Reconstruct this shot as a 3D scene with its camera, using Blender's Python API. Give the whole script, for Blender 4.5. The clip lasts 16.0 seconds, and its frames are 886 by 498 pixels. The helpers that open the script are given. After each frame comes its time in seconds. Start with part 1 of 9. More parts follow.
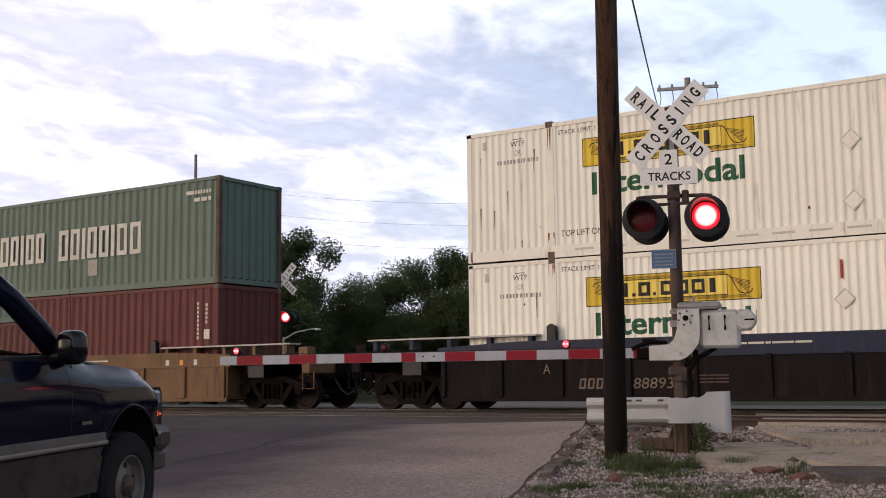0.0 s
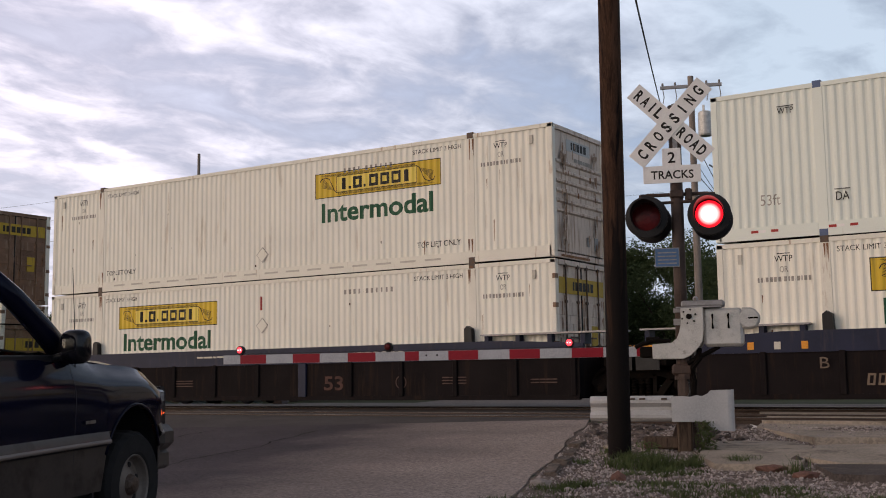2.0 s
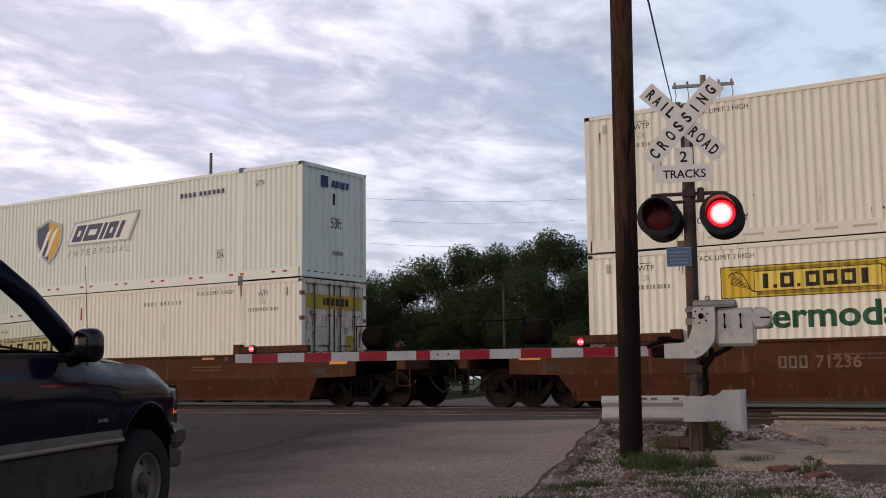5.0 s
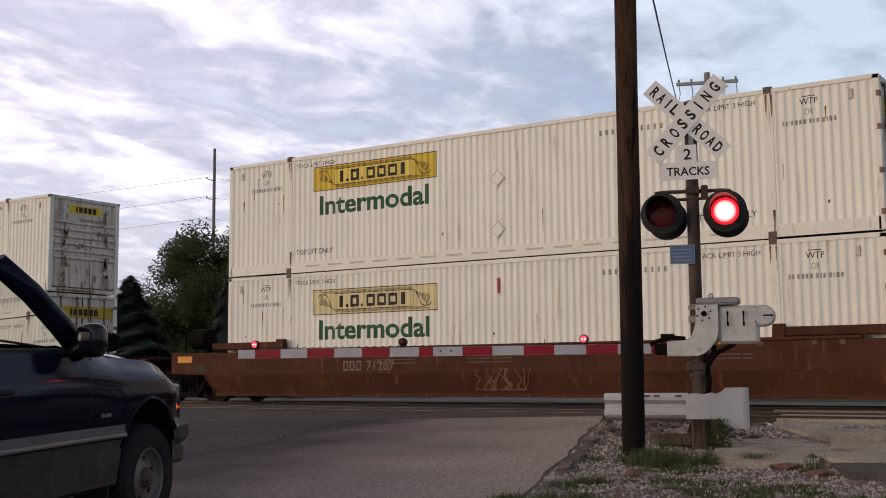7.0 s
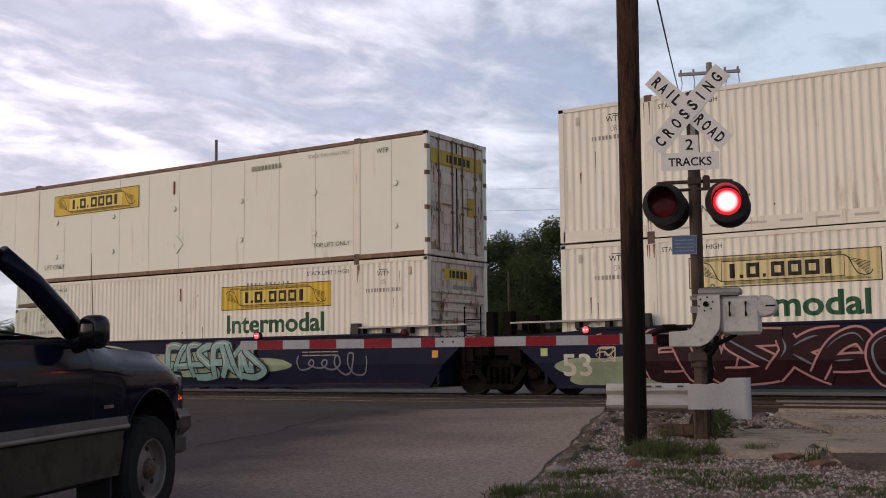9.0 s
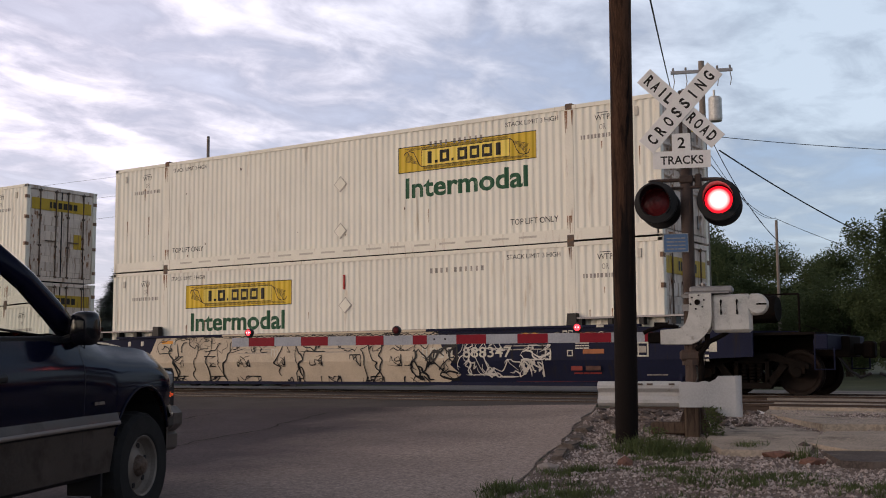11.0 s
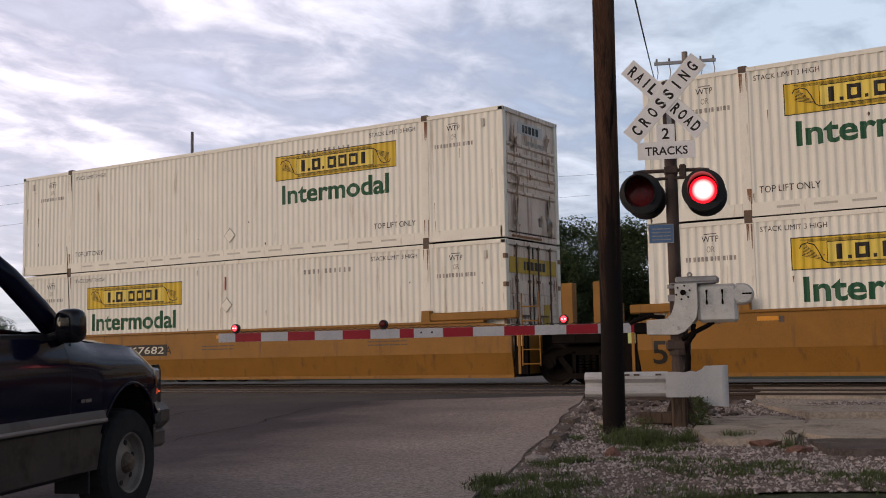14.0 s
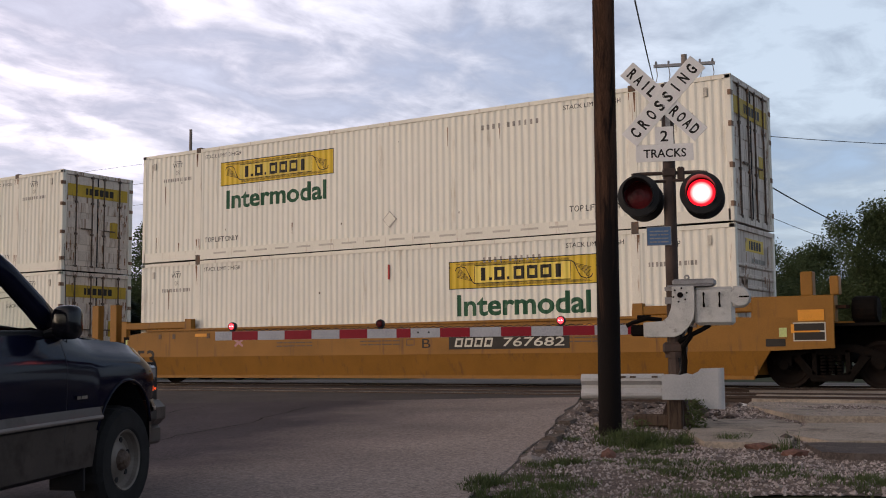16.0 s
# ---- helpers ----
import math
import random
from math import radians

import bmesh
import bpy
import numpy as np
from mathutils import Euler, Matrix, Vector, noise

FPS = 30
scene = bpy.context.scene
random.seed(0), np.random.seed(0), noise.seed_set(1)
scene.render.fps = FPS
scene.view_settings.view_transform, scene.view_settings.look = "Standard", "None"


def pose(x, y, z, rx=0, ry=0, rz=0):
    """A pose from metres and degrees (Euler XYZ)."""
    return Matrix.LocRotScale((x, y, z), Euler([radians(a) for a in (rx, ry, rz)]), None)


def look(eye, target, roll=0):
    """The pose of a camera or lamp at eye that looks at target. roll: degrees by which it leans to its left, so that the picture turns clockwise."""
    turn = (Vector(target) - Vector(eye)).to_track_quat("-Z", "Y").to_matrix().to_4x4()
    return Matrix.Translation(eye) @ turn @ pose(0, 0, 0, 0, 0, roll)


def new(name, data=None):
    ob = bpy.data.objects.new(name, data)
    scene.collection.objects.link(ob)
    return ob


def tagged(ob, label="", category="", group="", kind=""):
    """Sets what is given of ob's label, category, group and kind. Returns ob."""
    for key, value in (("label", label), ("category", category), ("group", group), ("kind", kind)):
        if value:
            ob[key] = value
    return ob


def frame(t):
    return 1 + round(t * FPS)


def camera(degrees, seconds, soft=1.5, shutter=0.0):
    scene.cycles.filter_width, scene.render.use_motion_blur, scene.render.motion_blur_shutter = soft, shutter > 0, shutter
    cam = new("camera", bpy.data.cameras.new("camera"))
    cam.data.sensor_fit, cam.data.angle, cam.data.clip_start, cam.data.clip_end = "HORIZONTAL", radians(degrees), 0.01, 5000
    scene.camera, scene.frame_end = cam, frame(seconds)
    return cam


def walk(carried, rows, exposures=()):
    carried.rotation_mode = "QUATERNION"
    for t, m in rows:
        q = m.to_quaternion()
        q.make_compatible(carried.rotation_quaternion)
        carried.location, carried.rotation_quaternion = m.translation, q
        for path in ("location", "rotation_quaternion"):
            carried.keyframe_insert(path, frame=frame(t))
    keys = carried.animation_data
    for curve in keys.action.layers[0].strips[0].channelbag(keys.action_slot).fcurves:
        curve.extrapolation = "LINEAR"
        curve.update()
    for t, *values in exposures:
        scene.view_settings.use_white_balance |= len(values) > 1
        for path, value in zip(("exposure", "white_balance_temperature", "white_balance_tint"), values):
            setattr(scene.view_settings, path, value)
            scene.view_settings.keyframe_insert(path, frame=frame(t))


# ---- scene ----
# ---------------------------------------------------------------- camera
EYE = Vector((0.0, 0.0, 0.65))
# seconds, heading from the track's normal, tilt, lean (degrees)
TURNS = [(0, -32.599, 6.633, -0.692), (0.5, -32.613, 6.618, -0.468), (1, -32.683, 6.582, -0.704), (1.5, -32.704, 6.602, -0.723), (2, -32.761, 6.574, -0.773), (2.5, -32.887, 6.495, -0.522), (3, -32.995, 6.576, -0.745), (3.5, -33.076, 6.698, -0.759), (4, -33.244, 6.684, -0.690), (6.5, -33.431, 6.361, -0.608), (7, -33.512, 6.367, -0.401), (7.5, -33.543, 6.168, -0.677), (8, -33.511, 6.001, -0.750), (8.5, -33.461, 5.946, -0.687), (9, -33.611, 5.907, -0.491), (11.5, -33.051, 5.721, -0.382), (12, -32.907, 5.678, -0.398), (12.5, -32.797, 5.728, -0.281), (13, -32.695, 5.779, -0.609), (13.5, -32.602, 5.602, -1.005), (14, -32.495, 5.417, -1.064), (14.5, -32.454, 5.327, -0.855), (15, -32.497, 5.338, -0.657), (15.5, -32.462, 5.411, -0.541), (16, -32.374, 5.425, -0.511)]


def aim(yaw, tilt, lean):
    a, e = radians(yaw), radians(tilt)
    d = Vector((math.sin(a) * math.cos(e), math.cos(a) * math.cos(e), math.sin(e)))
    return look(EYE, EYE + d * 10, lean)


cam = camera(42.746, 16.0, soft=1.0)
walk(cam, [(t, aim(y, e, r)) for t, y, e, r in TURNS], exposures=[(0, 0.34), (0.5, 0.02), (1.0, -0.06), (2.5, -0.1), (3.5, -0.18), (4, -0.10), (6.5, -0.02), (7, 0.0), (7.5, -0.13), (8, -0.03), (8.5, -0.05), (9, -0.09), (11.5, -0.01), (12, 0.06), (12.5, -0.09), (13, -0.03), (13.5, 0.0), (14, -0.05), (16, -0.04)])

# ---------------------------------------------------------------- sky and sun
SUN_AZ, SUN_EL = radians(-142), radians(9)   # from +y, clockwise; low, to the left behind the camera
world = bpy.data.worlds.new("dusk_sky")
scene.world = world
world.use_nodes = True
wn, wl = world.node_tree.nodes, world.node_tree.links
wn.clear()


def wnode(kind, **kw):
    n = wn.new(kind)
    for k, v in kw.items():
        if k in n.inputs:
            n.inputs[k].default_value = v
    return n


sky = wn.new("ShaderNodeTexSky")
sky.sky_type, sky.sun_disc = "NISHITA", False
sky.sun_elevation, sky.sun_rotation = SUN_EL, SUN_AZ
geo = wn.new("ShaderNodeTexCoord")
sep = wn.new("ShaderNodeSeparateXYZ")
wl.new(geo.outputs["Generated"], sep.inputs[0])


def wmath(op, a, b=None):
    n = wn.new("ShaderNodeMath")
    n.operation = op
    for i, v in enumerate((a, b)):
        if v is None:
            continue
        if isinstance(v, (int, float)):
            n.inputs[i].default_value = v
        else:
            wl.new(v, n.inputs[i])
    return n.outputs[0]


def wramp(x, stops):
    r = wn.new("ShaderNodeValToRGB")
    while len(r.color_ramp.elements) < len(stops):
        r.color_ramp.elements.new(0.5)
    for e, (p, c) in zip(r.color_ramp.elements, stops):
        e.position, e.color = p, (*c, 1)
    wl.new(x, r.inputs[0])
    return r.outputs[0]


def wmix(f, a, b):
    m = wn.new("ShaderNodeMix")
    m.data_type = "RGBA"
    for i, v in ((0, f), (6, a), (7, b)):
        if isinstance(v, tuple):
            m.inputs[i].default_value = (*v, 1)
        elif isinstance(v, (int, float)):
            m.inputs[i].default_value = v
        else:
            wl.new(v, m.inputs[i])
    return m.outputs[2]


# cloud deck: the view direction carried onto a flat layer
up = wmath("ADD", wmath("MAXIMUM", sep.outputs[2], 0.0), 0.12)
flat = wn.new("ShaderNodeCombineXYZ")
wl.new(wmath("DIVIDE", sep.outputs[0], up), flat.inputs[0])
wl.new(wmath("DIVIDE", sep.outputs[1], up), flat.inputs[1])


def wnoise(scale, detail, rough, off, dist=0.0):
    m = wn.new("ShaderNodeMapping")
    m.inputs["Location"].default_value = off
    m.inputs["Rotation"].default_value = (0, 0, radians(28))
    m.inputs["Scale"].default_value = (scale, scale * 0.72, scale)
    wl.new(flat.outputs[0], m.inputs[0])
    n = wn.new("ShaderNodeTexNoise")
    n.inputs["Scale"].default_value = 1.0
    n.inputs["Detail"].default_value = detail
    n.inputs["Roughness"].default_value = rough
    n.inputs["Distortion"].default_value = dist
    wl.new(m.outputs[0], n.inputs["Vector"])
    return n.outputs[0]


big = wnoise(1.15, 3, 0.5, (3.1, 1.7, 0), 0.4)
puffs = wnoise(4.6, 6, 0.55, (0.4, 5.2, 0), 0.4)
wisps = wnoise(14.0, 4, 0.6, (2.2, 0.3, 0), 0.6)
cover = wmath("ADD", wmath("MULTIPLY", big, 0.50), wmath("ADD", wmath("MULTIPLY", puffs, 0.46), wmath("MULTIPLY", wisps, 0.09)))
# how far round the view lies towards the sunset
west = wmath("ADD", wmath("MULTIPLY", sep.outputs[0], -0.80), wmath("MULTIPLY", sep.outputs[1], -0.25))
glow = wramp(west, [(0.0, (0, 0, 0)), (0.45, (1, 1, 1))])
clear = wmix(glow, (0.38, 0.51, 0.75), (0.86, 0.84, 1.02))
shade = wmix(glow, (0.31, 0.36, 0.48), (0.50, 0.48, 0.62))
light = wmix(glow, (0.65, 0.745, 0.89), (1.50, 1.37, 1.53))
body = wmix(wramp(cover, [(0.46, (0, 0, 0)), (0.62, (1, 1, 1))]), shade, light)
deck = wmix(wramp(wmath("ADD", wmath("MULTIPLY", big, 0.6), wmath("MULTIPLY", puffs, 0.4)), [(0.36, (0, 0, 0)), (0.50, (1, 1, 1))]), clear, body)
low = wmix(wramp(sep.outputs[2], [(0.02, (1, 1, 1)), (0.20, (0, 0, 0))]), deck, wmix(0.82, deck, wmix(glow, (0.42, 0.51, 0.66), (0.66, 0.65, 0.78))))
# an overcast deck is dimmer overhead than near the horizon, and brightest round the hidden sunset
dome = wmix(wramp(sep.outputs[2], [(0.38, (0, 0, 0)), (0.80, (1, 1, 1))]), low, (0.16, 0.17, 0.21))
set_x, set_y = math.sin(SUN_AZ), math.cos(SUN_AZ)
toward = wmath("ADD", wmath("MULTIPLY", sep.outputs[0], set_x), wmath("MULTIPLY", sep.outputs[1], set_y))
haze = wmix(wramp(toward, [(0.35, (0, 0, 0)), (0.95, (0.85, 0.85, 0.85))]), dome, (1.46, 1.19, 1.05))
bg_sky = wnode("ShaderNodeBackground", Strength=0.03)
wl.new(sky.outputs[0], bg_sky.inputs[0])
bg_cloud = wnode("ShaderNodeBackground", Strength=0.92)
wl.new(haze, bg_cloud.inputs[0])
both = wn.new("ShaderNodeAddShader")
wl.new(bg_sky.outputs[0], both.inputs[0])
wl.new(bg_cloud.outputs[0], both.inputs[1])
wout = wn.new("ShaderNodeOutputWorld")
wl.new(both.outputs[0], wout.inputs[0])

sun = new("sun", bpy.data.lights.new("sun", "SUN"))
sun.data.energy, sun.data.angle, sun.data.color = 0.9, radians(30), (1.0, 0.808, 0.685)
sd = Vector((math.sin(SUN_AZ) * math.cos(SUN_EL), math.cos(SUN_AZ) * math.cos(SUN_EL), math.sin(SUN_EL)))
sun.matrix_world = look(sd * 80, (0, 0, 0))


# ---------------------------------------------------------------- materials
def material(name, base, rough=0.6, metal=0.0, var=0.12, scale=3.0, dirt=None, dirt_at=0.6, streak=False,
             grain=0.05, grain_scale=40.0, bump=0.15, emit=None, spec=0.16, coat=0.0, stretch=(1, 1, 1), jitter=0.0):
    """Paint or ground: two scales of variation, optional dirt (streaked down from the top), fine relief."""
    m = bpy.data.materials.new(name)
    m.use_nodes = True
    nt = m.node_tree
    n, l = nt.nodes, nt.links
    p = n["Principled BSDF"]
    p.inputs["Roughness"].default_value = rough
    p.inputs["Metallic"].default_value = metal
    p.inputs["Specular IOR Level"].default_value = spec
    p.inputs["Coat Weight"].default_value = coat
    p.inputs["Coat Roughness"].default_value = 0.06
    tc = n.new("ShaderNodeTexCoord")
    oi = n.new("ShaderNodeObjectInfo")
    add = n.new("ShaderNodeVectorMath")
    add.operation = "MULTIPLY_ADD"
    comb = n.new("ShaderNodeCombineXYZ")
    for i in range(3):
        l.new(oi.outputs["Random"], comb.inputs[i])
    l.new(comb.outputs[0], add.inputs[0])
    add.inputs[1].default_value = (37, 23, 11)
    l.new(tc.outputs["Object"], add.inputs[2])

    def noise_at(sc, detail, st=(1, 1, 1), rg=0.55):
        mp = n.new("ShaderNodeMapping")
        mp.inputs["Scale"].default_value = [sc * s for s in st]
        l.new(add.outputs[0], mp.inputs[0])
        t = n.new("ShaderNodeTexNoise")
        t.inputs["Scale"].default_value = 1
        t.inputs["Detail"].default_value = detail
        t.inputs["Roughness"].default_value = rg
        l.new(mp.outputs[0], t.inputs["Vector"])
        return t.outputs[0]

    def mixc(f, a, b):
        x = n.new("ShaderNodeMix")
        x.data_type = "RGBA"
        for i, v in ((0, f), (6, a), (7, b)):
            if isinstance(v, tuple):
                x.inputs[i].default_value = (*v, 1)
            else:
                l.new(v, x.inputs[i])
        return x.outputs[2]

    def ramp(x, a, b):
        r = n.new("ShaderNodeMapRange")
        r.inputs["From Min"].default_value, r.inputs["From Max"].default_value = a, b
        l.new(x, r.inputs[0])
        return r.outputs[0]

    dark = tuple(c * (1 - var) for c in base)
    lite = tuple(min(1, c * (1 + var)) for c in base)
    col = mixc(ramp(noise_at(scale, 4, stretch), 0.35, 0.65), dark, lite)
    fine = noise_at(grain_scale, 5, stretch, 0.65)
    if grain:
        col = mixc(ramp(fine, 0.3, 0.75), col, mixc(ramp(fine, 0.48, 0.52), tuple(c * (1 - 3 * grain) for c in base), tuple(min(1, c * (1 + 2 * grain)) for c in base)))
    if dirt:
        d = noise_at(scale * 1.7, 6, (3.5, 3.5, 0.35) if streak else (1, 1, 1), 0.62)
        col = mixc(ramp(d, dirt_at, dirt_at + 0.16), col, dirt)
    if jitter:
        hs = n.new("ShaderNodeHueSaturation")
        r = n.new("ShaderNodeMapRange")
        r.inputs["To Min"].default_value, r.inputs["To Max"].default_value = 1 - jitter, 1 + jitter
        l.new(oi.outputs["Random"], r.inputs[0])
        l.new(r.outputs[0], hs.inputs["Value"])
        l.new(col, hs.inputs["Color"])
        col = hs.outputs[0]
    l.new(col, p.inputs["Base Color"])
    rr = n.new("ShaderNodeMapRange")
    rr.inputs["To Min"].default_value, rr.inputs["To Max"].default_value = max(0.02, rough - 0.12), min(1, rough + 0.12)
    l.new(fine, rr.inputs[0])
    l.new(rr.outputs[0], p.inputs["Roughness"])
    if bump:
        b = n.new("ShaderNodeBump")
        b.inputs["Strength"].default_value, b.inputs["Distance"].default_value = bump, 0.01
        l.new(fine, b.inputs["Height"])
        l.new(b.outputs[0], p.inputs["Normal"])
    if emit:
        p.inputs["Emission Color"].default_value = (*emit[:3], 1)
        p.inputs["Emission Strength"].default_value = emit[3]
    return m


WHITE = material("container_white_paint", (0.748, 0.712, 0.620), 0.5, var=0.05, scale=0.9, dirt=(0.47, 0.39, 0.30), dirt_at=0.60, streak=True, grain=0.012, bump=0.04, jitter=0.05)
WHITE_POST = material("container_post_paint", (0.715, 0.675, 0.585), 0.5, var=0.06, scale=2.0, dirt=(0.36, 0.22, 0.13), dirt_at=0.60, streak=True, grain=0.02, bump=0.05)
SWIFT_WHITE = material("container_cool_white_paint", (0.70, 0.72, 0.65), 0.45, var=0.03, scale=0.8, dirt=(0.50, 0.46, 0.38), dirt_at=0.68, streak=True, grain=0.01, bump=0.03)
REEFER = material("smooth_van_white_paint", (0.70, 0.70, 0.62), 0.42, var=0.04, scale=0.7, dirt=(0.48, 0.40, 0.32), dirt_at=0.64, streak=True, grain=0.01, bump=0.03)
# box ends: warm base colour offsets their weak bluish light; the brown dirt is grime
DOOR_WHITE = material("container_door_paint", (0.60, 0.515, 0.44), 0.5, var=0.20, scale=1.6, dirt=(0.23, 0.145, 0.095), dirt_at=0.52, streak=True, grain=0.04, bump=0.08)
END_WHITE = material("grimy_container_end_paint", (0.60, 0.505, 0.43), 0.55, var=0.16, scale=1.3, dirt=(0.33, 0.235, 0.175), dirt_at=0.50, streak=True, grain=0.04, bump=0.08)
END_STAIN = material("pale_rust_bloom", (0.34, 0.235, 0.17), 0.75, var=0.35, scale=5, dirt=(0.23, 0.125, 0.075), dirt_at=0.54, grain=0.06, bump=0.04)
YELLOW_GRIMY = material("grimy_yellow_door_panel", (0.45, 0.305, 0.035), 0.5, var=0.16, scale=2.0, dirt=(0.20, 0.135, 0.05), dirt_at=0.54, streak=True, grain=0.03, bump=0.03)
DOOR_RUST = material("rust_brown_door_paint", (0.19, 0.115, 0.075), 0.65, var=0.45, scale=1.6, dirt=(0.36, 0.28, 0.21), dirt_at=0.57, streak=True, grain=0.05, bump=0.1)
GREEN_BOX = material("sea_green_container_paint", (0.108, 0.142, 0.113), 0.5, var=0.10, scale=1.0, dirt=(0.17, 0.135, 0.09), dirt_at=0.60, streak=True, grain=0.03, bump=0.06)
SEA_RUST = material("rusty_container_post", (0.085, 0.060, 0.043), 0.7, var=0.35, scale=3, dirt=(0.09, 0.11, 0.088), dirt_at=0.58, streak=True, grain=0.06, bump=0.1)
MAROON_BOX = material("oxide_red_container_paint", (0.105, 0.028, 0.025), 0.55, var=0.14, scale=1.0, dirt=(0.10, 0.045, 0.03), dirt_at=0.56, streak=True, grain=0.03, bump=0.06)
RUST_STAIN = material("running_rust_stain", (0.21, 0.105, 0.055), 0.8, var=0.4, scale=9, dirt=(0.36, 0.24, 0.16), dirt_at=0.5, grain=0.12, bump=0.1)
CASTING = material("corner_casting_steel", (0.10, 0.075, 0.06), 0.6, var=0.3, scale=6, dirt=(0.16, 0.08, 0.04), dirt_at=0.5, grain=0.05)
CASTING_BLUE = material("blue_corner_casting", (0.10, 0.13, 0.22), 0.5, var=0.2, scale=6)
YELLOW = material("yellow_logo_panel", (0.62, 0.415, 0.035), 0.42, var=0.08, scale=1.4, dirt=(0.42, 0.31, 0.08), dirt_at=0.60, streak=True, grain=0.015, bump=0.03, jitter=0.10)
YELLOW_PALE = material("pale_yellow_logo_field", (0.70, 0.53, 0.10), 0.42, var=0.08, scale=1.4, dirt=(0.50, 0.40, 0.14), dirt_at=0.60, streak=True, grain=0.015, bump=0.03, jitter=0.10)
YELLOW_FADED = material("sun_faded_yellow_panel", (0.62, 0.52, 0.27), 0.45, var=0.10, scale=1.4, dirt=(0.55, 0.47, 0.30), dirt_at=0.55, streak=True, grain=0.015, bump=0.03)
DASH_INK = material("worn_rail_mark", (0.47, 0.43, 0.37), 0.5, var=0.15, scale=6, bump=0.02)
PALE_TAPE = material("pale_green_reflector", (0.45, 0.50, 0.20), 0.35, var=0.1, bump=0.02)
GREEN_INK = material("dark_green_lettering", (0.026, 0.090, 0.046), 0.5, var=0.1, scale=3, dirt=(0.16, 0.22, 0.15), dirt_at=0.63, bump=0.02)
BLACK_INK = material("black_lettering", (0.026, 0.022, 0.019), 0.5, var=0.25, scale=4, bump=0.02)
GREY_INK = material("faded_grey_lettering", (0.30, 0.27, 0.235), 0.55, var=0.3, scale=8, bump=0.02)
WHITE_INK = material("white_lettering", (0.50, 0.47, 0.40), 0.5, var=0.2, scale=5, bump=0.02)
FADED_INK = material("faded_white_lettering", (0.155, 0.112, 0.082), 0.6, var=0.4, scale=6, bump=0.02)
TAG_ORANGE = material("faded_orange_tag", (0.30, 0.115, 0.050), 0.6, var=0.3, scale=5, bump=0.02)
WORN_TAG = material("worn_orange_brown_tag", (0.165, 0.088, 0.052), 0.7, var=0.4, scale=6, bump=0.02)
WORN_INK = material("worn_rust_brown_numerals", (0.080, 0.040, 0.032), 0.7, var=0.4, scale=6, bump=0.02)
FAINT_INK = material("nearly_worn_off_lettering", (0.085, 0.052, 0.043), 0.7, var=0.4, scale=6, bump=0.02)
BLUE_INK = material("navy_logo_ink", (0.035, 0.045, 0.115), 0.4, var=0.1, bump=0.02)
GOLD_INK = material("gold_logo_ink", (0.55, 0.33, 0.05), 0.4, var=0.12, bump=0.02)
SILVER_INK = material("silver_logo_ink", (0.40, 0.40, 0.39), 0.4, var=0.1, bump=0.02)
RED_INK = material("dull_red_logo_ink", (0.20, 0.030, 0.024), 0.5, var=0.3, scale=4, bump=0.02)
RED_TAPE = material("red_conspicuity_tape", (0.35, 0.04, 0.035), 0.4, var=0.1, bump=0.02)
AMBER_TAPE = material("amber_reflector", (0.62, 0.26, 0.03), 0.35, var=0.1, bump=0.02)
CAR_DARK = material("weathered_blue_black_car_paint", (0.0125, 0.0098, 0.0102), 0.65, var=0.3, scale=1.4, dirt=(0.025, 0.016, 0.0125), dirt_at=0.54, streak=True, grain=0.05, spec=0.03)
CAR_BLUE_BAND = material("faded_blue_chord_paint", (0.015, 0.018, 0.040), 0.5, var=0.2, scale=1.6, dirt=(0.035, 0.032, 0.045), dirt_at=0.56, streak=True, grain=0.04)
CAR_BLUE = material("dark_blue_car_paint", (0.0135, 0.0155, 0.034), 0.55, var=0.2, scale=1.2, dirt=(0.022, 0.019, 0.021), dirt_at=0.56, streak=True, grain=0.04, spec=0.04)
CAR_YELLOW = material("orange_yellow_car_paint", (0.235, 0.108, 0.019), 0.5, var=0.16, scale=1.2, dirt=(0.14, 0.068, 0.026), dirt_at=0.57, streak=True, grain=0.04)
CAR_ORANGE = material("dull_orange_car_paint", (0.215, 0.084, 0.017), 0.52, var=0.16, scale=1.2, dirt=(0.14, 0.062, 0.026), dirt_at=0.56, streak=True, grain=0.03)
CAR_TAN = material("weathered_tan_car_paint", (0.135, 0.072, 0.032), 0.55, var=0.25, scale=1.4, dirt=(0.075, 0.040, 0.024), dirt_at=0.52, streak=True, grain=0.06)
CAR_GRIME = material("grimy_brown_end_gear_paint", (0.036, 0.018, 0.012), 0.7, var=0.35, scale=2.5, dirt=(0.075, 0.036, 0.020), dirt_at=0.60, streak=True, grain=0.06, spec=0.04)
CAR_BROWN = material("rusty_brown_car_paint", (0.068, 0.026, 0.014), 0.65, var=0.3, scale=1.3, dirt=(0.15, 0.068, 0.030), dirt_at=0.58, streak=True, grain=0.06, spec=0.06)
STEEL_DARK = material("dark_rusty_steel", (0.0085, 0.0068, 0.006), 0.7, var=0.3, scale=4, dirt=(0.017, 0.010, 0.007), dirt_at=0.56, grain=0.05, spec=0.02)
WHEEL_STEEL = material("rusty_wheel_steel", (0.012, 0.008, 0.0065), 0.6, 0.1, var=0.25, scale=6, grain=0.04, spec=0.08)
TREAD = material("polished_rail_steel", (0.16, 0.15, 0.145), 0.42, 0.7, var=0.2, scale=5, grain=0.03)
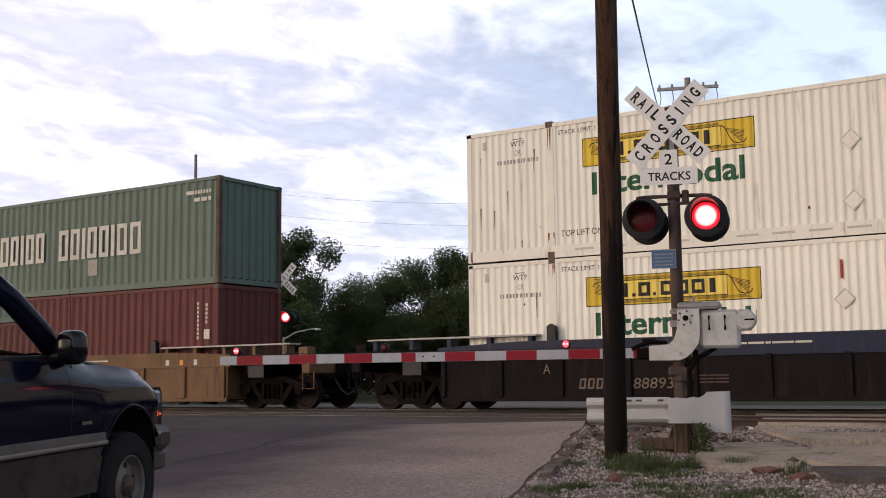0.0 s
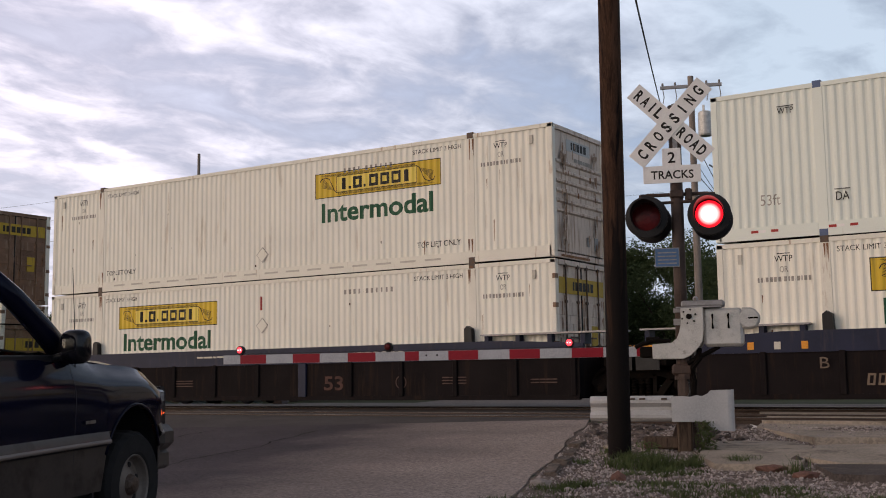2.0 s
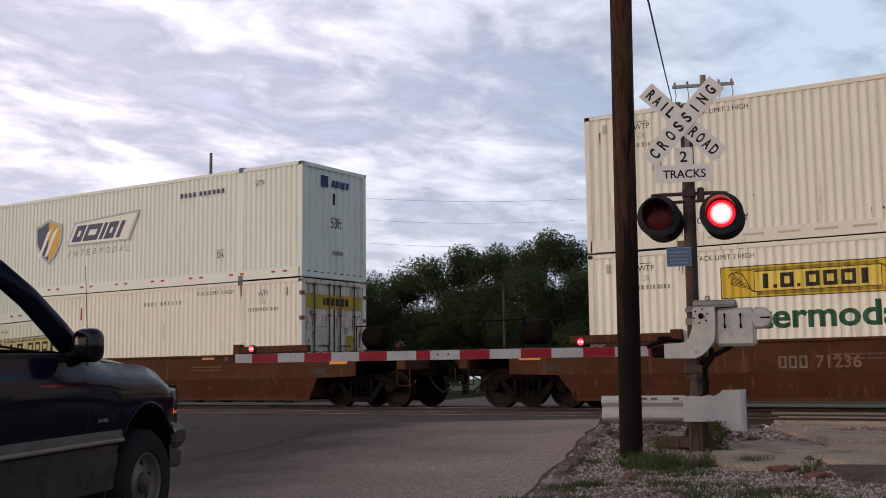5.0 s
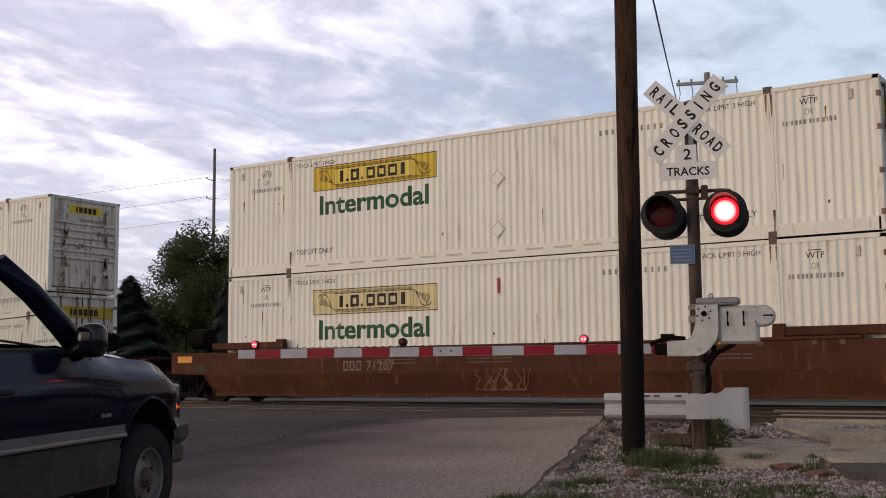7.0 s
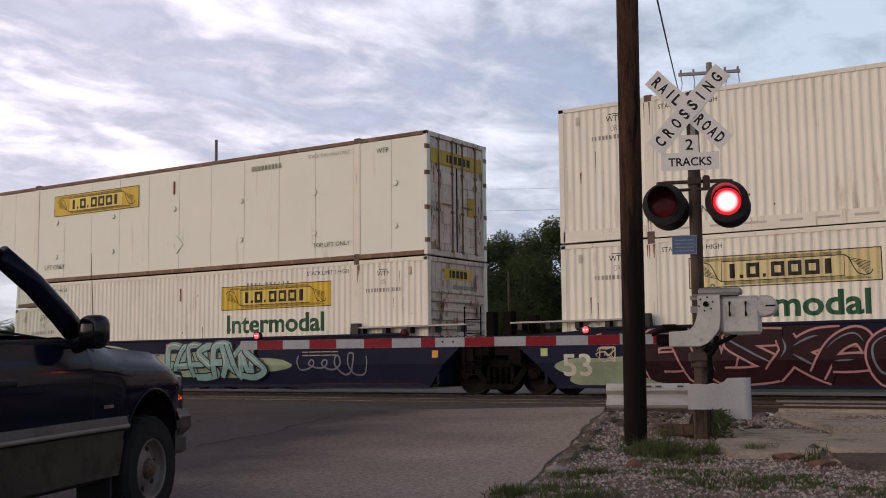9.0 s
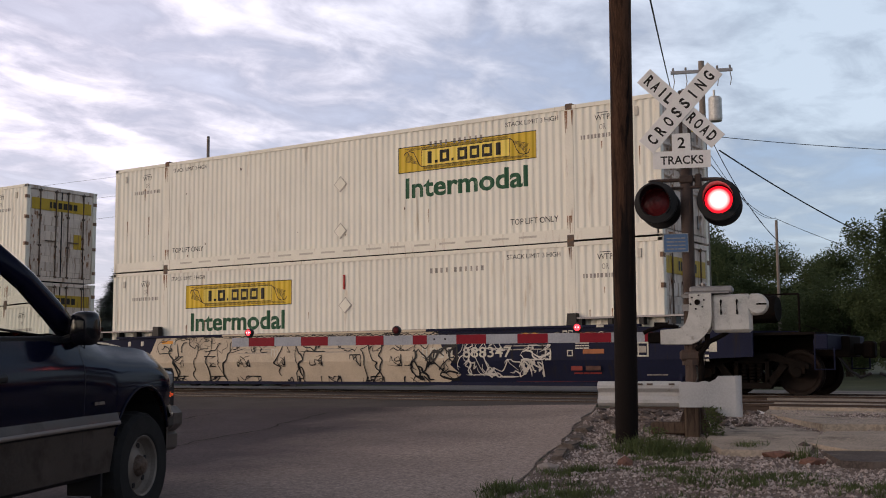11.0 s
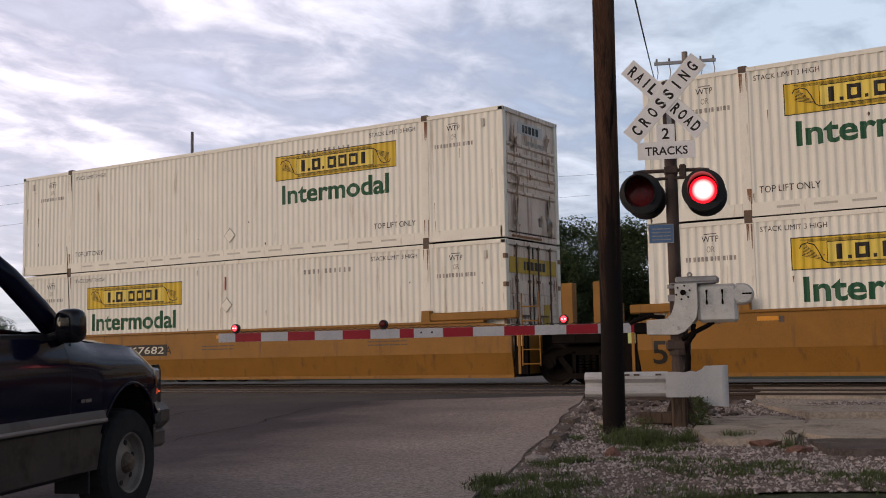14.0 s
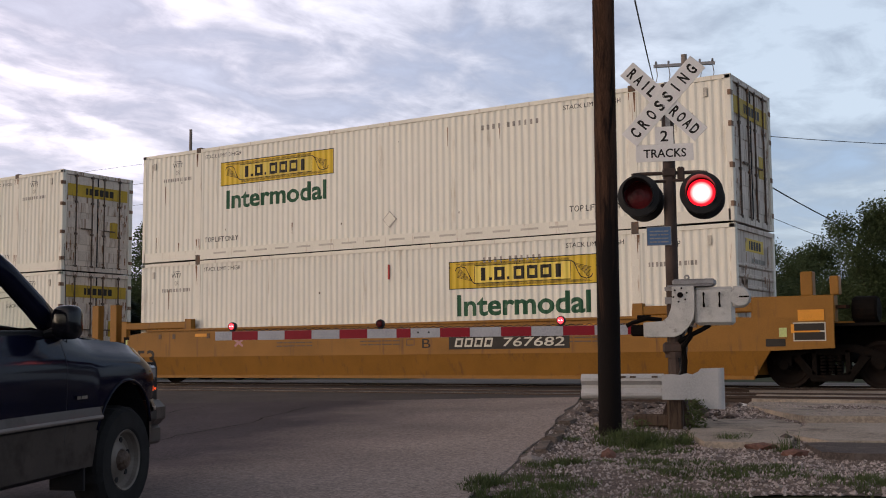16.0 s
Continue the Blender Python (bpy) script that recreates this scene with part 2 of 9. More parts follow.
GALV = material("galvanised_steel", (0.47, 0.45, 0.42), 0.42, 0.25, var=0.22, scale=7, dirt=(0.24, 0.21, 0.18), dirt_at=0.60, grain=0.05, grain_scale=60, spec=0.35)
GALV_DARK = material("weathered_aluminium", (0.26, 0.25, 0.25), 0.45, 0.3, var=0.2, scale=5, grain=0.04)
MAST = material("brown_rusted_mast_paint", (0.062, 0.043, 0.036), 0.6, 0.1, var=0.3, scale=4, dirt=(0.115, 0.070, 0.048), dirt_at=0.58, streak=True, grain=0.04)
BLACK_PAINT = material("black_signal_paint", (0.022, 0.021, 0.022), 0.45, var=0.2, scale=6, grain=0.03, bump=0.06)
SIGN_WHITE = material("white_sign_sheeting", (0.78, 0.74, 0.71), 0.45, var=0.06, scale=5, dirt=(0.42, 0.38, 0.34), dirt_at=0.64, grain=0.015, bump=0.02)
SIGN_BLUE = material("blue_notice_sign", (0.085, 0.150, 0.270), 0.45, var=0.08, scale=6, bump=0.02)
ARM_RED = material("red_arm_sheeting", (0.205, 0.008, 0.018), 0.4, var=0.1, scale=5, bump=0.02)
ARM_WHITE = material("white_arm_sheeting", (0.33, 0.335, 0.36), 0.42, var=0.12, scale=5, bump=0.02)
GUARD_WHITE = material("chipped_white_guard_paint", (0.45, 0.435, 0.425), 0.5, var=0.12, scale=3, dirt=(0.22, 0.16, 0.12), dirt_at=0.63, grain=0.03, bump=0.08)
WOOD_POLE = material("dark_creosoted_pole_wood", (0.066, 0.034, 0.021), 0.8, var=0.6, scale=2.2, dirt=(0.010, 0.007, 0.006), dirt_at=0.47, streak=True, grain=0.14, grain_scale=30, bump=0.6, stretch=(3, 3, 0.25), spec=0.08)
WOOD_GREY = material("weathered_grey_wood", (0.21, 0.175, 0.15), 0.85, var=0.3, scale=3, grain=0.1, grain_scale=30, bump=0.4, stretch=(3, 3, 0.3))
ASPHALT = material("old_asphalt", (0.050, 0.0378, 0.0425), 0.85, var=0.25, scale=0.5, dirt=(0.066, 0.054, 0.057), dirt_at=0.55, grain=0.22, grain_scale=45, bump=0.45)
SHOULDER = material("worn_pale_asphalt", (0.175, 0.148, 0.128), 0.9, var=0.14, scale=0.8, dirt=(0.11, 0.095, 0.085), dirt_at=0.58, grain=0.14, grain_scale=50, bump=0.4)
CROSSING = material("crossing_deck_asphalt", (0.062, 0.052, 0.050), 0.85, var=0.25, scale=1.0, dirt=(0.046, 0.039, 0.037), dirt_at=0.55, grain=0.12, grain_scale=40, bump=0.35)
CONCRETE = material("tan_worn_concrete", (0.315, 0.260, 0.208), 0.88, var=0.26, scale=1.6, dirt=(0.14, 0.11, 0.088), dirt_at=0.54, grain=0.12, grain_scale=30, bump=0.5)
GRAVEL = material("crushed_gravel", (0.158, 0.117, 0.095), 0.92, var=0.5, scale=22, dirt=(0.060, 0.044, 0.036), dirt_at=0.50, grain=0.25, grain_scale=55, bump=0.9)
BALLAST = material("track_ballast", (0.050, 0.040, 0.037), 0.92, var=0.4, scale=14, dirt=(0.030, 0.024, 0.021), dirt_at=0.5, grain=0.16, grain_scale=40, bump=0.9)
STONE = material("limestone_chip", (0.30, 0.255, 0.228), 0.9, var=0.25, scale=14, grain=0.08, grain_scale=60, jitter=0.25)
BRICK_RED = material("broken_red_brick", (0.155, 0.082, 0.062), 0.9, var=0.25, scale=12, grain=0.1)
SOIL = material("grass_and_soil", (0.045, 0.052, 0.024), 0.95, var=0.4, scale=0.35, dirt=(0.10, 0.085, 0.055), dirt_at=0.56, grain=0.15, grain_scale=12, bump=0.5)
GRASS = material("grass_blades", (0.092, 0.114, 0.044), 0.7, var=0.4, scale=4, dirt=(0.125, 0.118, 0.050), dirt_at=0.60, grain=0.05, bump=0.0)
LEAF = material("tree_leaves", (0.073, 0.096, 0.044), 0.65, var=0.35, scale=0.5, grain=0.03, grain_scale=9, bump=0.0, spec=0.08)
LEAF_DARK = material("conifer_needles", (0.155, 0.190, 0.178), 0.7, var=0.35, scale=0.6, grain=0.03, grain_scale=9, bump=0.0, spec=0.08)
BARK = material("tree_bark", (0.05, 0.038, 0.03), 0.9, var=0.3, scale=3, grain=0.1, bump=0.4, stretch=(3, 3, 0.5))
NAVY = material("navy_metallic_car_paint", (0.0044, 0.0050, 0.0150), 0.06, 0.0, var=0.15, scale=1.5, grain=0.0, bump=0.0, spec=0.12, coat=0.0)
PEWTER = material("pewter_lower_paint", (0.075, 0.062, 0.056), 0.4, 0.1, var=0.16, scale=2, grain=0.03, bump=0.02, coat=0.05, dirt=(0.040, 0.030, 0.025), dirt_at=0.55)
# darker, blotchier copy of PEWTER for the skin below the moulding
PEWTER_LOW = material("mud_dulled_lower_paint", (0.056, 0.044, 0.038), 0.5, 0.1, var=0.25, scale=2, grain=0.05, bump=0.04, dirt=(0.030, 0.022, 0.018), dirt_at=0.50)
CHROME_STRIPE = material("dusty_pewter_moulding", (0.20, 0.165, 0.148), 0.35, 0.2, var=0.12, scale=3, grain=0.02, bump=0.02)
TYRE = material("tyre_rubber", (0.018, 0.017, 0.017), 0.85, var=0.25, scale=8, grain=0.05, bump=0.2)
RIM = material("dull_alloy_rim", (0.165, 0.138, 0.118), 0.45, 0.3, var=0.15, scale=8, grain=0.03)
HUB_BROWN = material("rusty_hub_metal", (0.115, 0.082, 0.065), 0.5, 0.3, var=0.3, scale=12, dirt=(0.06, 0.035, 0.022), dirt_at=0.52, grain=0.05)
TRIM_BLACK = material("black_plastic_trim", (0.014, 0.014, 0.016), 0.4, var=0.2, scale=6, bump=0.05)
CABIN = material("dark_cabin_fabric", (0.03, 0.03, 0.033), 0.8, var=0.2, scale=5)
WIRE = material("black_cable", (0.012, 0.012, 0.014), 0.6, var=0.2, bump=0.0)
PLAIN_GREY = material("far_house_siding", (0.35, 0.35, 0.36), 0.7, var=0.1, scale=2)
ROOF_GREY = material("far_shingle_roof", (0.11, 0.10, 0.10), 0.85, var=0.2, scale=4)
GRAF_TEAL = material("teal_graffiti_paint", (0.185, 0.30, 0.30), 0.5, var=0.25, scale=2.5, bump=0.02)
GRAF_WHITE = material("white_graffiti_paint", (0.50, 0.47, 0.43), 0.5, var=0.2, scale=2.5, bump=0.02)
GRAF_PINK = material("pale_pink_graffiti_outline", (0.40, 0.20, 0.205), 0.5, var=0.2, scale=2.5, bump=0.02)
GRAF_MAROON = material("dark_maroon_graffiti_fill", (0.024, 0.0085, 0.011), 0.5, var=0.3, scale=2.5, bump=0.02, spec=0.1)
GRAF_GREEN = material("pale_green_graffiti_paint", (0.24, 0.285, 0.195), 0.5, var=0.3, scale=2.0, bump=0.02)
GRAF_CREAM = material("cream_graffiti_fill", (0.46, 0.38, 0.29), 0.5, var=0.15, scale=2.0, bump=0.02)
GRAF_GREY = material("grey_graffiti_line", (0.15, 0.16, 0.20), 0.5, var=0.2, scale=3, bump=0.02)
GREEN_CAR = material("green_car_paint", (0.05, 0.13, 0.07), 0.3, var=0.1, scale=2, bump=0.0, coat=0.6)
RED_OFF = material("unlit_red_lens", (0.082, 0.007, 0.009), 0.35, var=0.25, scale=20, bump=0.1, coat=0.08)
AMBER_LENS = material("amber_side_lens", (0.5, 0.06, 0.02), 0.3, var=0.1, emit=(1.0, 0.12, 0.03, 1.3))
CLEAR_LENS = material("headlamp_lens", (0.30, 0.29, 0.29), 0.12, var=0.1, bump=0.05, coat=1.0)


def leafy(m, amount):
    """Lets part of the light through the leaf."""
    n, l = m.node_tree.nodes, m.node_tree.links
    p = n["Principled BSDF"]
    t = n.new("ShaderNodeBsdfTranslucent")
    l.new(p.inputs["Base Color"].links[0].from_socket, t.inputs["Color"])
    x = n.new("ShaderNodeMixShader")
    x.inputs[0].default_value = amount
    l.new(p.outputs[0], x.inputs[1])
    l.new(t.outputs[0], x.inputs[2])
    l.new(x.outputs[0], n["Material Output"].inputs[0])


for m in (LEAF, LEAF_DARK, GRASS):
    leafy(m, 0.4)


def road_material():
    """Dark worn wheel lanes that pass, unevenly, into a paler gravelly edge."""
    m = ASPHALT.copy()
    m.name = "old_asphalt_with_pale_edge"
    n, l = m.node_tree.nodes, m.node_tree.links
    p = n["Principled BSDF"]
    old = p.inputs["Base Color"].links[0].from_socket
    pale_src = SHOULDER.node_tree.nodes["Principled BSDF"]
    tc = n.new("ShaderNodeTexCoord")
    dist = n.new("ShaderNodeVectorMath")
    dist.operation = "DOT_PRODUCT"
    l.new(tc.outputs["Object"], dist.inputs[0])
    dist.inputs[1].default_value = (-0.933, -0.359, 0)      # metres left of the road's edge, plus a constant
    no = n.new("ShaderNodeTexNoise")
    no.inputs["Scale"].default_value, no.inputs["Detail"].default_value = 0.55, 6
    l.new(tc.outputs["Object"], no.inputs["Vector"])
    ma = n.new("ShaderNodeMath")
    ma.operation = "MULTIPLY_ADD"
    l.new(no.outputs[0], ma.inputs[0])
    ma.inputs[1].default_value = 4.0
    l.new(dist.outputs["Value"], ma.inputs[2])
    mr = n.new("ShaderNodeMapRange")
    mr.inputs["From Min"].default_value, mr.inputs["From Max"].default_value = 3.9, 7.3
    l.new(ma.outputs[0], mr.inputs[0])
    fine = n.new("ShaderNodeTexNoise")
    fine.inputs["Scale"].default_value, fine.inputs["Detail"].default_value, fine.inputs["Roughness"].default_value = 42, 5, 0.7
    l.new(tc.outputs["Object"], fine.inputs["Vector"])
    fr = n.new("ShaderNodeMapRange")
    fr.inputs["From Min"].default_value, fr.inputs["From Max"].default_value = 0.3, 0.7
    l.new(fine.outputs[0], fr.inputs[0])
    pale = n.new("ShaderNodeMix")
    pale.data_type = "RGBA"
    pale.inputs[6].default_value, pale.inputs[7].default_value = (0.172, 0.133, 0.115, 1), (0.410, 0.325, 0.278, 1)
    l.new(fr.outputs[0], pale.inputs[0])
    mx = n.new("ShaderNodeMix")
    mx.data_type = "RGBA"
    l.new(mr.outputs[0], mx.inputs[0])
    l.new(pale.outputs[2], mx.inputs[6])
    l.new(old, mx.inputs[7])
    speck = n.new("ShaderNodeTexNoise")
    speck.inputs["Scale"].default_value, speck.inputs["Detail"].default_value, speck.inputs["Roughness"].default_value = 22, 4, 0.8
    l.new(tc.outputs["Object"], speck.inputs["Vector"])
    sr = n.new("ShaderNodeMapRange")
    sr.inputs["From Min"].default_value, sr.inputs["From Max"].default_value = 0.32, 0.68
    sr.inputs["To Min"].default_value, sr.inputs["To Max"].default_value = 0.55, 1.42
    l.new(speck.outputs[0], sr.inputs[0])
    hs = n.new("ShaderNodeHueSaturation")
    l.new(sr.outputs[0], hs.inputs["Value"])
    l.new(mx.outputs[2], hs.inputs["Color"])
    l.new(hs.outputs[0], p.inputs["Base Color"])
    return m


def soaked_pole_material():
    """Streaked brown pole wood; black creosote climbs from the ground in uneven tongues."""
    m = WOOD_POLE.copy()
    m.name = "creosote_soaked_pole_wood"
    n, l = m.node_tree.nodes, m.node_tree.links
    p = n["Principled BSDF"]
    old = p.inputs["Base Color"].links[0].from_socket
    tc = n.new("ShaderNodeTexCoord")
    mp = n.new("ShaderNodeMapping")
    mp.inputs["Scale"].default_value = (11, 11, 0.45)
    l.new(tc.outputs["Object"], mp.inputs[0])
    no = n.new("ShaderNodeTexNoise")
    no.inputs["Scale"].default_value, no.inputs["Detail"].default_value = 1.0, 5
    l.new(mp.outputs[0], no.inputs["Vector"])
    sp = n.new("ShaderNodeSeparateXYZ")
    l.new(tc.outputs["Object"], sp.inputs[0])
    ma = n.new("ShaderNodeMath")
    ma.operation = "MULTIPLY_ADD"
    l.new(no.outputs[0], ma.inputs[0])
    ma.inputs[1].default_value = 5.0
    l.new(sp.outputs[2], ma.inputs[2])
    mr = n.new("ShaderNodeMapRange")
    mr.inputs["From Min"].default_value, mr.inputs["From Max"].default_value = 4.6, 5.9
    l.new(ma.outputs[0], mr.inputs[0])
    mx = n.new("ShaderNodeMix")
    mx.data_type = "RGBA"
    l.new(mr.outputs[0], mx.inputs[0])
    mx.inputs[6].default_value = (0.011, 0.0082, 0.0075, 1)
    l.new(old, mx.inputs[7])
    l.new(mx.outputs[2], p.inputs["Base Color"])
    return m


POLE_MIX = soaked_pole_material()
ROAD_MIX = road_material()


def lamp_material(name, core, edge, radius):
    """A glowing lens: hot in the middle, red towards the rim."""
    m = bpy.data.materials.new(name)
    m.use_nodes = True
    n, l = m.node_tree.nodes, m.node_tree.links
    p = n["Principled BSDF"]
    p.inputs["Base Color"].default_value = (0.3, 0.01, 0.01, 1)
    tc = n.new("ShaderNodeTexCoord")
    flatten = n.new("ShaderNodeVectorMath")
    flatten.operation = "MULTIPLY"
    flatten.inputs[1].default_value = (1, 0, 1)
    l.new(tc.outputs["Object"], flatten.inputs[0])
    ln = n.new("ShaderNodeVectorMath")
    ln.operation = "LENGTH"
    l.new(flatten.outputs[0], ln.inputs[0])
    mr = n.new("ShaderNodeMapRange")
    mr.inputs["From Min"].default_value, mr.inputs["From Max"].default_value = radius * 0.62, radius
    l.new(ln.outputs["Value"], mr.inputs[0])
    mx = n.new("ShaderNodeMix")
    mx.data_type = "RGBA"
    l.new(mr.outputs[0], mx.inputs[0])
    mx.inputs[6].default_value, mx.inputs[7].default_value = (*core, 1), (*edge, 1)
    l.new(mx.outputs[2], p.inputs["Emission Color"])
    p.inputs["Emission Strength"].default_value = 1.0
    return m


RED_ON = lamp_material("lit_red_lens", (5.0, 1.3, 1.25), (2.2, 0.012, 0.035), 0.142)
RED_SMALL = lamp_material("lit_small_red_lens", (3.2, 0.16, 0.22), (1.6, 0.02, 0.04), 0.05)


def glass_material(name, tint, rough=0.02):
    m = bpy.data.materials.new(name)
    m.use_nodes = True
    p = m.node_tree.nodes["Principled BSDF"]
    p.inputs["Base Color"].default_value = (*tint, 1)
    p.inputs["Roughness"].default_value = rough
    p.inputs["Transmission Weight"].default_value = 1.0
    p.inputs["IOR"].default_value = 1.03
    return m


GLASS = glass_material("tinted_car_glass", (0.80, 0.84, 0.82))


# ---------------------------------------------------------------- building helpers
def part(name, bm, mat, parent=None, label="", smooth=False):
    """One mesh object from a bmesh, under a thing or a part."""
    me = bpy.data.meshes.new(name)
    bmesh.ops.recalc_face_normals(bm, faces=bm.faces)
    if smooth:
        for f in bm.faces:
            f.smooth = True
    bm.to_mesh(me)
    bm.free()
    me.materials.append(mat)
    ob = new(name, me)
    ob.parent = parent
    if label:
        tagged(ob, label)
    return ob


def share(name, me, parent, m=None, label=""):
    ob = new(name, me)
    ob.parent = parent
    if m is not None:
        ob.matrix_basis = m
    if label:
        tagged(ob, label)
    return ob


def thing(name, label, category, m=None, group="", kind=""):
    ob = new(name)
    ob.empty_display_size = 0.2
    if m is not None:
        ob.matrix_basis = m
    return tagged(ob, label, category, group, kind)


def box(bm, x0, x1, y0, y1, z0, z1, bevel=0.0, m=None):
    vs = [bm.verts.new((x, y, z)) for x in (x0, x1) for y in (y0, y1) for z in (z0, z1)]
    fs = [bm.faces.new([vs[i] for i in q]) for q in ((0, 1, 3, 2), (4, 6, 7, 5), (0, 4, 5, 1), (2, 3, 7, 6), (0, 2, 6, 4), (1, 5, 7, 3))]
    if bevel:
        es = list({e for f in fs for e in f.edges})
        r = bmesh.ops.bevel(bm, geom=es, offset=bevel, segments=1, affect="EDGES")
        vs = list({v for f in r["faces"] for v in f.verts} | {v for v in vs if v.is_valid})
    if m is not None:
        bmesh.ops.transform(bm, matrix=m, verts=[v for v in vs if v.is_valid])
    return bm


def boxes(*rows, bevel=0.0):
    bm = bmesh.new()
    for r in rows:
        box(bm, *r, bevel=bevel)
    return bm


def prism(bm, outline, y0, y1, m=None):
    """A polygon in x, z carried from y0 to y1."""
    a = [bm.verts.new((x, y0, z)) for x, z in outline]
    b = [bm.verts.new((x, y1, z)) for x, z in outline]
    n = len(a)
    bm.faces.new(a)
    bm.faces.new(b[::-1])
    for i in range(n):
        bm.faces.new((a[i], b[i], b[(i + 1) % n], a[(i + 1) % n]))
    if m is not None:
        bmesh.ops.transform(bm, matrix=m, verts=a + b)
    return bm


def tube(bm, pts, r, seg=10, r1=None, cap=True):
    """A round bar along points, tapering from r to r1."""
    pts = [Vector(p) for p in pts]
    r1 = r if r1 is None else r1
    rings = []
    for i, p in enumerate(pts):
        d = (pts[min(i + 1, len(pts) - 1)] - pts[max(i - 1, 0)]).normalized()
        q = d.to_track_quat("Z", "Y")
        rad = r + (r1 - r) * i / max(1, len(pts) - 1)
        rings.append([bm.verts.new(p + q @ Vector((rad * math.cos(a), rad * math.sin(a), 0))) for a in [2 * math.pi * k / seg for k in range(seg)]])
    for a, b in zip(rings, rings[1:]):
        for k in range(seg):
            bm.faces.new((a[k], a[(k + 1) % seg], b[(k + 1) % seg], b[k]))
    if cap:
        bm.faces.new(rings[0][::-1])
        bm.faces.new(rings[-1])
    return bm


def lathe(bm, profile, seg=24, m=None):
    """Radius, y pairs turned round the y axis."""
    rings = []
    for r, y in profile:
        rings.append([bm.verts.new((r * math.cos(a), y, r * math.sin(a))) for a in [2 * math.pi * k / seg for k in range(seg)]] if r > 1e-5 else [bm.verts.new((0, y, 0))])
    for a, b in zip(rings, rings[1:]):
        for k in range(seg):
            j = (k + 1) % seg
            if len(a) == 1:
                bm.faces.new((a[0], b[j], b[k]))
            elif len(b) == 1:
                bm.faces.new((a[k], a[j], b[0]))
            else:
                bm.faces.new((a[k], a[j], b[j], b[k]))
    if m is not None:
        bmesh.ops.transform(bm, matrix=m, verts=[v for r in rings for v in r])
    return bm


def card(bm, corners):
    bm.faces.new([bm.verts.new(c) for c in corners])
    return bm


TEXTS = {}


def lettering(txt, x0, x1, z0, z1, y, mat, parent, slant=0.0, weight=0.0, name="lettering", label="", m=None, ribs=False):
    """Letters standing in the x, z plane at y, filled into the given box, facing -y."""
    key = (txt, weight)
    if key not in TEXTS:
        cu = bpy.data.curves.new("letters", "FONT")
        cu.body, cu.size, cu.resolution_u, cu.offset = txt, 1.0, 3, weight
        ob = bpy.data.objects.new("letters", cu)
        scene.collection.objects.link(ob)
        dg = bpy.context.evaluated_depsgraph_get()
        me = bpy.data.meshes.new_from_object(ob.evaluated_get(dg))
        TEXTS[key] = ([v.co.copy() for v in me.vertices], [tuple(p.vertices) for p in me.polygons])
        bpy.data.objects.remove(ob)
        bpy.data.curves.remove(cu)
        bpy.data.meshes.remove(me)
    vs, fs = TEXTS[key]
    ax, bx = min(v.x for v in vs), max(v.x for v in vs)
    ay, by = min(v.y for v in vs), max(v.y for v in vs)
    co = []
    for v in vs:
        k = (v.y - ay) / (by - ay)
        co.append((x0 + (v.x - ax) / (bx - ax) * (x1 - x0) + slant * k, y, z0 + k * (z1 - z0)))
    me = bpy.data.meshes.new(name)
    me.from_pydata(co, [], fs)
    me.materials.append(mat)
    ob = share(name, me, parent, m, label)
    if ribs:
        laid((txt, weight, x0, x1, z0, z1, slant, mat.name), ob)
    return ob


def bars(widths, x0, x1, z0, z1, y, mat, parent, slant=0.0, name="lettering_bar", gap=0.25, thick=0.0):
    """Plain bars in place of writing: the widths of the words or letters, spread over the box."""
    total = sum(widths) + gap * (len(widths) - 1)
    k, x = (x1 - x0) / total, x0
    bm = bmesh.new()
    for w in widths:
        a, b = x, x + w * k
        card(bm, [(a, y, z0), (b, y, z0), (b + slant, y, z1), (a + slant, y, z1)])
        x = b + gap * k
    ob = part(name, bm, mat, parent)
    return tagged(ob, kind="stuff") if len(widths) > 3 else ob


def rib_profile():
    """Breaks of the ribbed wall of a long container: x and depth inward."""
    out = []
    for a, b in ((0.10, 1.95), (2.15, 14.0), (14.2, 16.05)):
        n = round((b - a) / PITCH)
        p = (b - a) / n
        for i in range(n):
            out += [(a + (i + f) * p, d) for f, d in ((0, 0), (0.24, 0), (0.50, RIB), (0.74, RIB))]
        out += [(b, 0), (b + 0.002, -0.010), (b + 0.198, -0.010)]
    return out


def rib_depth(x):
    k = int(np.searchsorted(RIB_X, x))
    if k == 0 or k >= len(RIBS):
        return 0.0
    (a, p), (b, q) = RIBS[k - 1], RIBS[k]
    return p + (q - p) * (x - a) / max(1e-6, b - a)


def clip_x(poly, x, keep):
    """The part of a flat polygon on one side (-1 or 1) of x."""
    out = []
    for p, q in zip(poly, poly[1:] + poly[:1]):
        a, b = (p[0] - x) * keep, (q[0] - x) * keep
        if a >= 0:
            out.append(p)
        if a * b < 0:
            k = a / (a - b)
            out.append(tuple(p[i] + (q[i] - p[i]) * k for i in range(3)))
    return out


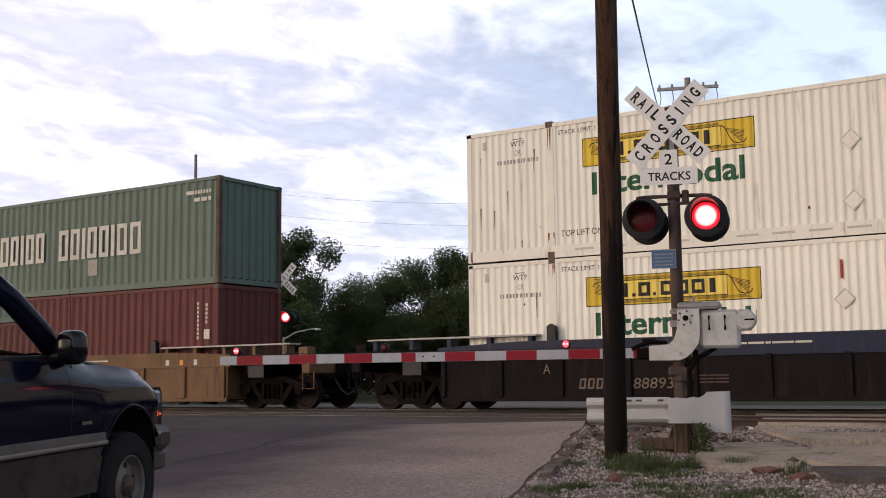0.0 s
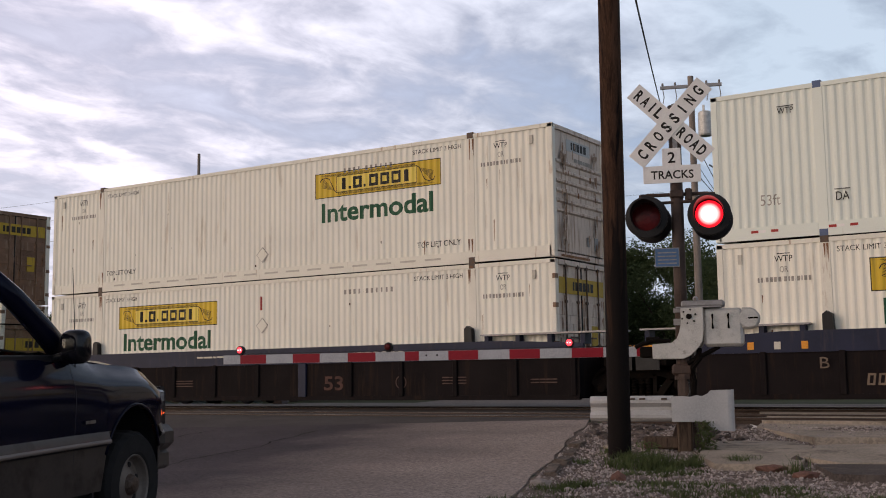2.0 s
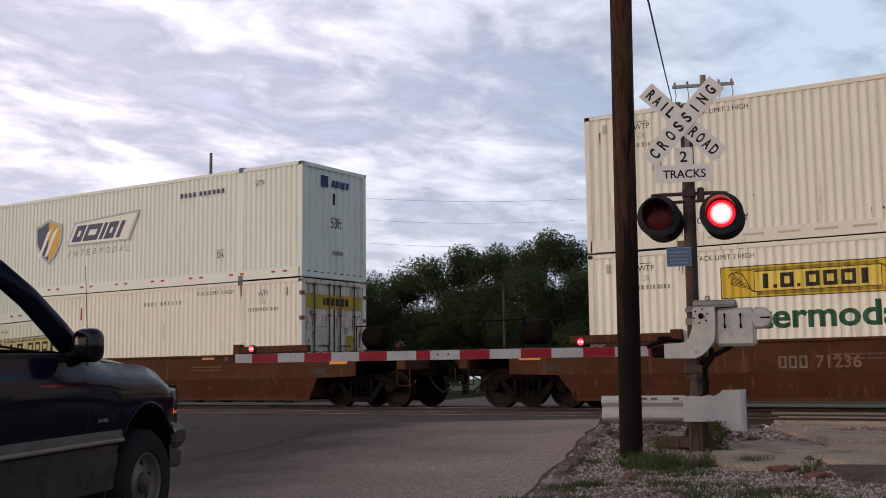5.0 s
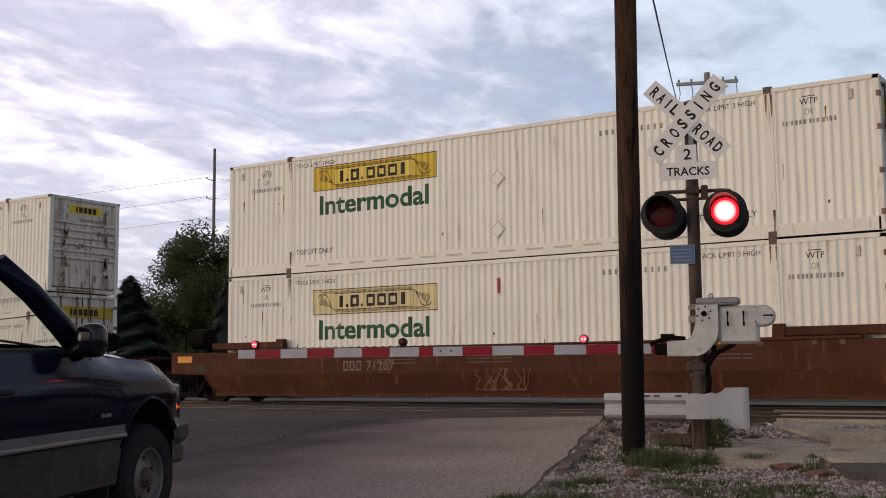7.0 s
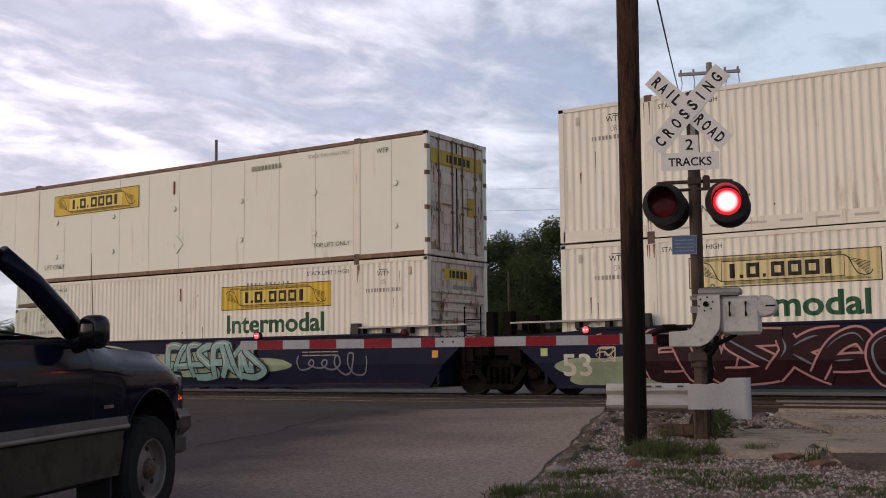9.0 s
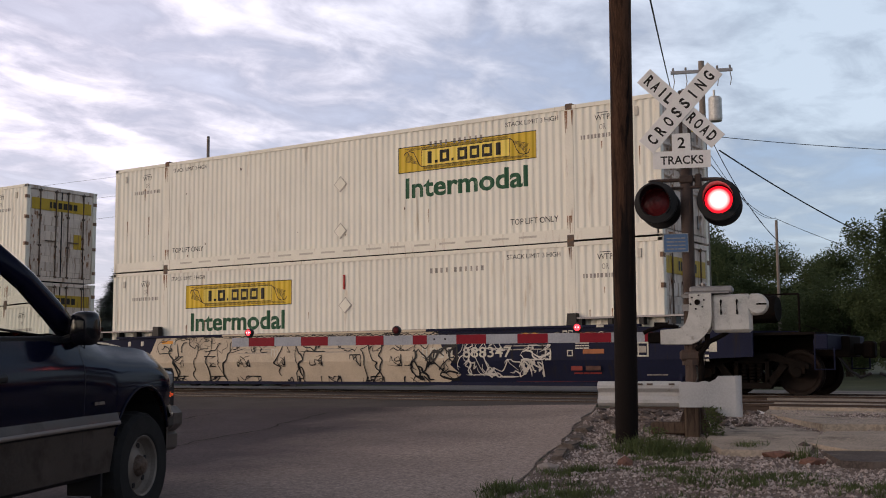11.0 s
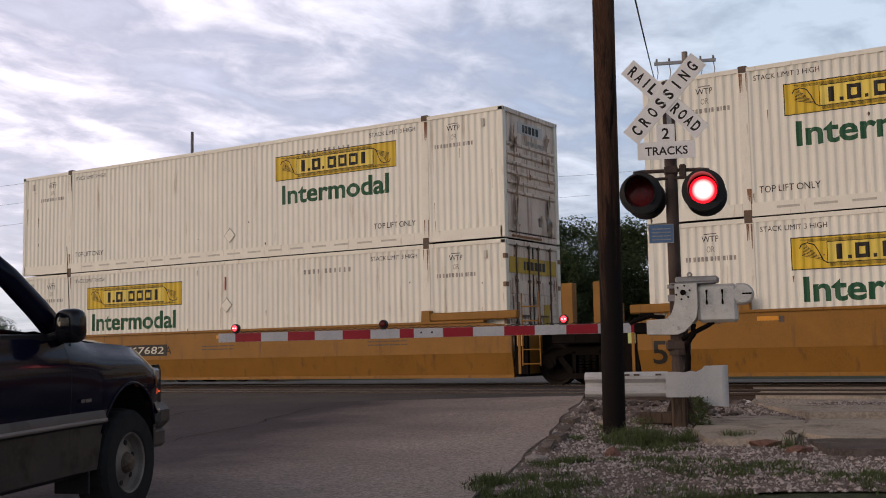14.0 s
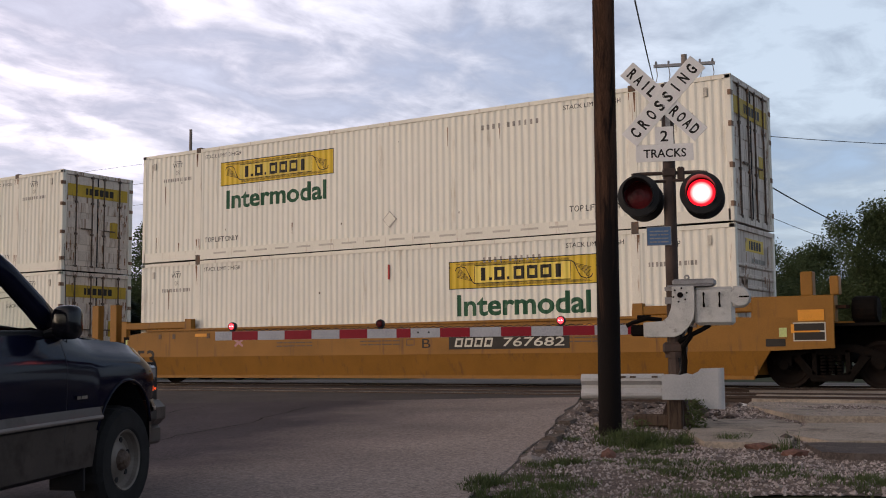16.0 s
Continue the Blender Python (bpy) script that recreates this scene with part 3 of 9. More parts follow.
def drape(me):
    """Lays a flat mark onto the ribs of the near wall."""
    src = [[tuple(me.vertices[i].co) for i in p.vertices] for p in me.polygons]
    vs, fs = [], []
    for poly in src:
        lo, hi = min(p[0] for p in poly), max(p[0] for p in poly)
        rest = poly
        pieces = []
        for x, _ in RIBS[int(np.searchsorted(RIB_X, lo + 1e-5)):int(np.searchsorted(RIB_X, hi - 1e-5))]:
            cut = clip_x(rest, x, -1)
            if len(cut) > 2:
                pieces.append(cut)
            rest = clip_x(rest, x, 1)
            if len(rest) < 3:
                break
        if len(rest) > 2:
            pieces.append(rest)
        for q in pieces:
            k = len(vs)
            mid = sum(p[0] for p in q) / len(q)
            vs += [(x, -1.283 + rib_depth(x + (mid - x) * 1e-4) + (y + 1.295) * 0.5, z) for x, y, z in q]
            fs.append(tuple(range(k, k + len(q))))
    mats = list(me.materials)
    me.clear_geometry()
    me.from_pydata(vs, [], fs)
    if not me.materials:
        for m in mats:
            me.materials.append(m)
    return me


LAID = {}


def laid(key, ob):
    """Lays one mark onto the ribs; alike marks of other boxes share its mesh."""
    if key not in LAID:
        LAID[key] = drape(ob.data)
    elif ob.data is not LAID[key]:
        old = ob.data
        ob.data = LAID[key]
        bpy.data.meshes.remove(old)
    return ob


def letter_frames(slots, x0, z0, z1, y, mat, parent, stroke, slant=0.0, name="logo_block", key=None):
    """Plain hollow or solid blocks in place of letters: rows of (offset, width, hollow)."""
    for dx, w, hollow in slots:
        a, b = x0 + dx, x0 + dx + w

        def q(x, z):
            return (x + slant * (z - z0) / (z1 - z0), y, z)

        bm = bmesh.new()
        if hollow:
            o = [q(a, z0), q(b, z0), q(b, z1), q(a, z1)]
            i = [q(a + stroke, z0 + stroke), q(b - stroke, z0 + stroke), q(b - stroke, z1 - stroke), q(a + stroke, z1 - stroke)]
            for k in range(4):
                card(bm, [o[k], o[(k + 1) % 4], i[(k + 1) % 4], i[k]])
        else:
            top = z1 if w > 0.08 or hollow is False else z0 + w
            card(bm, [q(a, z0), q(b, z0), q(b, top), q(a, top)])
        ob = part(name, bm, mat, parent)
        if key is not None:
            laid((key, dx, w), ob)


V = 16.85          # metres a second, towards -x
YC = 22.44         # middle of the far track
GAUGE = 0.7175
PITCH = 1.0 / 6    # container corrugation
RIB = 0.020        # its depth
RIBS = rib_profile()
RIB_X = np.array([x for x, _ in RIBS])


# ---------------------------------------------------------------- shipping containers
def corrugated(bm, x0, x1, z0, z1, y, depth, inward, pitch=PITCH):
    """A wall of trapezoid ribs in x, z at y; inward is the sign of y towards the box."""
    n = max(1, round((x1 - x0) / pitch))
    p = (x1 - x0) / n
    xs = []
    for i in range(n):
        a = x0 + i * p
        xs += [(a, 0), (a + 0.24 * p, 0), (a + 0.50 * p, depth), (a + 0.74 * p, depth)]
    xs.append((x1, 0))
    lo = [bm.verts.new((x, y + inward * d, z0)) for x, d in xs]
    hi = [bm.verts.new((x, y + inward * d, z1)) for x, d in xs]
    for i in range(len(xs) - 1):
        bm.faces.new((lo[i], lo[i + 1], hi[i + 1], hi[i]))


def corrugated_end(bm, x, y0, y1, z0, z1, depth, pitch=0.26):
    n = round((y1 - y0) / pitch)
    p = (y1 - y0) / n
    ys = []
    for i in range(n):
        a = y0 + i * p
        ys += [(a, 0), (a + 0.4 * p, 0), (a + 0.52 * p, depth), (a + 0.88 * p, depth)]
    ys.append((y1, 0))
    lo = [bm.verts.new((x - d, y, z0)) for y, d in ys]
    hi = [bm.verts.new((x - d, y, z1)) for y, d in ys]
    for i in range(len(ys) - 1):
        bm.faces.new((lo[i], lo[i + 1], hi[i + 1], hi[i]))


def container_shell(name, label, paint, post, length=16.15, high=2.87, inset=2.05, width=2.59, cast=None, smooth=False, pitch=PITCH, rails=True):
    """A container with its left end at x = 0, its floor at z = 0, and the middle of its width at y = 0."""
    ob = thing(name, label, "container")
    h, w, ln = high, width / 2, length
    cast = cast or CASTING
    mids = [inset, ln - inset] if inset else []
    rail = 0.24 if inset else 0.14
    spans = [0.10] + [v for m in mids for v in (m - 0.10, m + 0.10)] + [ln - 0.10]
    for side, s in (("side_wall", -1), ("side_wall", 1)):
        bm = bmesh.new()
        for a, b in zip(spans[0::2], spans[1::2]):
            if smooth:
                k = max(1, round((b - a) / 1.22))
                for i in range(k):
                    p0, p1 = a + (b - a) * i / k, a + (b - a) * (i + 1) / k
                    part("wall_panel", boxes((p0 + 0.006, p1 - 0.006, s * (w - 0.03) - 0.015, s * (w - 0.03) + 0.015, rail * 0.4, h - 0.10)), paint, ob)
            else:
                corrugated(bm, a, b, rail, h - 0.07, s * (w - 0.012), RIB if inset else 0.034, -s, pitch)
        if smooth:
            bm.free()
        else:
            part(side, bm, paint, ob)
    part("roof", boxes((0.05, ln - 0.05, -w + 0.04, w - 0.04, h - 0.06, h - 0.025)), paint, ob)
    part("floor_pan", boxes((0.05, ln - 0.05, -w + 0.06, w - 0.06, 0.10, 0.16)), STEEL_DARK, ob)
    for s in (-1, 1):
        part("top_rail", boxes((0, ln, s * w - 0.03 - (0.03 if s > 0 else -0.03), s * w + 0.03 - (0.03 if s > 0 else -0.03), h - 0.085, h)), DOOR_RUST if smooth else post, ob)
        if rails:
            y0, y1 = (s * w - 0.05, s * w) if s > 0 else (s * w, s * w + 0.05)
            a, b = (mids[0], mids[1]) if mids else (0.1, ln - 0.1)
            part("bottom_rail", boxes((a, b, y0, y1, -0.012, rail + 0.004)), post, ob)
            if mids:
                part("bottom_rail", boxes((0.08, a - 0.1, y0, y1, 0.004, rail + 0.004)), post, ob)
                part("bottom_rail", boxes((b + 0.1, ln - 0.08, y0, y1, 0.004, rail + 0.004)), post, ob)
        for x in (0.0, ln - 0.13):
            part("corner_post", boxes((x, x + 0.13, s * w - (0.14 if s > 0 else 0), s * w + (0.14 if s < 0 else 0), 0.0, h - 0.002), bevel=0.012), post, ob)
        for x in mids:
            part("lift_post", boxes((x - 0.10, x + 0.10, s * w - (0.06 if s > 0 else -0.002), s * w + (0.06 if s < 0 else -0.002), 0.0, h - 0.01), bevel=0.01), WHITE_POST if smooth else post, ob)
            for z in (-0.02, h - 0.10):
                part("corner_casting", boxes((x - 0.085, x + 0.085, s * (w - 0.09) - 0.095, s * (w - 0.09) + 0.095, z, z + 0.14), bevel=0.012), cast, ob)
    if not mids:
        for s in (-1, 1):
            for x in (0.0, ln - 0.178):
                for z in (-0.01, h - 0.11):
                    part("corner_casting", boxes((x - 0.004, x + 0.182, s * (w - 0.08) - 0.085, s * (w - 0.08) + 0.085, z, z + 0.118), bevel=0.012), cast, ob)
    bm = bmesh.new()
    corrugated_end(bm, 0.06, -w + 0.1, w - 0.1, 0.14, h - 0.08, -0.03)
    part("front_wall", bm, paint, ob)
    for z0, z1 in ((0.02, 0.16), (h - 0.1, h - 0.01)):
        part("header", boxes((0.01, 0.10, -w + 0.1, w - 0.1, z0, z1)), post, ob)
    return ob


def door_end(ob, mat, ln, h, w=1.295, band=None, rod=None):
    """Two hinged door leaves with rods, keepers and hinges at the right end of a box."""
    rod = rod or CASTING
    x = ln
    for s in (-1, 1):
        leaf = part("door", boxes((x - 0.09, x - 0.045, min(s * 0.012, s * (w - 0.13)), max(s * 0.012, s * (w - 0.13)), 0.14, h - 0.12), bevel=0.008), mat, ob)
        bm = bmesh.new()
        for i in range(5):
            z = 0.30 + i * (h - 0.55) / 5
            box(bm, x - 0.050, x - 0.030, min(s * 0.07, s * (w - 0.2)), max(s * 0.07, s * (w - 0.2)), z, z + (h - 0.55) / 5 * 0.62, bevel=0.006)
        part("door_panel", bm, mat, leaf)
        for yy in (0.22, 0.80):
            bm = bmesh.new()
            tube(bm, [(x - 0.012, s * yy, 0.10), (x - 0.012, s * yy, h - 0.07)], 0.019, 8)
            for z in (0.10, h * 0.36, h * 0.68, h - 0.16):
                box(bm, x - 0.04, x + 0.008, s * yy - 0.045, s * yy + 0.045, z, z + 0.06)
            r = part("lock_rod", bm, rod, leaf)
        bm = bmesh.new()
        box(bm, x - 0.012, x + 0.006, min(s * 0.22, s * 0.62), max(s * 0.22, s * 0.62), h * 0.42, h * 0.42 + 0.035)
        part("door_handle", bm, rod, leaf)
        for z in (0.28, h * 0.36, h * 0.64, h - 0.42):
            part("hinge", boxes((x - 0.06, x + 0.004, s * (w - 0.05) - 0.085, s * (w - 0.05) + 0.05, z, z + 0.10)), DOOR_RUST, leaf)
    end_rust(ob, x - 0.0255, h, len(ob.children) + int(h * 10), 60, ((-1.12, -0.95), (0.95, 1.12), (-0.25, 0.25), (-0.9, -0.7), (0.7, 0.9)))
    part("door_seal", boxes((x - 0.07, x - 0.026, -0.014, 0.014, 0.14, h - 0.12)), TRIM_BLACK, ob)
    part("door_sill", boxes((x - 0.10, x - 0.005, -w + 0.13, w - 0.13, 0.0, 0.13)), mat, ob)
    part("door_header", boxes((x - 0.10, x - 0.005, -w + 0.13, w - 0.13, h - 0.11, h - 0.004)), mat, ob)
    if band:
        part("logo_panel", boxes((x - 0.028, x - 0.024, -1.10, 1.10, h - 0.72, h - 0.37)), YELLOW_GRIMY, ob)
        turn = pose(x - 0.02, 0, 0, 0, 0, 90)
        bars([0.5, 0.9, 0.9, 0.9, 0.9, 0.9], -0.46, 0.56, h - 0.64, h - 0.45, 0, BLACK_INK, ob).matrix_basis = turn
        part("placard", boxes((x - 0.028, x - 0.022, 0.45, 0.74, h * 0.36, h * 0.52)), YELLOW_GRIMY, ob)


def end_rust(ob, x, h, seed, n, spans, wide=1.0, mat=None):
    """Rust weeping down the right end of a box in short uneven runs."""
    rng = random.Random(seed)
    bm = bmesh.new()
    for _ in range(n):
        a, b = rng.choice(spans)
        y, z, w, d = rng.uniform(a, b), rng.uniform(0.15, h - 0.25), rng.uniform(0.010, 0.030) * wide, rng.uniform(0.06, 0.30)
        z1 = max(0.03, z - d)
        m = (z + z1) / 2
        card(bm, [(x, y - w * 0.7, z), (x, y + w * 0.6, z + 0.015), (x, y + w, m + 0.03), (x, y + w * 0.25, z1), (x, y - w * 0.3, z1 + 0.02), (x, y - w, m)])
    return tagged(part("rust_streaks", bm, mat or RUST_STAIN, ob, "brown rust streaks"), kind="stuff")


def ribbed_end(ob, mat, ln, h, w=1.295, panel=True):
    """The closed end: flat plate, level ribs, a small panel and a vent."""
    x = ln
    part("end_wall", boxes((x - 0.10, x - 0.05, -w + 0.12, w - 0.12, 0.03, h - 0.02)), mat, ob)
    for i in range(6):
        z = h * 0.34 + i * h * 0.074
        bm = bmesh.new()
        prism(bm, [(0, 0), (0.05, 0.03), (0.05, 0.075), (0, 0.105)], -w + 0.16, w - 0.16, pose(x - 0.052, 0, z))
        rib = part("rib", bm, mat, ob)
        if i % 2 == 0:
            yy = -0.75 + 0.31 * i
            part("rust_mark", boxes((x - 0.003, x + 0.001, yy, yy + 0.07, z - 0.04, z + 0.09)), RUST_STAIN, rib)
    for z0, z1 in ((0.0, 0.12), (h - 0.1, h - 0.006)):
        part("frame_sill", boxes((x - 0.06, x - 0.004, -w + 0.12, w - 0.12, z0, z1)), mat, ob)
    if panel:
        part("logo_panel", boxes((x - 0.05, x - 0.044, -0.55, 0.62, h * 0.83, h * 0.92)), YELLOW if panel == "y" else SILVER_INK, ob)
        turn = pose(x - 0.04, 0, 0, 0, 0, 90)
        bars([0.5, 0.9, 0.9, 0.9, 0.9], -0.34, 0.42, h * 0.845, h * 0.905, 0, BLACK_INK, ob).matrix_basis = turn
        bars([2, 3, 1, 4], -0.2, 0.7, h * 0.755, h * 0.785, 0, GREY_INK, ob).matrix_basis = turn
    part("vent", boxes((x - 0.05, x - 0.03, 0.35, 0.48, h * 0.12, h * 0.19)), GALV_DARK, ob)
    part("vent", boxes((x - 0.05, x - 0.03, 0.75, 0.92, h * 0.10, h * 0.20)), GALV_DARK, ob)
    end_rust(ob, x + 0.0025, h, round(h * 100) + len(ob.children), 70, ((-0.90, -0.66), (-0.86, -0.64), (-0.84, -0.66), (0.70, 0.90), (0.72, 0.86), (-1.0, 1.0)), 1.8, END_STAIN)
    end_rust(ob, x + 0.0045, h, round(h * 90) + len(ob.children), 14, ((-0.86, -0.70), (0.74, 0.86)), 0.8)
    part("foot_stain", boxes((x - 0.003, x - 0.001, -1.0, 0.4, 0.02, 0.075)), RUST_STAIN, ob)


def plain_end(ob, mat, ln, h, w=1.295):
    bm = bmesh.new()
    corrugated_end(bm, ln - 0.03, -w + 0.12, w - 0.12, 0.12, h - 0.09, 0.04)
    part("end_wall", bm, mat, ob)
    for z0, z1 in ((0.0, 0.13), (h - 0.1, h - 0.006)):
        part("frame_sill", boxes((ln - 0.10, ln - 0.004, -w + 0.12, w - 0.12, z0, z1)), mat, ob)


YF = -1.295        # outer face of a box


def hunt_marks(ob, at, rng, lettered=True, zlogo=1.83, name_z=1.24, faded=False, ribs=True):
    """Yellow panel with a scroll and dark plain blocks, and the green word under it, painted on the near wall."""
    x0, x1 = at, at + 3.63
    y = YF - 0.004 if ribs else YF + 0.004
    field = YELLOW_FADED if faded else YELLOW
    pale = YELLOW_FADED if faded else YELLOW_PALE

    def put(name, bm, mat, parent):
        o = part(name, bm, mat, parent)
        return laid((name, x0, zlogo, mat.name), o) if ribs else o

    def flat(a, b, z0, z1, d):
        return card(bmesh.new(), [(a, y - d, z0), (b, y - d, z0), (b, y - d, z1), (a, y - d, z1)])

    pan = put("logo_panel", flat(x0, x1, zlogo, zlogo + 0.61, 0.0), field, ob)
    put("logo_field", flat(x0 + 0.66, x1 - 0.66, zlogo + 0.125, zlogo + 0.485, 0.004), pale, pan)
    # a ribbon that folds round the middle field: an outline, and a sweep of fine lines at each end
    bm = bmesh.new()

    def stroke(p, q, w):
        d = Vector((q[0] - p[0], q[1] - p[1]))
        n = Vector((-d.y, d.x)).normalized() * w / 2
        card(bm, [(p[0] + n.x, y - 0.007, p[1] + n.y), (p[0] - n.x, y - 0.007, p[1] - n.y), (q[0] - n.x, y - 0.007, q[1] - n.y), (q[0] + n.x, y - 0.007, q[1] + n.y)])

    def spot(u, v, far):
        return (x1 - u, zlogo + 0.61 - v) if far else (x0 + u, zlogo + v)

    for far in (False, True):
        line = [(0.16, 0.40), (0.20, 0.47), (0.30, 0.50), (0.42, 0.46), (0.50, 0.34), (0.58, 0.16), (0.66, 0.105)]
        for p, q in zip(line, line[1:]):
            stroke(spot(*p, far), spot(*q, far), 0.020)
        for k in range(9):
            v = 0.17 + 0.034 * k
            stroke(spot(0.20 + 0.006 * k, v + 0.10 - 0.008 * k, far), spot(0.58 - 0.035 * k, v, far), 0.011)
        for k in range(3):
            v = 0.055 + 0.018 * k
            stroke(spot(0.70, v, far), spot(3.45 - 0.06 * k, v, far), 0.008)
        stroke(spot(0.64, 0.112, far), spot(2.97, 0.112, far), 0.016)
    stroke((x0 + 0.66, zlogo + 0.12), (x0 + 0.66, zlogo + 0.49), 0.014)
    stroke((x1 - 0.66, zlogo + 0.12), (x1 - 0.66, zlogo + 0.49), 0.014)
    put("scroll_mark", bm, BLACK_INK, pan)
    # dark plain blocks where the panel is lettered
    letter_frames(((0.0, 0.10, False), (0.20, 0.065, None), (0.33, 0.25, True), (0.64, 0.065, None), (0.80, 0.26, True), (1.12, 0.26, True), (1.44, 0.27, True), (1.80, 0.12, False)),
                  x0 + 0.82, zlogo + 0.165, zlogo + 0.445, y - 0.009, BLACK_INK, pan, 0.072, key=("block", x0, zlogo) if ribs else None)
    bm = bmesh.new()
    b, t, w = zlogo, zlogo + 0.61, 0.018
    for q in ((x0, x1, b, b + w), (x0, x1, t - w, t), (x0, x0 + w, b + w, t - w), (x1 - w, x1, b + w, t - w)):
        card(bm, [(q[0], y - 0.003, q[2]), (q[1], y - 0.003, q[2]), (q[1], y - 0.003, q[3]), (q[0], y - 0.003, q[3])])
    put("panel_border", bm, BLACK_INK, pan)
    if lettered:
        lettering("Intermodal", x0 + 0.2, x1 - 0.22, name_z, name_z + 0.475, y - 0.002, GREEN_INK, ob, weight=0.026, ribs=ribs)


def rust_runs(ob, ln, h, rng, n, spans, wide=1.0):
    """Thin rust runs down the near wall, each tapering to a point."""
    for _ in range(n):
        a, b = rng.choice(spans)
        k = int(rng.uniform(a, b) / PITCH) * PITCH + rng.uniform(0.0, 0.02)
        z, w, d = rng.uniform(0.4, h - 0.2), rng.uniform(0.006, 0.02) * wide, rng.uniform(0.08, 0.55)
        z1 = max(0.26, z - d)
        run = part("rust_run", card(bmesh.new(), [(k - w, YF - 0.004, z), (k + w, YF - 0.004, z + 0.02), (k + w * 0.3, YF - 0.004, z1), (k - w * 0.3, YF - 0.004, z1)]), RUST_STAIN, ob)
        drape(run.data)


DASH = bpy.data.meshes.new("rail_dash")
DASH.from_pydata([(0, 0, 0), (0.43, 0, 0), (0.43, 0, 0.045), (0, 0, 0.045)], [], [(0, 1, 2, 3)])
DASH.materials.append(DASH_INK)


def laid_bars(ob):
    drape(ob.data)
    return ob


def stencils(ob, ln, h, rng, rail=True, mark=True):
    y = YF - 0.006
    lettering("TOP LIFT ONLY", 2.28, 3.42, 0.42, 0.55, y, BLACK_INK, ob, ribs=True)
    lettering("TOP LIFT ONLY", ln - 3.5, ln - 2.34, 0.42, 0.55, y, BLACK_INK, ob, ribs=True)
    lettering("STACK LIMIT 3 HIGH", 2.26, 3.5, h - 0.28, h - 0.18, y, BLACK_INK, ob, ribs=True)
    lettering("STACK LIMIT 3 HIGH", ln - 3.6, ln - 2.3, h - 0.28, h - 0.18, y, BLACK_INK, ob, ribs=True)
    laid_bars(bars([0.5] * 4 + [0.01] + [0.5] * 6, ln - 5.6, ln - 4.2, h - 0.48, h - 0.37, y, GREY_INK, ob, gap=0.75, name="number_bar"))
    for x in (1.28, ln - 1.28):
        lettering("WTP", x - 0.17, x + 0.17, h - 0.40, h - 0.28, y, BLACK_INK, ob, ribs=True)
        laid_bars(bars([1], x - 0.12, x + 0.12, h - 0.25, h - 0.235, y, BLACK_INK, ob))
        lettering("OR", x - 0.08, x + 0.08, h - 0.60, h - 0.48, y, GREY_INK, ob, ribs=True)
        laid_bars(bars([0.2, 0.2, 0.01, 0.3, 0.3, 0.3, 0.3, 0.01, 0.3, 0.15, 0.3, 0.01, 0.3, 0.15, 0.3, 0.3], x - 0.5, x + 0.5, h - 0.77, h - 0.68, y, GREY_INK, ob, gap=0.16))
    for x in (0.42, ln - 0.55):
        part("label_plate", boxes((x, x + 0.075, y - 0.001, y + 0.03, h - 0.40, h - 0.22)), DASH_INK, ob)
    k = ln * 0.5 + rng.uniform(-0.15, 0.15)
    for z in ((0.60,) if rng.random() < 0.5 else (0.62, 1.75)):
        bm = bmesh.new()
        prism(bm, [(k - 0.195, z), (k, z - 0.195), (k + 0.195, z), (k, z + 0.195)], y + 0.002, y + 0.02)
        holder = part("placard_holder", bm, DASH_INK, ob)
        bm = bmesh.new()
        prism(bm, [(k - 0.165, z), (k - 0.02, z - 0.165), (k + 0.165, z), (k + 0.02, z + 0.165)], y - 0.002, y + 0.003)
        part("placard_plate", bm, WHITE_POST, holder)
    if mark:
        part("height_mark", boxes((k - 0.055, k - 0.015, y - 0.001, y + 0.03, h - 0.74, h - 0.40)), RED_TAPE, ob)
    if rail:
        for i in range(16):
            x = 2.6 + (ln - 5.2) * i / 16
            share("rail_dash", DASH, ob, pose(x, YF - 0.003, 0.11))
    # scuffs and stains low on the wall
    bm = bmesh.new()
    for _ in range(rng.randint(5, 11)):
        x, z, r = rng.uniform(0.4, ln - 0.4), rng.choice((rng.uniform(0.3, 0.7), rng.uniform(0.3, h - 0.4))), rng.uniform(0.01, 0.032)
        card(bm, [(x + r * math.cos(a) * rng.uniform(0.6, 1), y, z + r * 1.6 * math.sin(a) * rng.uniform(0.6, 1)) for a in [i * math.pi / 3.5 for i in range(7)]])
    drape(part("scuff", bm, CASTING, ob).data)


BOX_H = 2.87
BOX_Z = (0.285, 3.195)


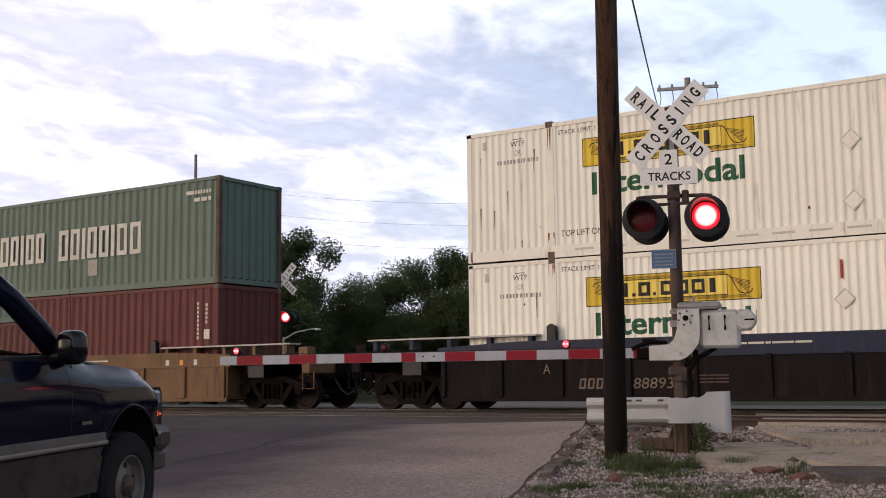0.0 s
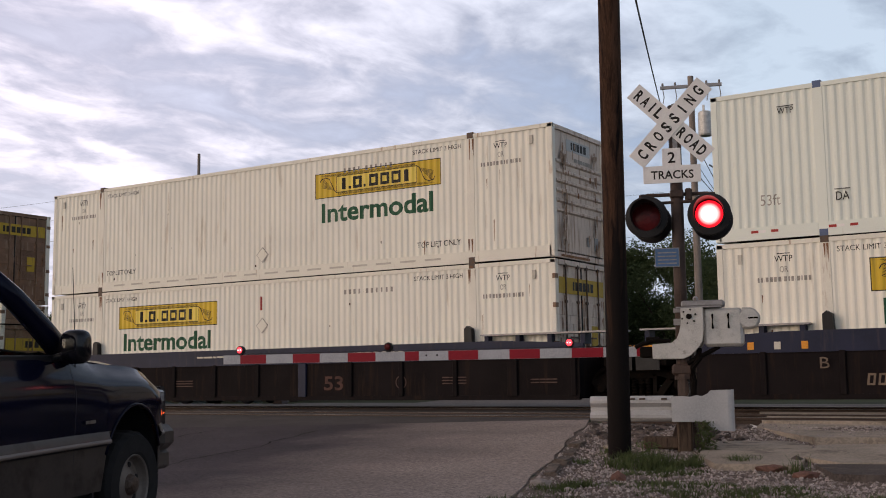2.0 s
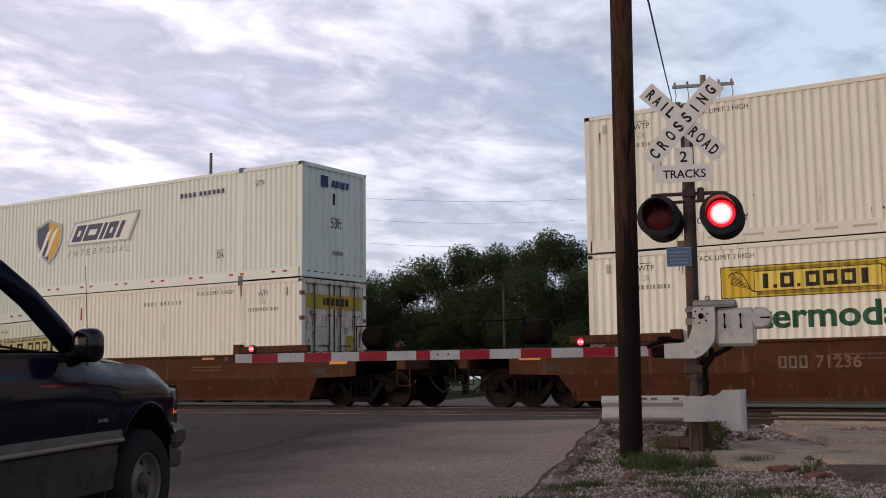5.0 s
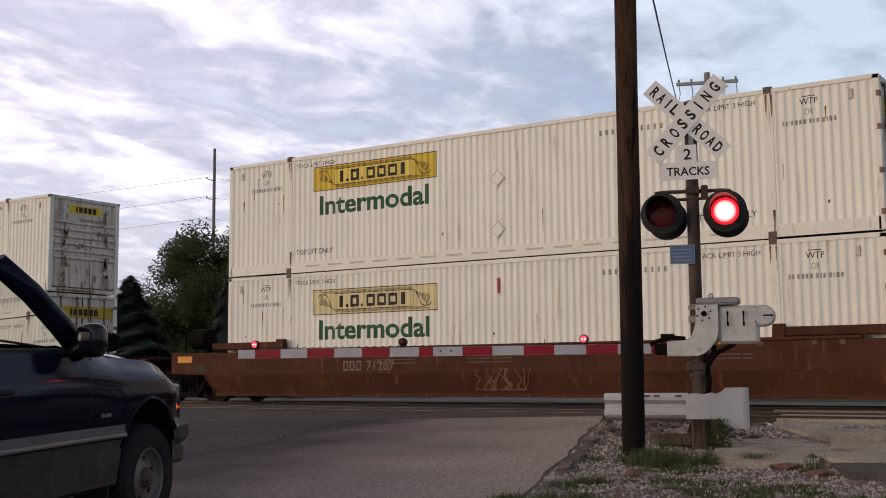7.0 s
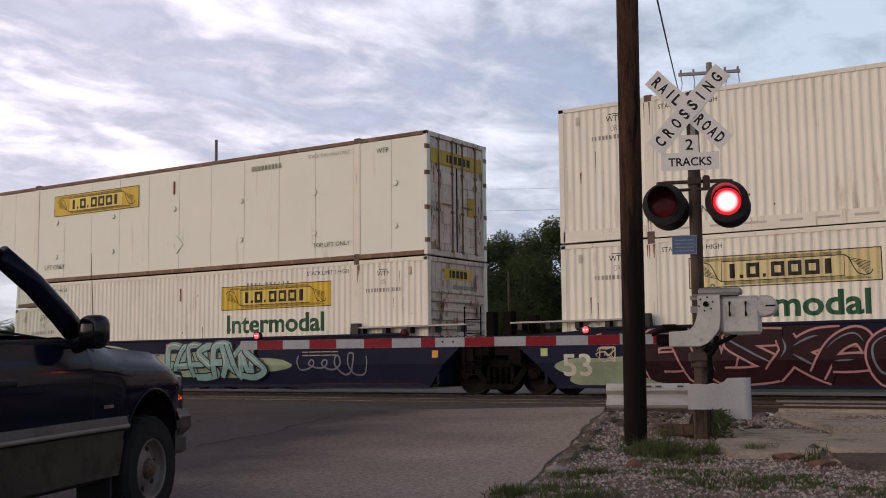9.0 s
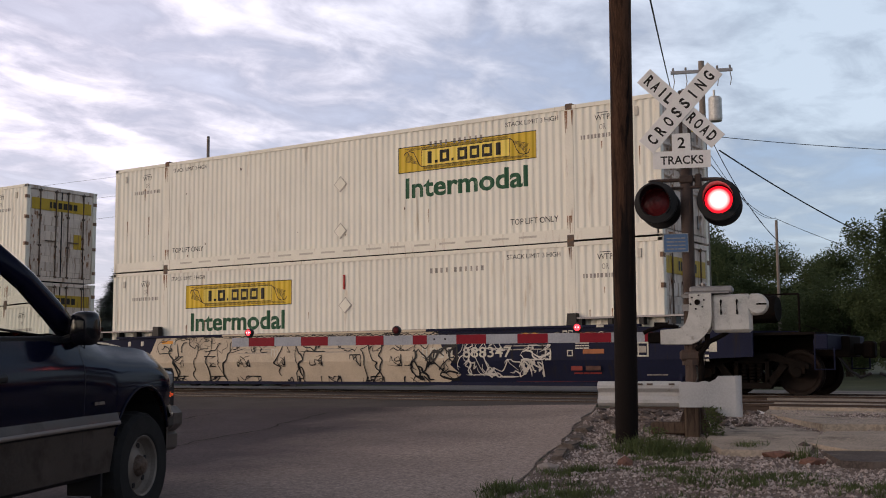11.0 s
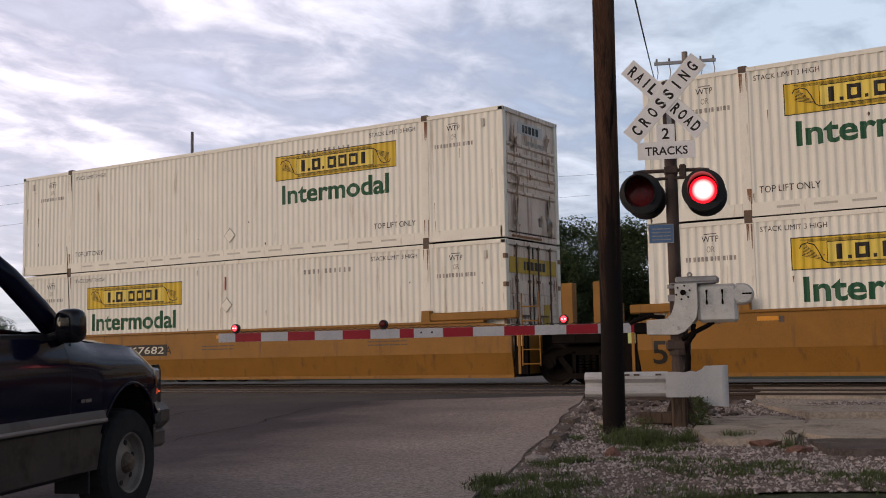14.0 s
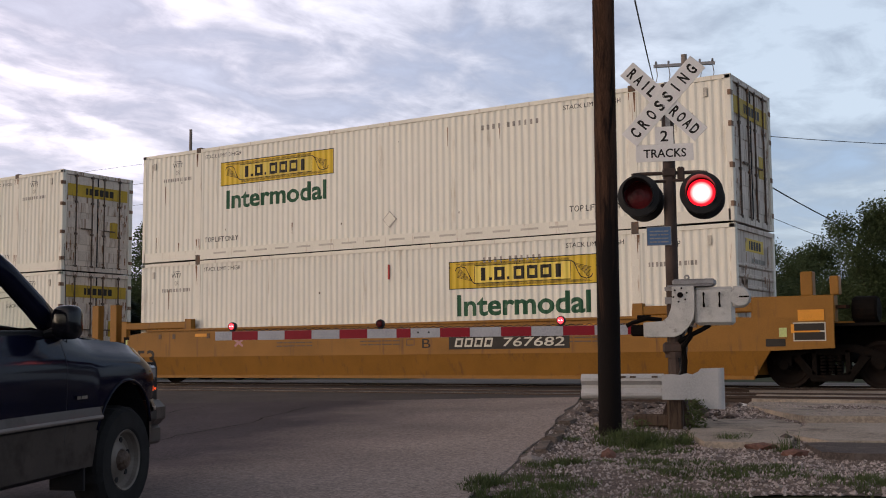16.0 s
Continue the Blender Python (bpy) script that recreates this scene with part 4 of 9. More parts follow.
def hunt_box(upper, logo, end, seed, zlogo=1.83, word=True, grimy=False, faded=False):
    rng = random.Random(seed)
    state = "rust-streaked doors" if grimy else {"doors": "lock-rod doors", "ribs": "ribbed end"}[end]
    ob = container_shell("intermodal_container", "cream-white corrugated container with %s panel and %s, %s" % ("faded yellow" if faded else "yellow", state, "stacked" if upper else "in well"), WHITE, WHITE_POST)
    stencils(ob, 16.15, BOX_H, rng, mark=not upper)
    hunt_marks(ob, logo, rng, word, zlogo, zlogo - 0.60, faded)
    rust_runs(ob, 16.15, BOX_H, rng, 46 if seed == 9 else 8, ((9.5, 11.0), (13.2, 14.0), (14.3, 15.9), (14.3, 15.9)) if seed == 9 else ((0.2, 1.9), (2.2, 13.8), (14.2, 15.9)), 1.4 if seed == 9 else 1.0)
    for k in (2.05, 14.1):
        for z in (BOX_H - 0.11, 0.52):
            for _ in range(3):
                x, w, d = k + rng.uniform(-0.085, 0.085), rng.uniform(0.008, 0.026), rng.uniform(0.12, 0.5)
                part("rust_run", card(bmesh.new(), [(x - w, YF - 0.001, z), (x + w, YF - 0.001, z), (x + w * 0.3, YF - 0.001, max(0.03, z - d)), (x - w * 0.3, YF - 0.001, max(0.03, z - d))]), RUST_STAIN, ob)
    if end == "doors":
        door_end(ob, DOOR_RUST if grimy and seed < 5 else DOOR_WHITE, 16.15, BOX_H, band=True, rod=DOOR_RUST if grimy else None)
    else:
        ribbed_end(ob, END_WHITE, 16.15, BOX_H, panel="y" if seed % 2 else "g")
    return ob


def shield_box(seed):
    """Cool white container with a shield and slanted letter bars."""
    rng = random.Random(seed)
    ob = container_shell("intermodal_container", "cool white corrugated container with navy and gold shield, stacked on another", SWIFT_WHITE, SWIFT_WHITE, cast=CASTING_BLUE)
    y = YF - 0.006
    out = [(0, 0), (0.30, 0.22), (0.58, 0.62), (0.60, 1.14), (0.36, 1.20), (0, 1.34), (-0.36, 1.20), (-0.60, 1.14), (-0.58, 0.62), (-0.30, 0.22)]
    bm = bmesh.new()
    prism(bm, [(6.46 + a, 0.90 + b) for a, b in out], y, y + 0.01)
    sh = part("shield", bm, SILVER_INK, ob)
    bm = bmesh.new()
    prism(bm, [(6.46 + a * 0.86, 1.00 + b * 0.86) for a, b in out if a <= 0.05], y - 0.003, y)
    part("shield_half", bm, BLUE_INK, sh)
    bm = bmesh.new()
    prism(bm, [(6.46 + a * 0.86, 1.00 + b * 0.86) for a, b in out if a >= -0.05], y - 0.003, y)
    part("shield_half", bm, GOLD_INK, sh)
    bm = bmesh.new()
    for dx in (-0.18, 0.10):
        prism(bm, [(6.20 + dx, 1.15), (6.30 + dx, 1.12), (6.82 + dx, 1.98), (6.60 + dx, 1.85)], y - 0.006, y - 0.003)
    part("shield_stripe", bm, SIGN_WHITE, sh)
    bm = bmesh.new()
    prism(bm, [(7.30, 1.36), (9.95, 1.36), (10.05, 1.62), (10.35, 2.18), (7.62, 2.04)], y, y + 0.008)
    sw = part("logo_panel", bm, SILVER_INK, ob)
    bm = bmesh.new()
    prism(bm, [(7.36, 1.41), (9.86, 1.41), (9.97, 1.66), (10.24, 2.11), (7.66, 1.98)], y - 0.002, y)
    part("logo_ground", bm, SWIFT_WHITE, sw)
    letter_frames(((0.0, 0.42, True), (0.48, 0.62, True), (1.17, 0.15, False), (1.38, 0.40, True), (1.88, 0.16, False)), 7.48, 1.47, 1.93, y - 0.004, BLUE_INK, sw, 0.15, 0.27)
    for k, ch in enumerate("INTERMODAL"):
        c0 = 7.36 + 0.275 * k
        wd = 0.03 if ch == "I" else 0.16
        lettering(ch, c0 - wd / 2, c0 + wd / 2, 1.06, 1.24, y, GREY_INK, ob, slant=0.05, ribs=True)
    bars([0.5] * 4 + [0.01] + [0.5] * 6, 11.9, 13.5, 2.32, 2.44, y, BLUE_INK, ob, gap=0.4, name="number_bar")
    lettering("53ft", 0.90, 1.28, 0.64, 0.85, y, GREY_INK, ob, ribs=True)
    for x in (1.45, 14.75):
        lettering("WTP", x - 0.15, x + 0.15, 2.36, 2.48, y, BLACK_INK, ob)
        bars([1], x - 0.16, x + 0.16, 2.50, 2.515, y, BLACK_INK, ob)
    for x in (2.42, 13.4):
        lettering("DA", x - 0.12, x + 0.12, 0.62, 0.78, y, BLACK_INK, ob)
        bars([1], x - 0.14, x + 0.14, 0.82, 0.835, y, BLACK_INK, ob)
    n = 11
    for i in range(n):
        x = 0.7 + i * (16.15 - 1.7) / (n - 1)
        for k, mt in ((0, RED_TAPE), (0.14, SIGN_WHITE), (0.38, RED_TAPE)):
            part("reflective_tape", card(bmesh.new(), [(x + k, YF - 0.004, 0.13), (x + k + 0.14, YF - 0.004, 0.13), (x + k + 0.14, YF - 0.004, 0.18), (x + k, YF - 0.004, 0.18)]), mt, ob)
    plain_end(ob, SWIFT_WHITE, 16.15, BOX_H)
    turn = pose(16.15 - 0.022, 0, 0, 0, 0, 90)
    lettering("53ft", -0.15, 0.28, 1.30, 1.58, 0, BLACK_INK, ob, m=turn)
    bars([1, 1, 0.4, 0.9, 0.9], -0.15, 0.55, 2.36, 2.54, 0, BLUE_INK, ob, slant=0.05).matrix_basis = turn
    bars([1], -0.56, -0.26, 2.32, 2.62, 0, BLUE_INK, ob, name="shield").matrix_basis = turn
    bars([1], -0.08, 0.02, 1.9, 2.2, 0, BLACK_INK, ob).matrix_basis = turn
    bars([1], -0.1, 0.35, 0.62, 0.72, 0, GREY_INK, ob).matrix_basis = turn
    return ob


def smooth_box(seed):
    rng = random.Random(seed)
    ob = container_shell("intermodal_container", "smooth-sided white insulated container with brown rails, stacked on another", REEFER, REEFER, smooth=True, rails=False)
    part("bottom_rail", boxes((0.1, 16.05, YF, YF + 0.05, 0.0, 0.10)), DOOR_RUST, ob)
    part("bottom_rail", boxes((0.1, 16.05, -YF - 0.05, -YF, 0.0, 0.10)), DOOR_RUST, ob)
    hunt_marks(ob, 2.86, rng, False, 1.90, ribs=False)
    y = YF - 0.006
    lettering("LIFT ONLY", 2.5, 3.4, 0.36, 0.49, y, BLACK_INK, ob)
    lettering("TOP LIFT ONLY", 12.75, 13.9, 0.36, 0.46, y, BLACK_INK, ob)
    bars([4, 1, 1, 1, 1, 1, 1], 10.7, 11.7, h_top(0.42), h_top(0.30), y, GREY_INK, ob, gap=0.5, name="number_bar")
    lettering("STACK TWO HIGH ONLY", 12.6, 13.9, h_top(0.30), h_top(0.21), y, GREY_INK, ob)
    lettering("WTP", 14.7, 15.05, h_top(0.40), h_top(0.28), y, BLACK_INK, ob)
    bm = bmesh.new()
    for i in range(6):
        for z in (0.72, 1.72):
            x = 3.0 + i * 2.45
            lathe(bm, [(0, -0.02), (0.06, -0.015), (0.075, 0.01)], 10, pose(x, y, z))
    part("rivet_cap", bm, REEFER, ob)
    bm = bmesh.new()
    prism(bm, [(8.0 - 0.25, 0.75), (8.0, 0.5), (8.25, 0.75), (8.0, 1.0)], y - 0.006, y + 0.01)
    part("placard_holder", bm, REEFER, ob)
    part("height_mark", boxes((7.85, 7.90, y - 0.003, y + 0.02, h_top(0.75), h_top(0.4))), RED_INK, ob)
    bars([1], 1.0, 1.25, 0.38, 0.46, y, RED_INK, ob)
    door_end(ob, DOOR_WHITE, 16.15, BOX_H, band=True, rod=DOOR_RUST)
    return ob


def h_top(d):
    return BOX_H - d


def sea_box(name, label, mat, h, marks):
    ob = container_shell(name, label, mat, mat, length=12.19, high=h, inset=0, width=2.44, pitch=0.278)
    plain_end(ob, mat, 12.19, h, 1.22)
    if marks == "upper":
        for c in ob.children:
            if c.name.startswith("corner_post"):
                c.data.materials[0] = SEA_RUST
    y = -1.22 - 0.006
    if marks == "upper":
        letter_frames(((0, 0.38, True), (0.48, 0.36, True), (0.94, 0.14, False), (1.18, 0.36, True), (1.64, 0.36, True)), 3.30, 0.95, 1.82, y, WHITE_INK, ob, 0.125)
        letter_frames(((0, 0.40, True), (0.50, 0.38, True), (0.98, 0.14, False), (1.22, 0.38, True), (1.70, 0.38, True), (2.18, 0.14, False), (2.42, 0.40, True), (2.94, 0.42, True)), 5.95, 0.95, 1.82, y, WHITE_INK, ob, 0.125)
        bars([4, 1, 1, 1, 1, 1, 1], 11.0, 11.9, 2.36, 2.46, y, WHITE_INK, ob, gap=0.5, name="number_bar")
        bars([2, 2, 1], 11.3, 11.9, 2.16, 2.26, y, WHITE_INK, ob, gap=0.5)
        part("stain_patch", boxes((7.2, 7.6, y, y + 0.004, 0.45, 0.9)), GREY_INK, ob)
    else:
        for x, a, b in ((11.45, 1.5, 2.5), (11.45, 0.9, 1.3), (11.75, 1.9, 2.5)):
            bm = bmesh.new()
            n = int((b - a) / 0.11)
            for i in range(n):
                card(bm, [(x, y, a + i * 0.11), (x + 0.07, y, a + i * 0.11), (x + 0.07, y, a + i * 0.11 + 0.075), (x, y, a + i * 0.11 + 0.075)])
            part("number_bar", bm, WHITE_INK, ob)
        bm = bmesh.new()
        prism(bm, [(11.72, 0.98), (11.92, 0.98), (11.82, 1.18)], y - 0.002, y + 0.004)
        part("warning_triangle", bm, AMBER_TAPE, ob)
        part("label_plate", boxes((11.7, 11.9, y - 0.002, y + 0.004, 1.5, 1.75)), WHITE_INK, ob)
    return ob


# ---------------------------------------------------------------- well cars
def wheel_profile(s):
    # flange towards the middle of the track
    return [(0.0, 0.0), (0.09, 0.0), (0.10, s * 0.05), (0.20, s * 0.055), (0.33, s * 0.03), (0.37, s * 0.0), (0.425, s * 0.0), (0.43, s * 0.10), (0.455, s * 0.115), (0.452, s * 0.14), (0.36, s * 0.14), (0.30, s * 0.09), (0.12, s * 0.10), (0.0, s * 0.12)]


def wheelset_mesh():
    bm = bmesh.new()
    lathe(bm, wheel_profile(1), 28, pose(0, -GAUGE - 0.07, 0))
    lathe(bm, wheel_profile(-1), 28, pose(0, GAUGE + 0.07, 0))
    tube(bm, [(0, -GAUGE - 0.24, 0), (0, GAUGE + 0.24, 0)], 0.075, 12)
    bmesh.ops.recalc_face_normals(bm, faces=bm.faces)
    me = bpy.data.meshes.new("wheelset")
    bm.to_mesh(me)
    bm.free()
    me.materials.append(WHEEL_STEEL)
    return me


def sideframe_mesh():
    bm = bmesh.new()
    y0, y1 = -0.06, 0.06
    b = 0.86
    prism(bm, [(-b - 0.22, 0.50), (-b + 0.14, 0.55), (-0.42, 0.66), (0.42, 0.66), (b - 0.14, 0.55), (b + 0.22, 0.50), (b + 0.22, 0.60), (b - 0.1, 0.70), (0.45, 0.80), (-0.45, 0.80), (-b + 0.1, 0.70), (-b - 0.22, 0.60)], y0, y1)
    for s in (-1, 1):
        prism(bm, [(s * 0.72, 0.60), (s * 0.55, 0.60), (s * 0.20, 0.17), (s * 0.36, 0.15)], y0, y1)
        prism(bm, [(s * 0.34, 0.70), (s * 0.26, 0.70), (s * 0.26, 0.26), (s * 0.34, 0.26)], y0, y1)
        lathe(bm, [(0, -0.10), (0.09, -0.10), (0.11, -0.08), (0.11, 0.04), (0, 0.05)], 14, pose(s * b, 0, 0.44))
        box(bm, s * b - 0.15, s * b + 0.15, y0 - 0.02, y1, 0.42, 0.56)
    prism(bm, [(-0.36, 0.13), (0.36, 0.13), (0.40, 0.21), (0.28, 0.25), (-0.28, 0.25), (-0.40, 0.21)], y0 - 0.02, y1 + 0.02)
    for x in (-0.15, 0.0, 0.15):
        for z in [0.26 + k * 0.06 for k in range(6)]:
            tube(bm, [(x, -0.01, z), (x, -0.01, z + 0.035)], 0.058, 10)
    box(bm, -0.30, 0.30, -0.05, 0.05, 0.62, 0.72)
    bmesh.ops.recalc_face_normals(bm, faces=bm.faces)
    me = bpy.data.meshes.new("side_frame")
    bm.to_mesh(me)
    bm.free()
    me.materials.append(STEEL_DARK)
    return me


WHEELSET, SIDEFRAME = wheelset_mesh(), sideframe_mesh()
WHEELS = []


def bogie(parent, x):
    bm = bmesh.new()
    box(bm, x - 0.17, x + 0.17, -0.95, 0.95, 0.48, 0.72, bevel=0.03)
    lathe(bm, [(0, 0), (0.32, 0), (0.32, 0.16), (0, 0.16)], 16, pose(x, 0, 0.70) @ Matrix.Rotation(radians(90), 4, "X"))
    b = part("bogie", bm, STEEL_DARK, parent)
    for y in (-1.0, 1.0):
        share("side_frame", SIDEFRAME, b, pose(x, y, 0))
    for dx in (-0.83, 0.83):
        w = share("wheelset", WHEELSET, b, pose(x + dx, 0, 0.43))
        WHEELS.append((w, x + dx))
    return b


def ladder(parent, x, mat, z0=0.35, z1=1.5):
    bm = bmesh.new()
    for dx in (0.0, 0.42):
        tube(bm, [(x + dx, -1.42, z0), (x + dx, -1.42, z1)], 0.018, 6)
    z = z0 + 0.04
    while z < z1:
        tube(bm, [(x, -1.42, z), (x + 0.42, -1.42, z)], 0.014, 6)
        z += 0.30
    return part("ladder", bm, mat, parent)


def end_deck(parent, a, b, mat, dark, coupler, sgn):
    """The platform over a bogie, from the well's end a out to b."""
    x0, x1 = min(a, b), max(a, b)
    bm = bmesh.new()
    box(bm, x0, x1, -0.42, 0.42, 0.72, 1.12, bevel=0.02)
    part("centre_sill", bm, dark, parent)
    e = a + sgn * 0.25
    part("bolster", boxes((a + sgn * 1.45 - 0.28, a + sgn * 1.45 + 0.28, -1.35, 1.35, 0.86, 1.08), bevel=0.02), dark, parent)
    if coupler:
        f = a + sgn * 3.0
        part("end_sill", boxes((min(f, f + sgn * 0.25), max(f, f + sgn * 0.25), -1.40, 1.40, 0.86, 1.14), bevel=0.02), mat, parent)
        part("crossover_deck", boxes((min(e, f), max(e, f), -1.25, 1.25, 1.14, 1.19)), dark, parent)
        bm = bmesh.new()
        box(bm, min(f, f + sgn * 0.62), max(f, f + sgn * 0.62), -0.09, 0.09, 0.76, 0.98, bevel=0.02)
        box(bm, min(f + sgn * 0.55, f + sgn * 0.78), max(f + sgn * 0.55, f + sgn * 0.78), -0.16, 0.12, 0.70, 1.02, bevel=0.04)
        part("coupler", bm, STEEL_DARK, parent)
        bm = bmesh.new()
        tube(bm, [(f + sgn * 0.1, -0.35, 0.85), (f + sgn * 0.35, -0.33, 0.48), (f + sgn * 0.55, -0.32, 0.34), (f + sgn * 0.75, -0.3, 0.42)], 0.028, 8)
        part("air_hose", bm, TRIM_BLACK, parent)
        for y in (-1.36, 1.36):
            bm = bmesh.new()
            tube(bm, [(f, y, 1.05), (f, y, 0.5), (f + sgn * 0.35, y, 0.5), (f + sgn * 0.35, y, 0.9)], 0.02, 6)
            part("sill_step", bm, mat, parent)
    return parent


def ribbed_car(label, u, left, right, band, sides, number=None, letter=None, plates=True):
    """Older well car: posts on the panels, a deep painted top chord, flat end walkways."""
    ob = thing("well_car", label, "freight car")
    for s in (-1, 1):
        y = s * 1.45
        a, b = -0.58, 16.73
        part("side_panel", boxes((a, b, y - 0.02, y + 0.02, 0.24, 1.10)), sides, ob)
        bm = bmesh.new()
        prism(bm, [(a - 0.1, 1.06), (b + 0.1, 1.06), (b + 0.1, 1.36), (14.9, 1.45), (1.25, 1.45), (a - 0.1, 1.36)], y - 0.05, y + 0.05)
        part("top_chord", bm, band, ob)
        part("bottom_chord", boxes((a, b, y - 0.05, y + 0.05, 0.20, 0.30)), sides, ob)
        for i in range(13):
            x = a + 0.03 + i * (b - a - 0.15) / 12
            w = 0.055 if i % 4 != 3 else 0.12
            part("side_post", boxes((x - w, x + w, y - 0.075, y + 0.075, 0.28, 1.08), bevel=0.012), sides if i != 7 else CAR_BLUE_BAND if sides is CAR_DARK else sides, ob)
    part("well_floor", boxes((-0.4, 16.55, -1.35, 1.35, 0.22, 0.27)), STEEL_DARK, ob)
    for x in (-0.55, 16.64):
        part("well_bulkhead", boxes((x, x + 0.06, -1.42, 1.42, 0.25, 1.12)), sides, ob)
    end_paint = CAR_DARK if sides is CAR_DARK else band
    for sgn, kind, a in ((-1, left, 0.0), (1, right, 16.15)):
        end_deck(ob, a - sgn * 0.1, a + sgn * (3.2 if kind == "coupler" else 1.72), end_paint, STEEL_DARK, kind == "coupler", sgn)
        f, g = a - sgn * 1.75, a + sgn * (2.6 if kind == "coupler" else 1.55)
        bm = bmesh.new()
        box(bm, min(f, g), max(f, g), -1.50, -1.08, 1.56, 1.595)
        part("walkway", bm, GALV_DARK, ob)
        for k in range(5):
            bm = bmesh.new()
            x = f + (g - f) * (0.04 + 0.23 * k)
            box(bm, x - 0.05, x + 0.05, -1.45, -1.15, 1.34, 1.56)
            part("walkway_bracket", bm, band, ob)
        x = a - sgn * 2.08
        bm = bmesh.new()
        prism(bm, [(x - 0.10, 1.40), (x + 0.10, 1.40), (x + 0.08, 1.74), (x - 0.02, 1.80), (x - 0.10, 1.74)], -1.46, -1.32)
        part("container_stop", bm, TRIM_BLACK, ob)
        part("corner_sill", boxes((min(a + sgn * 0.5, a + sgn * (2.4 if kind == "coupler" else 1.5)), max(a + sgn * 0.5, a + sgn * (2.4 if kind == "coupler" else 1.5)), -1.42, -1.30, 1.08, 1.28), bevel=0.015), end_paint, ob)
        part("reflector", boxes((a + sgn * 1.45 - 0.27, a + sgn * 1.45 + 0.27, -1.432, -1.42, 1.10, 1.27)), AMBER_TAPE, ob)
        part("data_plate", boxes((a + sgn * 1.45 - 0.25, a + sgn * 1.45 + 0.25, -1.40, -1.38, 0.78, 1.07)), TRIM_BLACK, ob)
        if kind == "coupler":
            part("handbrake_box", boxes((a + sgn * 2.9 - 0.15, a + sgn * 2.9 + 0.15, -1.35, -1.05, 1.19, 1.50), bevel=0.02), end_paint, ob)
    if left == "coupler":
        bogie(ob, -1.68)
    bogie(ob, 16.15 + (1.68 if right == "coupler" else 1.73))
    y = -1.475
    if plates:
        lettering("53", 10.10, 10.66, 0.43, 0.76, y, WORN_INK, ob, weight=0.02)
        bm = bmesh.new()
        lathe(bm, [(0.15, 0), (0.125, 0)], 20, pose(12.3, y, 0.6))
        part("stencil_ring", bm, FAINT_INK, ob)
        for x, n in ((5.2, 3), (13.4, 3), (15.6, 2)):
            for k in range(n):
                bars([3, 2, 4], x, x + 0.62, 0.55 + k * 0.065, 0.575 + k * 0.065, y, FAINT_INK, ob)
    if number:
        lettering(number, 3.88, 4.90, 0.45, 0.66, y, FADED_INK, ob, slant=0.03)
        letter_frames([(0.19 * i, 0.14, True) for i in range(4)], 2.70, 0.45, 0.66, y, FADED_INK, ob, 0.038, 0.03)
    if letter:
        lettering(letter, 1.92, 2.09, 0.76, 0.96, y - 0.062, FADED_INK, ob)
    for k, x in enumerate((0.6, 1.1, 1.6, 14.6, 15.1, 15.6)):
        part("stencil_plate", boxes((x, x + 0.12, -1.512, -1.504, 1.12, 1.26)), WHITE_INK if k % 2 else AMBER_TAPE, ob)
    for x in (6.0, 11.0):
        bars([2, 3, 1, 4, 3], x, x + 1.4, 1.26, 1.30, -1.504, WHITE_INK, ob)
    return ob


